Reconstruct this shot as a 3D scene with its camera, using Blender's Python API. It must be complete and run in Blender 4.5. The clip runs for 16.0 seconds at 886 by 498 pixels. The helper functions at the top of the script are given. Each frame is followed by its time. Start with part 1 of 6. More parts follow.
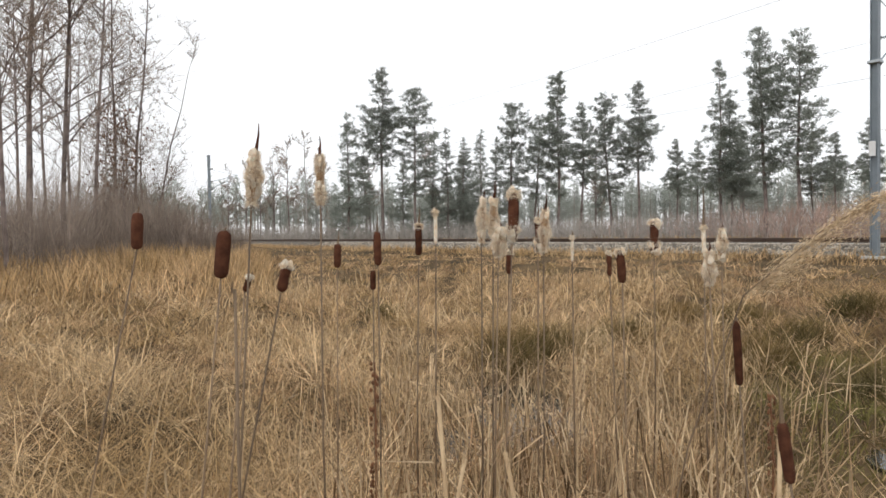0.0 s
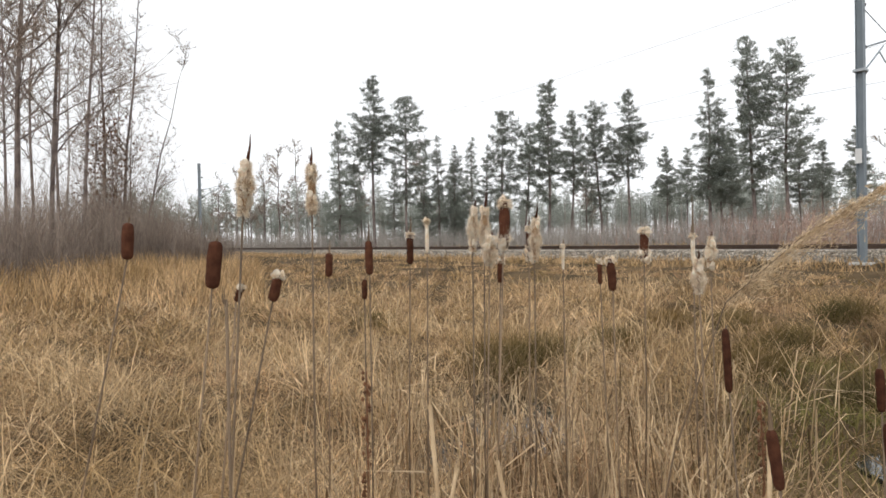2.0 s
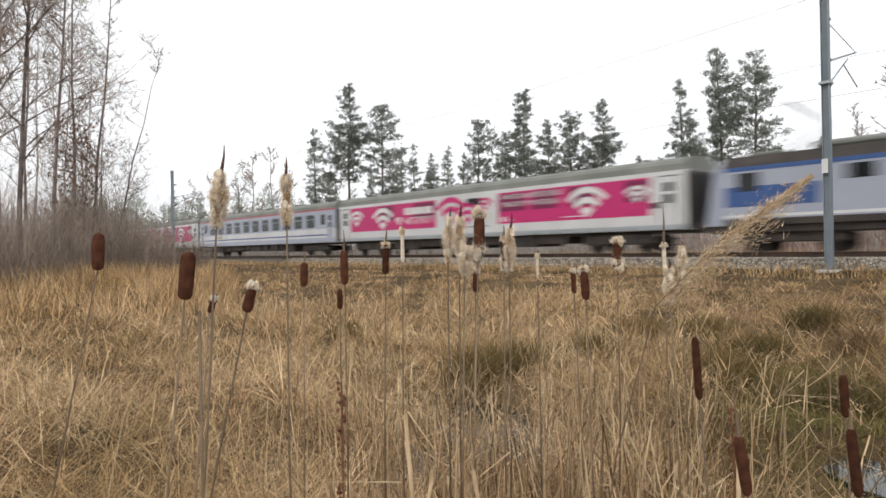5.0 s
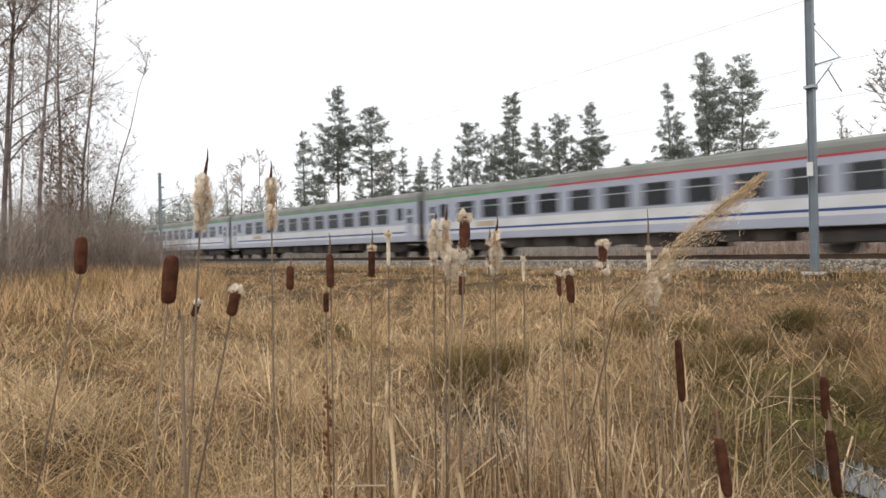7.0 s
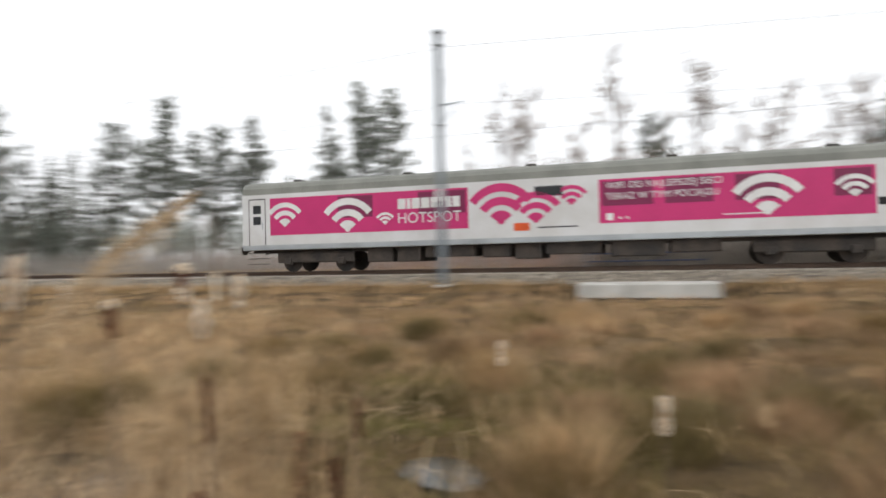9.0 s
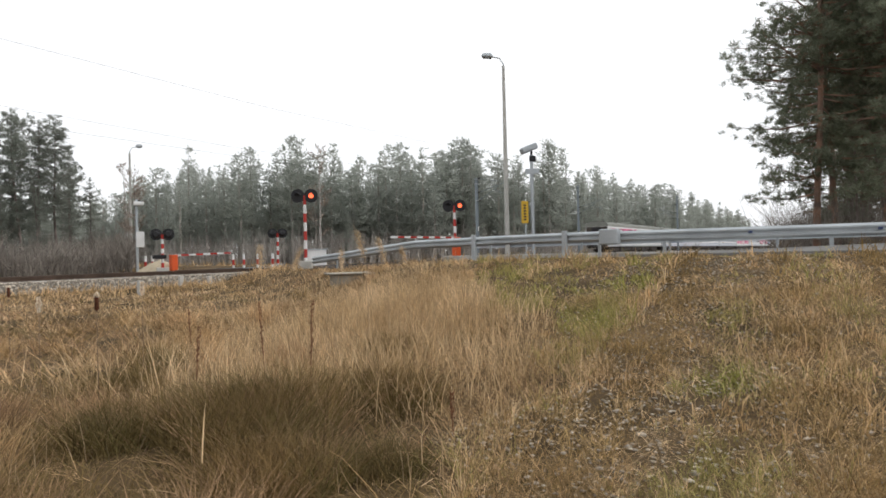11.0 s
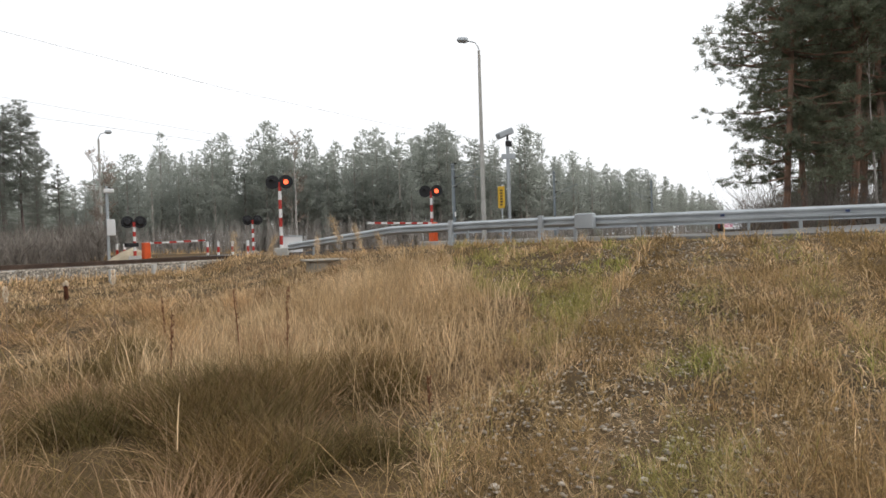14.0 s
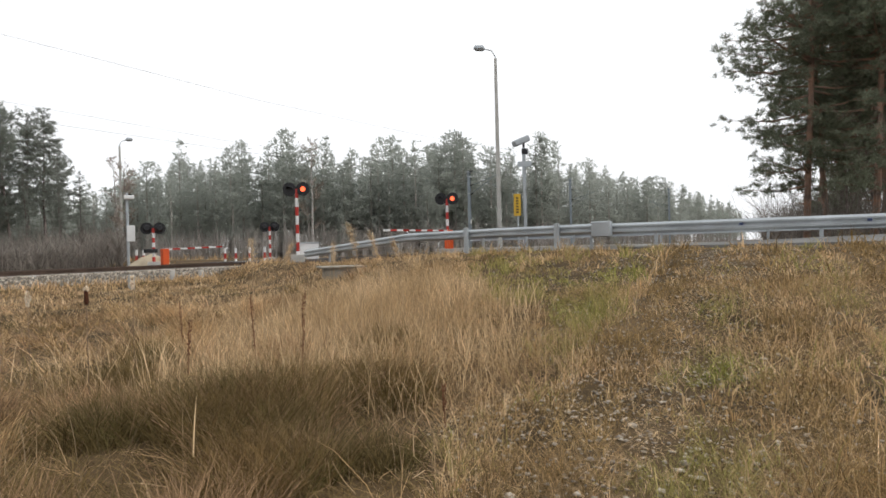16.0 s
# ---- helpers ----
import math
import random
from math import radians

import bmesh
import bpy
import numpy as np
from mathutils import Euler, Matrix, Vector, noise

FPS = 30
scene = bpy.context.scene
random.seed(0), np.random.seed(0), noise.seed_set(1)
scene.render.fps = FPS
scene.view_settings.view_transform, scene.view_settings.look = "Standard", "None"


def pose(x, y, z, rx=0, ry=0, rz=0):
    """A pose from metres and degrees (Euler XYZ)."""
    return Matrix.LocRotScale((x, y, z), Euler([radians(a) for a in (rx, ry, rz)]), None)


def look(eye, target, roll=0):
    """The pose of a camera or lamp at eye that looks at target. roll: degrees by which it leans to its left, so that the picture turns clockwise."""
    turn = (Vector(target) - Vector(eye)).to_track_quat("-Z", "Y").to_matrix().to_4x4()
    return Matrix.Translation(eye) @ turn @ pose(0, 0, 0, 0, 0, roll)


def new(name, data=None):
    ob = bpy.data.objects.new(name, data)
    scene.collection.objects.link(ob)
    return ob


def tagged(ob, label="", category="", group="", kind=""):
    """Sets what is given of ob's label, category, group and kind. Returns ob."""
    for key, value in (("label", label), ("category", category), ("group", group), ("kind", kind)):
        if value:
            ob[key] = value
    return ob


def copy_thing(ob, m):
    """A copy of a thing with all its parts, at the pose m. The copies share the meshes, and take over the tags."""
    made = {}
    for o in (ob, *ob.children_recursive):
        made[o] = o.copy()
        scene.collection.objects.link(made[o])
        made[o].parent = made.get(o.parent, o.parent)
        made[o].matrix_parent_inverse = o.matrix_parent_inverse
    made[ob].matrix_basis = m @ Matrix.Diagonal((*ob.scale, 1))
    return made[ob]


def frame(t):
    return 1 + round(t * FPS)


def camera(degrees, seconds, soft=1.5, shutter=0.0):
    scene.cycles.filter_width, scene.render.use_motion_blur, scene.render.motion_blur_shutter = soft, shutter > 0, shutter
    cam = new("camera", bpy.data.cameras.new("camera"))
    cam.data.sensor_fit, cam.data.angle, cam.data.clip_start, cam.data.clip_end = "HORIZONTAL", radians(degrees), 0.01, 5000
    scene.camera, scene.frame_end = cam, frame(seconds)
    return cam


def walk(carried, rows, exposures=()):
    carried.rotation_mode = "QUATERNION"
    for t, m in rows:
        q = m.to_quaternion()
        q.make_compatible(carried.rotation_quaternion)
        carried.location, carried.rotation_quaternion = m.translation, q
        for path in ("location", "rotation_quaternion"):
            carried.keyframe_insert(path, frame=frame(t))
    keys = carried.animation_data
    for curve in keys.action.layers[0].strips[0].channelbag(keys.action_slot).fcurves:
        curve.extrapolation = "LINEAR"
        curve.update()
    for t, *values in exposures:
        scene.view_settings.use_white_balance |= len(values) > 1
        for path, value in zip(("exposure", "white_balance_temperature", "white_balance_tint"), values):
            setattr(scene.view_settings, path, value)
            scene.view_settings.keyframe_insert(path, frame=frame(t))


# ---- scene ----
# ---- camera ----
cam = camera(69.9, 16.0, soft=1.6, shutter=0.4)
CAM_Z = 1.5
SHIFT = {0: (0, 0, 0), 4: (0, -0.015, 0.01), 6.5: (0.012, -0.025, 0.015), 7.5: (0.026, -0.025, 0.013), 8: (0.054, -0.04, 0.02),
         8.4: (0.136, -0.08, 0.04), 8.6: (0.22, -0.08, 0.05), 8.8: (0.34, -0.03, 0.05), 9: (0.43, -0.04, 0.05), 9.2: (0.5, -0.08, 0.04),
         9.4: (0.55, -0.14, 0.03), 9.6: (0.58, -0.2, 0.02), 10: (0.6, -0.28, 0.01), 12.5: (0.6, -0.3, 0), 16: (0.6, -0.3, 0)}
TURN = [(0.0, -0.67, -1.53, 0.97), (0.5, -0.74, -1.41, 1.09), (1.0, -0.92, -1.16, 1.22), (1.5, -1.16, -0.97, 1.22),
        (2.0, -1.45, -0.85, 1.16), (2.5, -1.76, -0.80, 1.11), (3.0, -1.95, -0.77, 1.13), (3.5, -2.10, -0.67, 1.16), (4.0, -2.61, -0.45, 1.1)]
TURN += [(5.2, -3.7, -0.15, 1.25), (6.5, -4.32, -0.02, 1.40), (7.0, -4.50, 0.04, 1.24), (7.5, -4.76, 0.03, 1.15), (8.0, -5.41, 0.03, 1.46),
         (8.4, -6.03, 0.12, 2.39), (8.5, -6.75, 0.27, 2.42), (8.6, -9.14, 0.30, 2.43), (8.8, -19.22, 0.36, 2.04), (9.0, -34.05, 0.73, 1.3)]
TURN += [(9.2, -52.05, 1.69, 1.21), (9.4, -70.3, 2.76, 1.21), (9.6, -82.25, 3.28, 1.1), (9.8, -92.18, 3.30, 1.25), (10.0, -98.94, 2.72, 1.18),
         (10.3, -104.6, 1.8, 1.2), (11.0, -109.6, 0.5, 1.3), (12.5, -111.17, -0.35, 1.46), (13.0, -111.63, -0.54, 1.75), (13.5, -111.79, -0.76, 1.77)]
TURN += [(14.0, -111.66, -0.85, 1.77), (14.5, -111.24, -0.58, 1.77), (15.0, -110.86, -0.44, 1.70), (15.5, -110.53, -0.28, 1.75), (16.0, -110.25, -0.14, 1.5)]


def shift_at(t):
    ks = sorted(SHIFT)
    return [float(np.interp(t, ks, [SHIFT[k][i] for k in ks])) for i in range(3)]


def cam_rows():
    rows = []
    for t, yaw, pitch, roll in TURN:
        x, y, z = shift_at(t)
        rows.append((t, pose(x, y, CAM_Z + z, 90 + pitch, roll, yaw)))
    return rows


walk(cam, cam_rows(), exposures=[(0.0, 0.0), (8.4, 0.0), (9.4, 0.0), (16.0, 0.0)])

# ---- light: an even overcast sky with a weak, very soft sun ----
world = bpy.data.worlds.new("overcast")
scene.world = world
world.use_nodes = True
wn, wl = world.node_tree.nodes, world.node_tree.links
sky = wn.new("ShaderNodeTexSky")
sky.sky_type = 'NISHITA'
sky.sun_disc = False
sky.sun_elevation, sky.sun_rotation = radians(32), radians(200)
sky.dust_density, sky.air_density, sky.ozone_density = 6.0, 1.0, 1.0
grey = wn.new("ShaderNodeHueSaturation")
grey.inputs["Saturation"].default_value = 0.12
cloud = wn.new("ShaderNodeMix")
cloud.data_type = 'RGBA'
cloud.inputs["Factor"].default_value = 0.82
cloud.inputs["B"].default_value = (10.6, 10.75, 11.0, 1)
back = wn["Background"]
back.inputs["Strength"].default_value = 0.12
wl.new(sky.outputs["Color"], grey.inputs["Color"])
wl.new(grey.outputs["Color"], cloud.inputs["A"])
wl.new(cloud.outputs["Result"], back.inputs["Color"])
sun = new("sun", bpy.data.lights.new("sun", 'SUN'))
sun.data.energy, sun.data.angle, sun.data.color = 0.7, radians(35), (1.0, 0.97, 0.92)
sun.matrix_world = look((-6, -18, 20), (0, 0, 0))


# ---- materials ----
def material(name, colour, rough=0.8, metal=0.0, var=0.25, scale=4.0, fine=40.0, bump=0.15, colour2=None, island=0.0, spec=0.4, random_ob=0.0, thin=0.0):
    """Principled surface: two colours mixed by coarse and fine noise, per-island or per-object variation, fine bump."""
    m = bpy.data.materials.new(name)
    m.use_nodes = True
    n, l = m.node_tree.nodes, m.node_tree.links
    b = n["Principled BSDF"]
    b.inputs["Roughness"].default_value, b.inputs["Metallic"].default_value = rough, metal
    b.inputs["Specular IOR Level"].default_value = spec
    tc = n.new("ShaderNodeTexCoord")
    co = n.new("ShaderNodeTexNoise")
    co.inputs["Scale"].default_value, co.inputs["Detail"].default_value = scale, 6
    fi = n.new("ShaderNodeTexNoise")
    fi.inputs["Scale"].default_value, fi.inputs["Detail"].default_value = fine, 4
    for t in (co, fi):
        l.new(tc.outputs["Object"], t.inputs["Vector"])
    mix = n.new("ShaderNodeMix")
    mix.data_type = 'RGBA'
    c2 = colour2 or tuple(c * (1 - var) for c in colour)
    mix.inputs["A"].default_value, mix.inputs["B"].default_value = (*colour, 1), (*c2, 1)
    ramp = n.new("ShaderNodeMapRange")
    ramp.inputs["From Min"].default_value, ramp.inputs["From Max"].default_value = 0.35, 0.65
    l.new(co.outputs["Fac"], ramp.inputs["Value"])
    l.new(ramp.outputs["Result"], mix.inputs["Factor"])
    hsv = n.new("ShaderNodeHueSaturation")
    l.new(mix.outputs["Result"], hsv.inputs["Color"])
    val = n.new("ShaderNodeMapRange")
    val.inputs["To Min"].default_value, val.inputs["To Max"].default_value = 1 - var * 0.6, 1 + var * 0.6
    l.new(fi.outputs["Fac"], val.inputs["Value"])
    last = val.outputs["Result"]
    for amount, node, out in ((island, "ShaderNodeNewGeometry", "Random Per Island"), (random_ob, "ShaderNodeObjectInfo", "Random")):
        if amount:
            g = n.new(node)
            r = n.new("ShaderNodeMapRange")
            r.inputs["To Min"].default_value, r.inputs["To Max"].default_value = 1 - amount, 1 + amount
            l.new(g.outputs[out], r.inputs["Value"])
            mu = n.new("ShaderNodeMath")
            mu.operation = 'MULTIPLY'
            l.new(last, mu.inputs[0])
            l.new(r.outputs["Result"], mu.inputs[1])
            last = mu.outputs["Value"]
    l.new(last, hsv.inputs["Value"])
    l.new(hsv.outputs["Color"], b.inputs["Base Color"])
    if thin:
        tr = n.new("ShaderNodeBsdfTranslucent")
        ad = n.new("ShaderNodeMixShader")
        ad.inputs["Fac"].default_value = thin
        l.new(hsv.outputs["Color"], tr.inputs["Color"])
        l.new(b.outputs["BSDF"], ad.inputs[1])
        l.new(tr.outputs["BSDF"], ad.inputs[2])
        l.new(ad.outputs["Shader"], n["Material Output"].inputs["Surface"])
    if bump:
        bu = n.new("ShaderNodeBump")
        bu.inputs["Strength"].default_value, bu.inputs["Distance"].default_value = bump, 0.02
        l.new(fi.outputs["Fac"], bu.inputs["Height"])
        l.new(bu.outputs["Normal"], b.inputs["Normal"])
    return m


def glow(name, colour, strength):
    m = material(name, colour, 0.3, var=0.05, bump=0)
    b = m.node_tree.nodes["Principled BSDF"]
    b.inputs["Emission Color"].default_value, b.inputs["Emission Strength"].default_value = (*colour, 1), strength
    return m


M = {
    "soil": material("soil", (0.15, 0.102, 0.056), 0.95, var=0.5, scale=0.5, fine=9, bump=0.6, colour2=(0.055, 0.039, 0.022), spec=0.05),
    "straw": material("straw", (0.64, 0.442, 0.25), 0.75, var=0.4, scale=0.7, fine=1.6, bump=0, colour2=(0.33, 0.215, 0.098), island=0.6, thin=0.25, spec=0.15),
    "straw_red": material("straw_red", (0.46, 0.298, 0.172), 0.75, var=0.4, scale=0.6, fine=1.6, bump=0, colour2=(0.23, 0.15, 0.08), island=0.6, thin=0.25, spec=0.15),
    "straw_pale": material("straw_pale", (0.74, 0.548, 0.335), 0.7, var=0.4, scale=0.8, fine=2, bump=0, colour2=(0.40, 0.275, 0.14), island=0.55, thin=0.25, spec=0.2),
    "sedge": material("sedge", (0.132, 0.106, 0.044), 0.75, var=0.35, scale=0.7, fine=4, bump=0, colour2=(0.25, 0.165, 0.07), island=0.55, thin=0.25, spec=0.15),
    "verge": material("verge_asphalt", (0.20, 0.195, 0.185), 0.9, var=0.3, scale=1.2, fine=40, bump=0.4, colour2=(0.14, 0.135, 0.125)),
    "moss": material("moss", (0.17, 0.15, 0.05), 0.8, var=0.3, scale=0.8, fine=4, bump=0, colour2=(0.17, 0.13, 0.055), island=0.5, thin=0.2, spec=0.15),
    "turf_brown": material("turf_brown", (0.37, 0.255, 0.115), 0.8, var=0.4, scale=0.9, fine=4, bump=0, colour2=(0.17, 0.115, 0.05), island=0.55, thin=0.2, spec=0.15),
    "old_concrete": material("old_concrete", (0.34, 0.31, 0.26), 0.9, var=0.35, scale=2, fine=30, bump=0.4, colour2=(0.22, 0.20, 0.16)),
    "turf": material("turf", (0.29, 0.285, 0.08), 0.8, var=0.3, scale=0.8, fine=4, bump=0, colour2=(0.36, 0.28, 0.12), island=0.5, thin=0.2, spec=0.15),
    "reed": material("reed", (0.60, 0.45, 0.28), 0.7, var=0.3, scale=3, fine=30, bump=0.05, colour2=(0.27, 0.175, 0.092), island=0.45, spec=0.2),
    "stalk": material("stalk", (0.22, 0.15, 0.09), 0.65, var=0.3, scale=6, fine=60, bump=0.1, colour2=(0.12, 0.08, 0.05), random_ob=0.3),
    "spike": material("spike", (0.125, 0.050, 0.028), 0.95, var=0.4, scale=45, fine=500, bump=0.6, colour2=(0.075, 0.030, 0.019), random_ob=0.25, spec=0.1),
    "fluff": material("fluff", (0.95, 0.885, 0.77), 0.95, var=0.3, scale=55, fine=260, bump=0.5, colour2=(0.84, 0.68, 0.49), island=0.2, thin=0.25, spec=0.05),
    "tan_wool": material("tan_wool", (0.60, 0.41, 0.24), 0.95, var=0.4, scale=60, fine=300, bump=0.8, colour2=(0.33, 0.18, 0.10), spec=0.05),
    "plume": material("plume", (0.64, 0.50, 0.33), 0.9, var=0.3, scale=20, fine=150, bump=0.2, colour2=(0.44, 0.31, 0.18), island=0.3),
    # Mid-distance needles, lighter and greyer than the near ones: haze painted in.
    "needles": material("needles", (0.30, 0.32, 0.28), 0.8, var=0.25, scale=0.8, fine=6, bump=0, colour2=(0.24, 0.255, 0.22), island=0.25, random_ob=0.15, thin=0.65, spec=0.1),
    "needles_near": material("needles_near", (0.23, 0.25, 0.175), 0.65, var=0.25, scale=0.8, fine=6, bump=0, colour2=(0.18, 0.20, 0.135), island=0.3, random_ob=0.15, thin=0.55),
    # Far crowns: distance haze is put into this pale base colour.
    "needles_hazed": material("needles_hazed", (0.45, 0.472, 0.425), 0.9, var=0.15, scale=0.1, fine=4, bump=0, colour2=(0.37, 0.39, 0.35), island=0.12, thin=0.7, spec=0.05),
    "pine_bark": material("pine_bark", (0.32, 0.185, 0.125), 0.9, var=0.4, scale=2, fine=18, bump=0.6, colour2=(0.15, 0.11, 0.09), random_ob=0.2),
    "bark": material("bark", (0.26, 0.21, 0.185), 0.9, var=0.4, scale=2.5, fine=25, bump=0.5, colour2=(0.10, 0.075, 0.07), random_ob=0.2),
    "birch_bark": material("birch_bark", (0.55, 0.52, 0.49), 0.8, var=0.4, scale=3, fine=12, bump=0.3, colour2=(0.26, 0.23, 0.21), random_ob=0.2),
    "twigs": material("twigs", (0.37, 0.295, 0.24), 0.9, var=0.3, scale=0.6, fine=8, bump=0, colour2=(0.20, 0.16, 0.13), island=0.35),
    "twigs_dark": material("twigs_dark", (0.24, 0.21, 0.18), 0.9, var=0.3, scale=0.3, fine=8, bump=0, colour2=(0.16, 0.14, 0.12), island=0.35),
    # Twig colour greyed and paled to imitate haze over the distant wood.
    "twigs_hazed": material("twigs_hazed", (0.40, 0.365, 0.33), 0.9, var=0.3, scale=0.1, fine=4, bump=0, colour2=(0.29, 0.265, 0.24), island=0.3),
    "twigs_red": material("twigs_red", (0.45, 0.31, 0.25), 0.9, var=0.3, scale=0.15, fine=6, bump=0, colour2=(0.32, 0.235, 0.20), island=0.35),
    "dead_leaf": material("dead_leaf", (0.19, 0.085, 0.04), 0.8, var=0.3, scale=1, fine=9, bump=0, island=0.4),
    "stone": material("stone", (0.46, 0.41, 0.34), 0.9, var=0.4, scale=3, fine=30, bump=0.5, colour2=(0.30, 0.26, 0.21), island=0.5, spec=0.15),
    "ballast": material("ballast", (0.20, 0.178, 0.15), 0.95, var=0.5, scale=6, fine=22, bump=1.0, colour2=(0.085, 0.072, 0.058), spec=0.08),
    "concrete": material("concrete", (0.52, 0.51, 0.48), 0.85, var=0.25, scale=1.5, fine=30, bump=0.25, colour2=(0.38, 0.37, 0.34)),
    "asphalt": material("asphalt", (0.16, 0.16, 0.16), 0.9, var=0.25, scale=0.8, fine=60, bump=0.4, colour2=(0.10, 0.10, 0.105)),
    "rail": material("rail_steel", (0.105, 0.07, 0.052), 0.6, 0.5, var=0.35, scale=2, fine=30, bump=0.2),
    "galv": material("galvanised_steel", (0.44, 0.47, 0.49), 0.45, 0.55, var=0.18, scale=1.2, fine=20, bump=0.05),
    "mast": material("mast_paint", (0.27, 0.31, 0.34), 0.6, 0.2, var=0.2, scale=1.5, fine=20, bump=0.08),
    "black": material("black_paint", (0.012, 0.012, 0.014), 0.5, var=0.3, scale=3, fine=30, bump=0.05),
    "red": material("red_paint", (0.45, 0.035, 0.025), 0.5, var=0.2, scale=4, fine=30, bump=0.05),
    "white": material("white_paint", (0.74, 0.74, 0.73), 0.5, var=0.12, scale=2, fine=30, bump=0.03),
    "orange": material("orange_paint", (0.70, 0.10, 0.02), 0.5, var=0.15, scale=3, fine=30, bump=0.05),
    "rust_door": material("rust_door", (0.30, 0.055, 0.02), 0.6, var=0.3, scale=3, fine=30, bump=0.05),
    "yellow": material("yellow_paint", (0.62, 0.38, 0.03), 0.5, var=0.15, scale=3, fine=30, bump=0.05),
    "blue_rail": material("blue_paint", (0.045, 0.07, 0.16), 0.5, var=0.2, scale=3, fine=30, bump=0.05),
    "sand": material("sand", (0.50, 0.42, 0.30), 0.95, var=0.25, scale=2, fine=60, bump=0.4),
    "roof": material("coach_roof", (0.235, 0.24, 0.215), 0.7, var=0.2, scale=0.8, fine=12, bump=0.1, colour2=(0.175, 0.18, 0.16)),
    "body_grey": material("coach_grey", (0.39, 0.415, 0.49), 0.4, var=0.1, scale=0.7, fine=15, bump=0.02),
    "body_white": material("coach_white", (0.66, 0.665, 0.67), 0.4, var=0.1, scale=0.7, fine=15, bump=0.02, colour2=(0.56, 0.555, 0.54)),
    "magenta": material("magenta_film", (0.56, 0.03, 0.165), 0.4, var=0.1, scale=0.9, fine=15, bump=0.02),
    "magenta_dark": material("perforated_film", (0.20, 0.018, 0.075), 0.45, var=0.15, scale=0.9, fine=80, bump=0.02),
    "stripe_blue": material("stripe_blue", (0.035, 0.075, 0.24), 0.4, var=0.1, bump=0),
    "stripe_green": material("stripe_green", (0.06, 0.34, 0.10), 0.4, var=0.1, bump=0),
    "stripe_red": material("stripe_red", (0.48, 0.04, 0.06), 0.4, var=0.1, bump=0),
    "loco_blue": material("loco_blue", (0.05, 0.11, 0.29), 0.4, var=0.15, scale=1, fine=15, bump=0.02),
    "under": material("underframe", (0.035, 0.032, 0.030), 0.8, var=0.4, scale=1.5, fine=12, bump=0.3, colour2=(0.075, 0.06, 0.05)),
    "glass": material("window_glass", (0.016, 0.018, 0.02), 0.1, var=0.2, bump=0, spec=0.35),
    "frame_dark": material("window_frame", (0.05, 0.05, 0.055), 0.5, var=0.2, bump=0),
    "water": material("water", (0.03, 0.03, 0.025), 0.04, var=0.2, scale=1, fine=4, bump=0.03, spec=0.6),
    "wire": material("wire", (0.06, 0.06, 0.06), 0.5, 0.4, var=0.1, bump=0),
    "lens_red": glow("lens_red", (1.0, 0.13, 0.05), 2.2),
    "lens_dark": material("lens_dark", (0.10, 0.02, 0.015), 0.15, var=0.1, bump=0, spec=0.7),
    "lamp_glass": material("lamp_glass", (0.6, 0.62, 0.62), 0.3, var=0.1, bump=0),
}


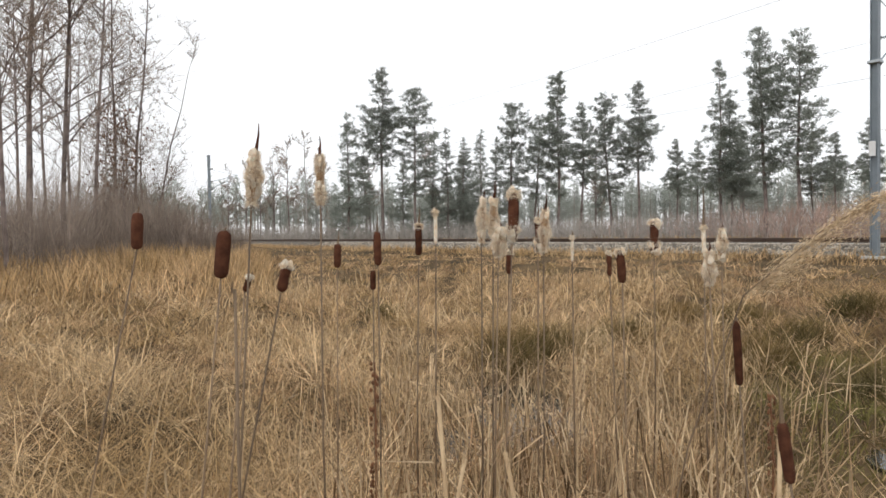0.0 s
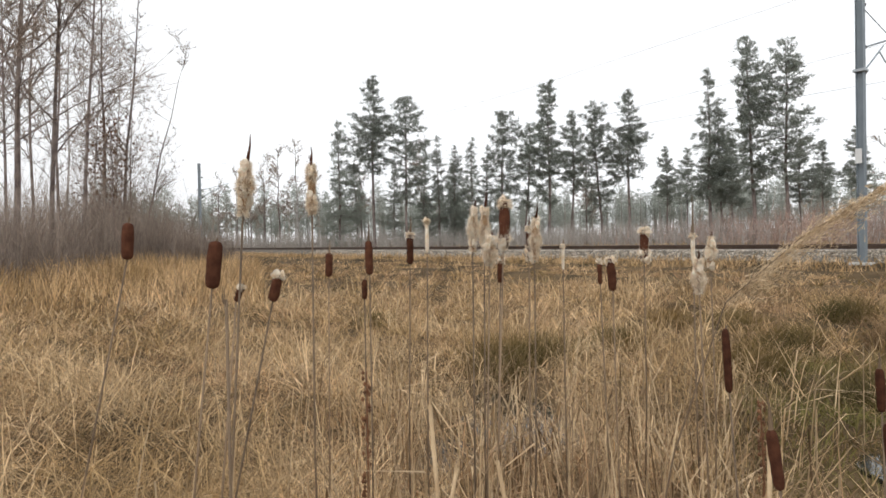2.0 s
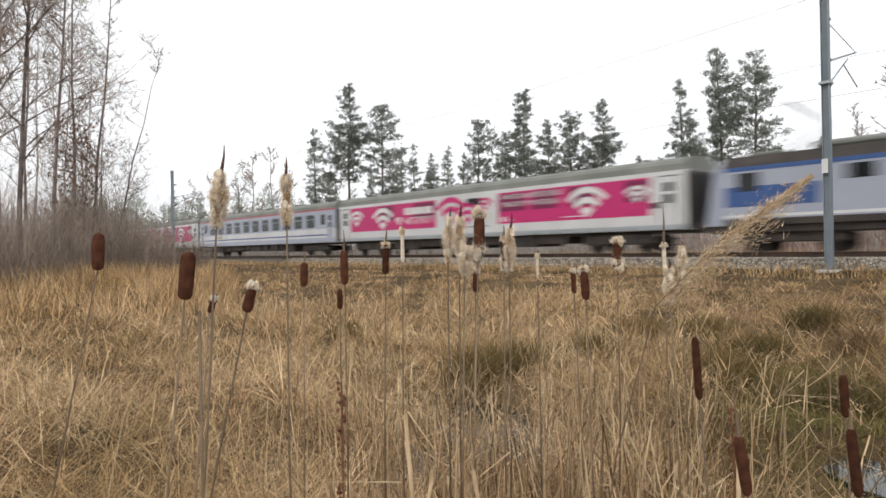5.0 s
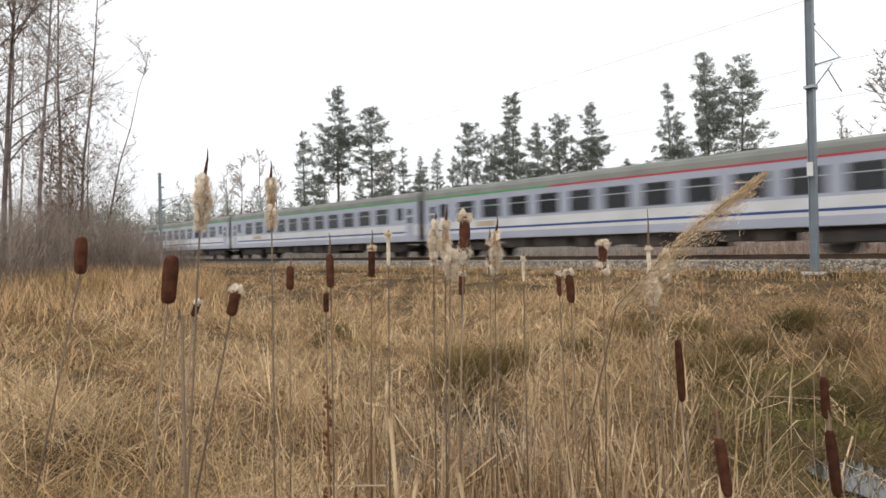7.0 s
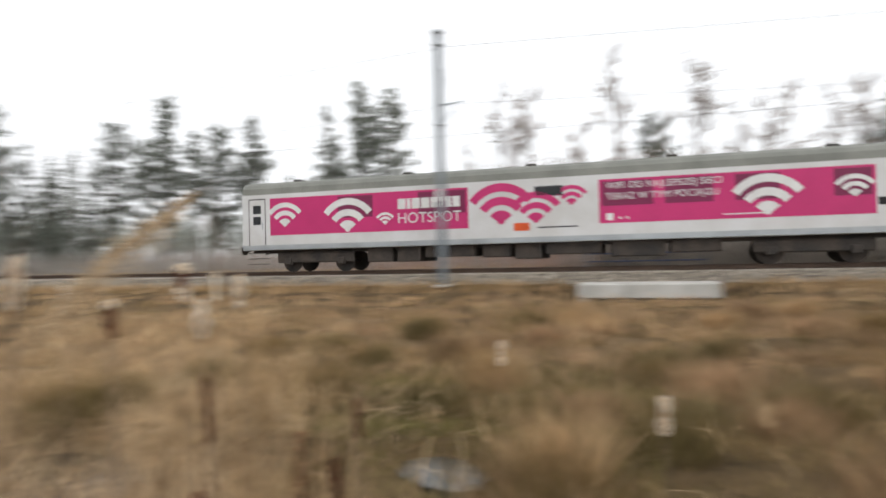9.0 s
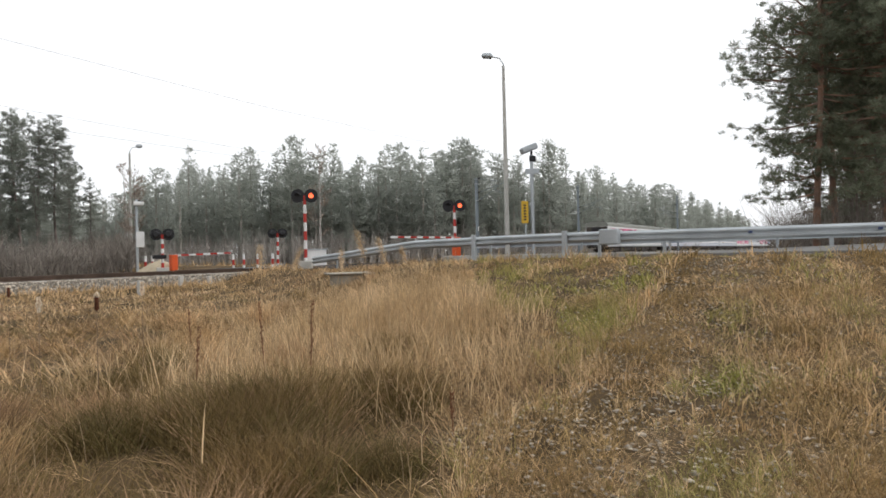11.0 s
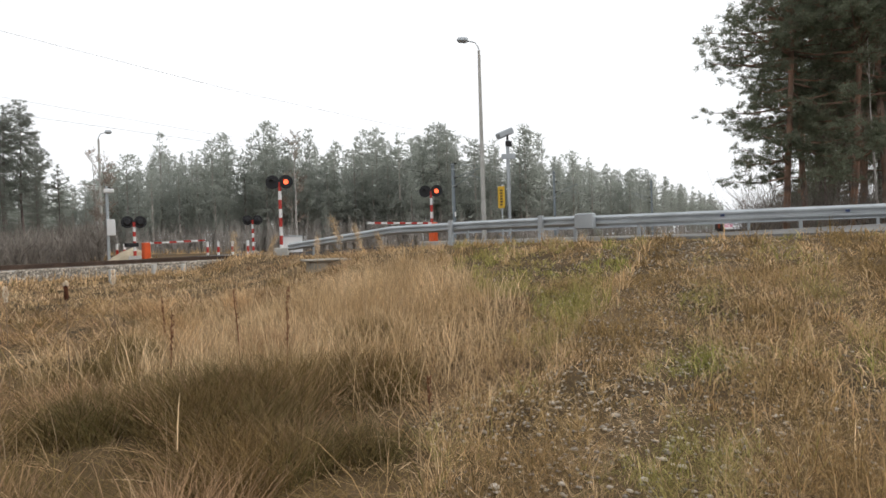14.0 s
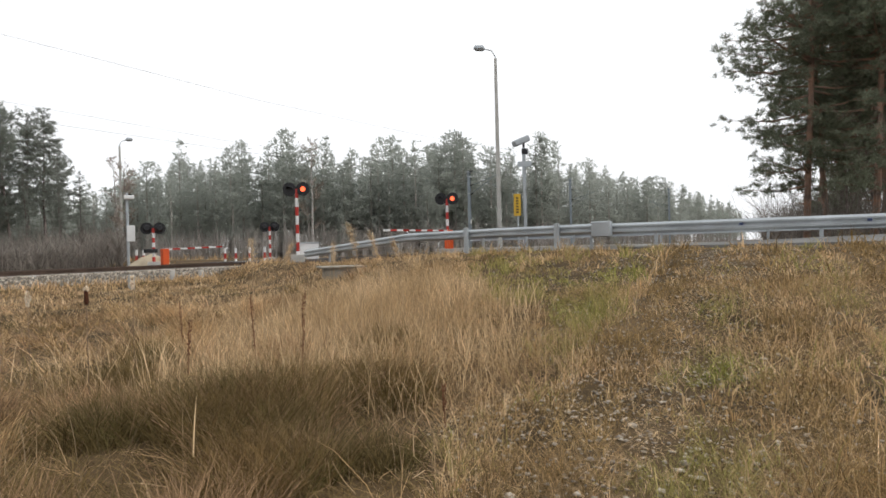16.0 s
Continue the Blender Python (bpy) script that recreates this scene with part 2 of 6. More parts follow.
# ---- mesh helpers ----
class Geo:
    """Gathers vertices and faces of one mesh."""

    def __init__(self):
        self.v, self.f = [], []

    def add(self, verts, faces):
        k = len(self.v)
        self.v += [tuple(p) for p in verts]
        self.f += [tuple(i + k for i in q) for q in faces]
        return self

    def box(self, x0, y0, z0, x1, y1, z1, bev=0.0):
        if bev <= 0:
            vs = [(x, y, z) for x in (x0, x1) for y in (y0, y1) for z in (z0, z1)]
            return self.add(vs, [(0, 1, 3, 2), (4, 6, 7, 5), (0, 4, 5, 1), (2, 3, 7, 6), (0, 2, 6, 4), (1, 5, 7, 3)])
        bm = bmesh.new()
        bmesh.ops.create_cube(bm, size=1)
        for p in bm.verts:
            p.co = ((x0 + x1) / 2 + p.co.x * (x1 - x0), (y0 + y1) / 2 + p.co.y * (y1 - y0), (z0 + z1) / 2 + p.co.z * (z1 - z0))
        bmesh.ops.bevel(bm, geom=bm.edges[:], offset=bev, segments=1, affect='EDGES')
        bm.verts.index_update()
        self.add([p.co[:] for p in bm.verts], [[p.index for p in f.verts] for f in bm.faces])
        bm.free()
        return self

    def tube(self, pts, radii, n=6, caps=True):
        pts = [Vector(p) for p in pts]
        k, rings = len(self.v), []
        ref = None
        for i, p in enumerate(pts):
            d = (pts[min(i + 1, len(pts) - 1)] - pts[max(i - 1, 0)]).normalized()
            if ref is None:
                ref = d.orthogonal().normalized()
            ref = (ref - d * ref.dot(d)).normalized()
            b = d.cross(ref)
            r = radii[i] if hasattr(radii, "__len__") else radii
            rings.append([p + (ref * math.cos(2 * math.pi * j / n) + b * math.sin(2 * math.pi * j / n)) * r for j in range(n)])
        for ring in rings:
            self.v += [tuple(q) for q in ring]
        for i in range(len(pts) - 1):
            for j in range(n):
                a, b2 = k + i * n + j, k + i * n + (j + 1) % n
                self.f.append((a, b2, b2 + n, a + n))
        if caps:
            self.f.append(tuple(k + j for j in reversed(range(n))))
            self.f.append(tuple(k + (len(pts) - 1) * n + j for j in range(n)))
        return self

    def sweep(self, profile, x0, x1, steps=1):
        """A closed profile of (y, z) drawn out along x."""
        k, n = len(self.v), len(profile)
        for i in range(steps + 1):
            x = x0 + (x1 - x0) * i / steps
            self.v += [(x, y, z) for y, z in profile]
        for i in range(steps):
            for j in range(n):
                a, b = k + i * n + j, k + i * n + (j + 1) % n
                self.f.append((a, a + n, b + n, b))
        self.f.append(tuple(k + j for j in range(n)))
        self.f.append(tuple(k + steps * n + j for j in reversed(range(n))))
        return self

    def mesh(self, name):
        me = bpy.data.meshes.new(name)
        me.from_pydata(self.v, [], self.f)
        me.update()
        return me


def part(name, geo, mat, parent=None, label="", smooth=False):
    me = geo if isinstance(geo, bpy.types.Mesh) else geo.mesh(name)
    if not me.materials:
        me.materials.append(mat)
    if smooth:
        me.shade_smooth()
    ob = new(name, me)
    if parent is not None:
        ob.parent = parent
    return tagged(ob, label)


def thing(name, m, label, category, group="", kind=""):
    ob = new(name)
    ob.empty_display_size = 0.2
    ob.matrix_world = m
    return tagged(ob, label, category, group, kind)


def array_mesh(name, verts, faces_by_size):
    """A mesh from arrays; faces_by_size: arrays of vertex indices, one row a face."""
    me = bpy.data.meshes.new(name)
    verts = np.asarray(verts, dtype=np.float32)
    me.vertices.add(len(verts))
    me.vertices.foreach_set("co", verts.ravel())
    loops = np.concatenate([f.ravel() for f in faces_by_size]).astype(np.int32)
    sizes = np.concatenate([np.full(len(f), f.shape[1]) for f in faces_by_size])
    starts = np.concatenate([[0], np.cumsum(sizes)[:-1]]).astype(np.int32)
    me.loops.add(len(loops))
    me.loops.foreach_set("vertex_index", loops)
    me.polygons.add(len(sizes))
    me.polygons.foreach_set("loop_start", starts)
    me.update(calc_edges=True)
    return me


# ---- plan: track, road, ground ----
TH = radians(37.96)
TRAV = np.array((math.sin(TH), -math.cos(TH)))   # the train's way along the track
NN = np.array((math.cos(TH), math.sin(TH)))      # across the track, away from the camera
TRACK_Q, RAIL_Z = 25.72, 1.04
TRACK = Matrix.Translation((NN[0] * TRACK_Q, NN[1] * TRACK_Q, RAIL_Z)) @ pose(0, 0, 0, 0, 0, math.degrees(math.atan2(TRAV[1], TRAV[0])))
ROAD_P = np.array((10.26, -14.68))               # a point under the near guard rail
ROAD_U = np.array((0.868, 0.4966))               # along the road, towards the track
ROAD_W = np.array((0.4966, -0.868))              # across the road, away from the camera
ROAD_ANG = math.degrees(math.atan2(ROAD_U[1], ROAD_U[0]))
ROAD_Z = 1.34
PUDDLES = ((0.78, 5.5, 0.42, 0.95), (2.5, 2.75, 0.22, 0.26), (2.95, 3.75, 0.26, 0.36), (0.1, 4.6, 0.2, 0.35))   # x, y, half widths


def polar(az, r):
    a = radians(az)
    return -math.sin(a) * r, math.cos(a) * r


def ahead(d, lat):
    """A place d metres ahead and lat metres to the right of where the camera comes to rest."""
    return 0.6 + 0.9325 * d - 0.361 * lat, -0.3 - 0.361 * d - 0.9325 * lat


def smooth(a, b, x):
    t = np.clip((x - a) / (b - a), 0, 1)
    return t * t * (3 - 2 * t)


def ground_z(x, y):
    x, y = np.asarray(x, float), np.asarray(y, float)
    q = x * NN[0] + y * NN[1]
    s = x * TRAV[0] + y * TRAV[1]
    m = (x - ROAD_P[0]) * ROAD_W[0] + (y - ROAD_P[1]) * ROAD_W[1]   # 0 at the near guard rail, positive across the road
    z = 0.06 * np.sin(x * 0.9 + 1.3) * np.cos(y * 0.7) + 0.04 * np.sin(x * 2.3 + y * 1.7)
    r = np.hypot(x, y)
    left = smooth(-0.15, -0.45, x / (r + 1e-6)) * (y > 0)
    z = z + 0.55 * left * smooth(9, 30, r) * (1 - smooth(70, 110, r))
    z = z + 0.30 * smooth(9, 21, q) + 0.12 * smooth(32, 60, q)
    along = (x - ROAD_P[0]) * ROAD_U[0] + (y - ROAD_P[1]) * ROAD_U[1]
    wide = np.interp(along, [6, 20], [12.7, 3.0])
    bank = smooth(0, 1, (m + 0.8 + wide) / wide) * (1 - smooth(9.5, 17, m))
    z = z * (1 - bank) + (ROAD_Z - 0.03 - 0.3 * smooth(10, 19, along)) * bank
    bed = smooth(20.5, 23.0, q) * (1 - smooth(28.4, 31, q))
    # hollow before the culvert
    z = z - 0.42 * smooth(-3.2, -2.0, s) * (1 - smooth(2.5, 3.6, s)) * smooth(17.5, 20.3, q) * (1 - smooth(22.4, 23.0, q))
    for px, py, rx, ry in PUDDLES:
        z = z - 0.10 * np.exp(-(((x - px) / rx) ** 2 + ((y - py) / ry) ** 2) * 0.7)
    z = np.where(bank < 0.5, z * (1 - bed) + np.maximum(z, 0.52 - 0.42 * (q < 22.0) * smooth(-3.2, -2.0, s) * (1 - smooth(2.5, 3.6, s))) * bed, np.minimum(z, np.where(np.abs(q - TRACK_Q) < 2.6, 0.72, 9)))
    return z


def ground():
    radii = np.concatenate([np.arange(0.4, 60, 0.45), 60 * 1.16 ** np.arange(1, 30)])
    n = 320
    a = np.linspace(0, 2 * np.pi, n, endpoint=False)
    R, A = np.meshgrid(radii, a, indexing="ij")
    X, Y = R * np.cos(A), R * np.sin(A)
    V = np.stack([X, Y, ground_z(X, Y)], -1).reshape(-1, 3)
    V = np.vstack([V, [[0, 0, float(ground_z(0, 0))]]])
    i, j = np.meshgrid(np.arange(len(radii) - 1), np.arange(n), indexing="ij")
    q = np.stack([i * n + j, (i + 1) * n + j, (i + 1) * n + (j + 1) % n, i * n + (j + 1) % n], -1).reshape(-1, 4)
    k = np.arange(n)
    t = np.stack([np.full(n, len(V) - 1), k, (k + 1) % n], -1)
    me = array_mesh("ground", V, [q, t])
    me.shade_smooth()
    tagged(part("ground", me, M["soil"]), "damp brown earth of a rough grass field", "ground", kind="structure")


ground()


# ---- railway ----
def railway():
    g = Geo()
    prof = [(-3.1, -0.62), (-1.75, -0.2), (1.75, -0.2), (3.1, -0.62), (3.1, -1.1), (-3.1, -1.1)]
    g.sweep(prof, -420, 420, 1)
    bed = tagged(part("ballast_bed", g, M["ballast"]), "grey crushed stone ballast under the track", "ballast", kind="structure")
    bed.matrix_world = TRACK
    railp = [(-0.075, -0.16), (-0.075, -0.145), (-0.012, -0.125), (-0.012, -0.05), (-0.036, -0.035), (-0.036, 0),
             (0.036, 0), (0.036, -0.035), (0.012, -0.05), (0.012, -0.125), (0.075, -0.145), (0.075, -0.16)]
    track = thing("railway_track", TRACK, "single railway track with rusty steel rails on concrete sleepers", "railway track", kind="structure")
    for y in (-0.753, 0.753):
        part("rail", Geo().sweep([(a + y, b) for a, b in railp], -420, 420, 1), M["rail"], track, "rusty steel rail")
    sl = Geo().box(-0.13, -1.3, -0.38, 0.13, 1.3, -0.165, 0.03).mesh("sleeper")
    for k in range(-75, 95):
        ob = part("sleeper", sl, M["concrete"], track)
        ob.location = (k * 0.6, 0, 0)
    # loose stones of the near shoulder
    rng = np.random.default_rng(5)
    n = 16000
    s = rng.uniform(-45, 24, n)
    y = rng.uniform(-3.3, -1.0, n)
    z = np.interp(y, [-3.3, -3.1, -1.75], [-0.62, -0.6, -0.2]) + 0.01
    octa = np.array([(1, 0, 0), (-1, 0, 0), (0, 1, 0), (0, -1, 0), (0, 0, 1), (0, 0, -1)], float)
    of = np.array([(0, 2, 4), (2, 1, 4), (1, 3, 4), (3, 0, 4), (2, 0, 5), (1, 2, 5), (3, 1, 5), (0, 3, 5)])
    size = rng.uniform(0.02, 0.055, (n, 1, 1)) * rng.uniform(0.7, 1.3, (n, 6, 3))
    V = octa[None] * size
    V = V + np.stack([s, y, z], -1)[:, None]
    F = of[None] + (np.arange(n) * 6)[:, None, None]
    st = tagged(part("ballast_stones", array_mesh("ballast_stones", V.reshape(-1, 3), [F.reshape(-1, 3)]), M["stone"]),
                "loose grey ballast stones on the shoulder", "stones", kind="stuff")
    st.matrix_world = TRACK


railway()


def wires():
    for y, z, r in ((0, 5.6, 0.007), (0, 6.9, 0.006), (-2.2, 8.6, 0.006)):
        g = Geo()
        pts = []
        for k in range(-6, 7):
            for u in (0, 0.25, 0.5, 0.75):
                s = -6.9 + (k + u) * 57
                pts.append((s, y, z - (0.9 if z > 6 else 0.02) * 4 * u * (1 - u)))
        g.tube(pts, r, 4)
        w = tagged(part("overhead_wire", g, M["wire"]), "thin dark overhead line wire above the track", "overhead wire", "overhead wires")
        w.matrix_world = TRACK


wires()


def mast(s, y0, side, z0, top=8.9):
    """An overhead-line mast: H-section post on a concrete foot with a bracket over the track."""
    m = thing("catenary_mast", TRACK @ Matrix.Translation((s, y0, 0)), "tall grey steel overhead line mast beside the track", "mast", "overhead line masts")
    g = Geo()
    g.box(-0.105, -0.12, z0 - 0.2, -0.088, 0.12, top).box(0.088, -0.12, z0 - 0.2, 0.105, 0.12, top).box(-0.088, -0.01, z0 - 0.2, 0.088, 0.01, top)
    part("post", g, M["mast"], m)
    part("foot", Geo().box(-0.3, -0.3, z0 - 0.6, 0.3, 0.3, z0 - 0.08, 0.03), M["concrete"], m, "concrete foot")
    reach = -y0 - 0.2 * side
    a = Geo()
    a.tube([(0, 0.1 * side, 6.1), (0, reach, 6.95)], 0.028, 6)
    a.tube([(0, 0.1 * side, 7.4), (0, reach * 0.95, 6.95)], 0.014, 5)
    a.tube([(0, 0.1 * side, 5.3), (0, reach * 0.7, 6.55)], 0.028, 6)
    a.tube([(0, reach * 0.55, 6.3), (0, reach * 1.02, 5.75)], 0.02, 6)
    part("bracket", a, M["mast"], m)
    for z in (6.1, 7.4, 5.3):
        part("insulator", Geo().tube([(0, 0.13 * side, z), (0, (0.2) * side, z + 0.03), (0, 0.3 * side, z + 0.06), (0, 0.4 * side, z + 0.1)], [0.05, 0.07, 0.05, 0.06], 8), M["under"], m)
    for z in (top - 0.15, top - 0.6, 5.35):
        part("clamp", Geo().box(-0.17, -0.17, z, 0.17, 0.17, z + 0.09, 0.01), M["galv"], m)
    part("number_plate", Geo().box(-0.12, -0.155, 2.55, 0.06, -0.135, 3.0), M["white"], m)


mast(-6.9, -3.3, 1, -0.42)
mast(-67, -3.3, 1, -0.42)
mast(52, 3.4, -1, -0.42, 7.5)
mast(104, -3.3, 1, -0.42)
mast(78.5, 3.4, -1, -0.42)


# ---- train ----
def section(w, z0, z1, ztop):
    """Half-open body outline of a coach: sides, rounded roof."""
    pts = [(-w, z0), (-w, z1)]
    for k in range(1, 10):
        a = math.pi * k / 10
        pts.append((-w * math.cos(a) if 3 < k < 7 else -w * math.copysign(abs(math.cos(a)) ** 0.55, math.cos(a)), z1 + (ztop - z1) * math.sin(a) ** 0.8))
    return pts + [(w, z1), (w, z0)]


def bogie(parent, x):
    b = part("bogie", Geo().box(x - 1.85, -1.12, 0.40, x + 1.85, -0.95, 0.86, 0.05).box(x - 1.6, 0.95, 0.42, x + 1.6, 1.1, 0.72, 0.03)
             .box(x - 0.3, -1.0, 0.4, x + 0.3, 1.0, 0.8, 0.03), M["under"], parent, "dark dusty bogie")
    for dx in (-1.28, 1.28):
        g = Geo()
        for y in (-0.78, 0.70):
            g.tube([(x + dx, y, 0.46), (x + dx, y + 0.08, 0.46)], 0.46, 18)
        g.tube([(x + dx, -0.9, 0.46), (x + dx, 0.9, 0.46)], 0.07, 8)
        part("wheelset", g, M["under"], b)
        part("axle_box", Geo().box(x + dx - 0.16, -1.2, 0.32, x + dx + 0.16, -1.0, 0.62, 0.03), M["under"], b)


def arcs(g, cx, cz, r, y, count=3, thick=0.2):
    """Concentric radio arcs over a dot, flat on the side of a coach."""
    for k in range(count):
        r1 = r * (1 - k * 0.33)
        r0 = r1 - r * thick
        a = [radians(38 + 104 * i / 10) for i in range(11)]
        vs = [(cx + math.cos(t) * r1, y, cz + math.sin(t) * r1) for t in a] + [(cx + math.cos(t) * r0, y, cz + math.sin(t) * r0) for t in a]
        g.add(vs, [(i, i + 1, i + 12, i + 11) for i in range(10)])
    vs = [(cx + math.cos(2 * math.pi * i / 10) * r * 0.1, y, cz + r * 0.1 + math.sin(2 * math.pi * i / 10) * r * 0.1) for i in range(10)]
    g.add(vs, [tuple(range(10))])
    return g


def words(text, x, z, size, y, mat, parent):
    cu = bpy.data.curves.new("lettering", 'FONT')
    cu.body, cu.size, cu.extrude = text, size, 0.002
    tmp = bpy.data.objects.new("lettering", cu)
    scene.collection.objects.link(tmp)
    dg = bpy.context.evaluated_depsgraph_get()
    me = bpy.data.meshes.new_from_object(tmp.evaluated_get(dg))
    bpy.data.objects.remove(tmp)
    me.transform(pose(x, y, z, 90, 0, 0))
    me.materials.clear()
    part("lettering", me, mat, parent)


def window(parent, x0, x1, z0, z1, y=-1.41, bar=True):
    """A window of one side: frame, pane, and a bar under the hinged vent."""
    w = part("window", Geo().box(x0, y - 0.014, z0, x1, y + 0.02, z1, 0.012), M["frame_dark"], parent)
    part("pane", Geo().box(x0 + 0.05, y - 0.02, z0 + 0.05, x1 - 0.05, y, z1 - 0.05), M["glass"], w)
    if bar:
        part("vent_bar", Geo().box(x0 + 0.05, y - 0.026, z1 - 0.36, x1 - 0.05, y - 0.018, z1 - 0.32), M["galv"], w)


def coach(kind, label):
    """A passenger coach, 26.4 m over buffers; x forward from its rear buffers, z from the rail."""
    c = thing("railway_coach", Matrix(), label, "railway coach", "coaches of the train")
    x0, x1, W = 0.3, 26.1, 1.41
    pink = kind == "pink"
    low, high = ("body_white", "body_white") if pink else ("body_white", "body_grey")
    prof = section(W, 1.0, 3.45, 4.05)
    body = Geo().sweep([(-W, 2.0), (-W, 3.42), (W, 3.42), (W, 2.0)], x0, x1)
    part("upper_body", body, M[high], c)
    part("lower_body", Geo().sweep([(-W, 1.2), (-W, 2.0), (W, 2.0), (W, 1.2), (W - 0.06, 0.98), (-W + 0.06, 0.98)], x0, x1), M[low], c)
    roof = [(-W, 3.42)] + [p for p in prof[1:-1] if p[1] > 3.46] + [(W, 3.42)]
    part("roof", Geo().sweep(roof, x0, x1), M["roof"], c, "dull grey-green roof")
    g = Geo()
    for k in range(1, 26):
        g.sweep([(y * 1.004, z + 0.012) for y, z in roof], k * 1.0 + 0.2, k * 1.0 + 0.235)
    part("roof_ribs", g, M["roof"], c)
    for k in range(5):
        part("roof_vent", Geo().box(2.2 + k * 5.3, -0.25, 4.02, 2.6 + k * 5.3, 0.25, 4.16, 0.03), M["under"], c)
    part("sill", Geo().box(x0, -W - 0.012, 1.0, x1, -W + 0.02, 1.2), M["body_grey" if not pink else "galv"], c)
    under = Geo()
    rng = random.Random(len(kind))
    x = 6.2
    while x < 19.5:
        w = rng.uniform(0.8, 2.2)
        under.box(x, -1.15, rng.uniform(0.34, 0.55), x + w, 1.15, 1.0, 0.04)
        x += w + rng.uniform(0.08, 0.4)
    under.box(0.5, -0.9, 0.85, 25.9, 0.9, 1.0)
    part("underframe", under, M["under"], c, "dusty dark underframe boxes")
    for bx in (3.7, 22.7):
        bogie(c, bx)
    for xe, sgn in ((x0, -1), (x1, 1)):
        for y in (-0.88, 0.88):
            part("buffer", Geo().tube([(xe, y, 1.03), (xe + sgn * 0.24, y, 1.03), (xe + sgn * 0.24, y, 1.03), (xe + sgn * 0.3, y, 1.03)], [0.09, 0.09, 0.24, 0.24], 12), M["under"], c)
        part("end_wall", Geo().box(min(xe, xe + sgn * 0.02), -1.3, 1.02, max(xe, xe + sgn * 0.02), 1.3, 3.4), M["under"], c, "dark dirty end wall")
        part("gangway", Geo().box(min(xe, xe + sgn * 0.2), -0.62, 1.0, max(xe, xe + sgn * 0.2), 0.62, 3.3, 0.05), M["black"], c, "black rubber gangway")
        d0 = xe + (0.35 if sgn < 0 else -1.15)
        if pink:
            part("door_seam", Geo().box(d0 - 0.03, -W - 0.004, 1.0, d0 + 0.83, -W + 0.01, 3.24), M["under"], c, "dark door gap")
        dr = part("door", Geo().box(d0, -W - 0.008, 1.02, d0 + 0.8, -W + 0.03, 3.2, 0.015), M[high], c)
        part("door_window", Geo().box(d0 + 0.2, -W - 0.016, 2.1, d0 + 0.6, -W, 2.95, 0.01), M["glass"], dr)
        part("window_bar", Geo().box(d0 + 0.2, -W - 0.022, 2.46, d0 + 0.6, -W - 0.01, 2.58), M[high], dr)
        part("door_handle", Geo().box(d0 + 0.66, -W - 0.03, 1.9, d0 + 0.7, -W, 2.2, 0.005), M["galv"], dr)
        for k in range(3):
            part("step", Geo().box(d0 - 0.05, -W - 0.05, 0.36 + k * 0.24, d0 + 0.85, -W + 0.25, 0.39 + k * 0.24), M["under"], c)
    part("end_door", Geo().box(x0 - 0.225, -0.34, 1.35, x0 - 0.2, 0.34, 2.85, 0.02), M["rust_door"] if pink else M["body_grey"], c, "dull orange end door")
    if pink:
        y = -W - 0.006
        for a, b in ((1.71, 10.69), (15.7, 24.5)):
            part("advert_panel", Geo().box(a, y, 1.62, b, y + 0.02, 3.23), M["magenta"], c, "magenta film with white arcs")
        for a, b in ((5.0, 6.6), (8.6, 10.6), (15.8, 17.6), (18.0, 19.6), (20.3, 21.7), (23.3, 24.4)):
            part("film_window", Geo().box(a, y - 0.004, 2.25, b, y, 3.15, 0.002), M["magenta_dark"], c, "window under perforated magenta film")
        for cx, cz, r in ((2.45, 1.98, 1.05), (5.45, 1.66, 1.42), (7.15, 1.9, 0.5), (21.3, 1.70, 1.42), (23.9, 2.2, 0.75)):
            part("white_arc", arcs(Geo(), cx, cz, r, y - 0.009), M["white"], c)
        for cx, cz, r, dy in ((12.0, 1.72, 1.6, 0.003), (13.35, 1.72, 1.2, 0.006), (14.7, 2.35, 0.75, 0.003)):
            part("magenta_arc", arcs(Geo(), cx, cz, r, y - dy), M["magenta"], c)
        window(c, 13.3, 14.4, 2.72, 3.12, y=-1.402, bar=False)
        part("emblem", Geo().box(12.5, y, 1.45, 13.1, y + 0.01, 1.75), M["orange"], c)
        part("line_of_text", Geo().box(13.4, y, 1.53, 14.9, y + 0.01, 1.58), M["frame_dark"], c)
        # the first line is a brand and stands as bars
        for k, w in enumerate((0.34, 0.16, 0.36, 0.36, 0.34, 0.12, 0.3, 0.3)):
            xs = 7.72 + sum((0.34, 0.16, 0.36, 0.36, 0.34, 0.12, 0.3, 0.3)[:k]) + 0.05 * k
            part("lettering_bar", Geo().box(xs, y - 0.006, 2.5, xs + w, y, 2.92), M["white"], c)
        words("HOTSPOT", 7.68, 1.93, 0.6, y - 0.004, M["white"], c)
        words("WIFI OD NAJLEPSZEJ SIECI", 15.95, 2.88, 0.34, y - 0.008, M["white"], c)
        words("TERAZ W TYM POCIĄGU", 15.95, 2.48, 0.34, y - 0.008, M["white"], c)
        for a, z0, b, z1 in ((15.95, 1.72, 16.2, 1.98), (16.4, 1.76, 16.5, 1.84), (16.65, 1.76, 16.75, 1.84), (19.9, 1.76, 21.4, 1.8)):
            part("small_mark", Geo().box(a, y - 0.006, z0, b, y, z1), M["white"], c)
        part("label_plate", Geo().box(24.55, y - 0.004, 1.9, 25.0, y, 2.15), M["black"], c)
    else:
        y = -W - 0.005
        part("blue_stripe", Geo().box(1.5, y, 1.50, 24.9, y + 0.02, 1.60), M["stripe_blue"], c)
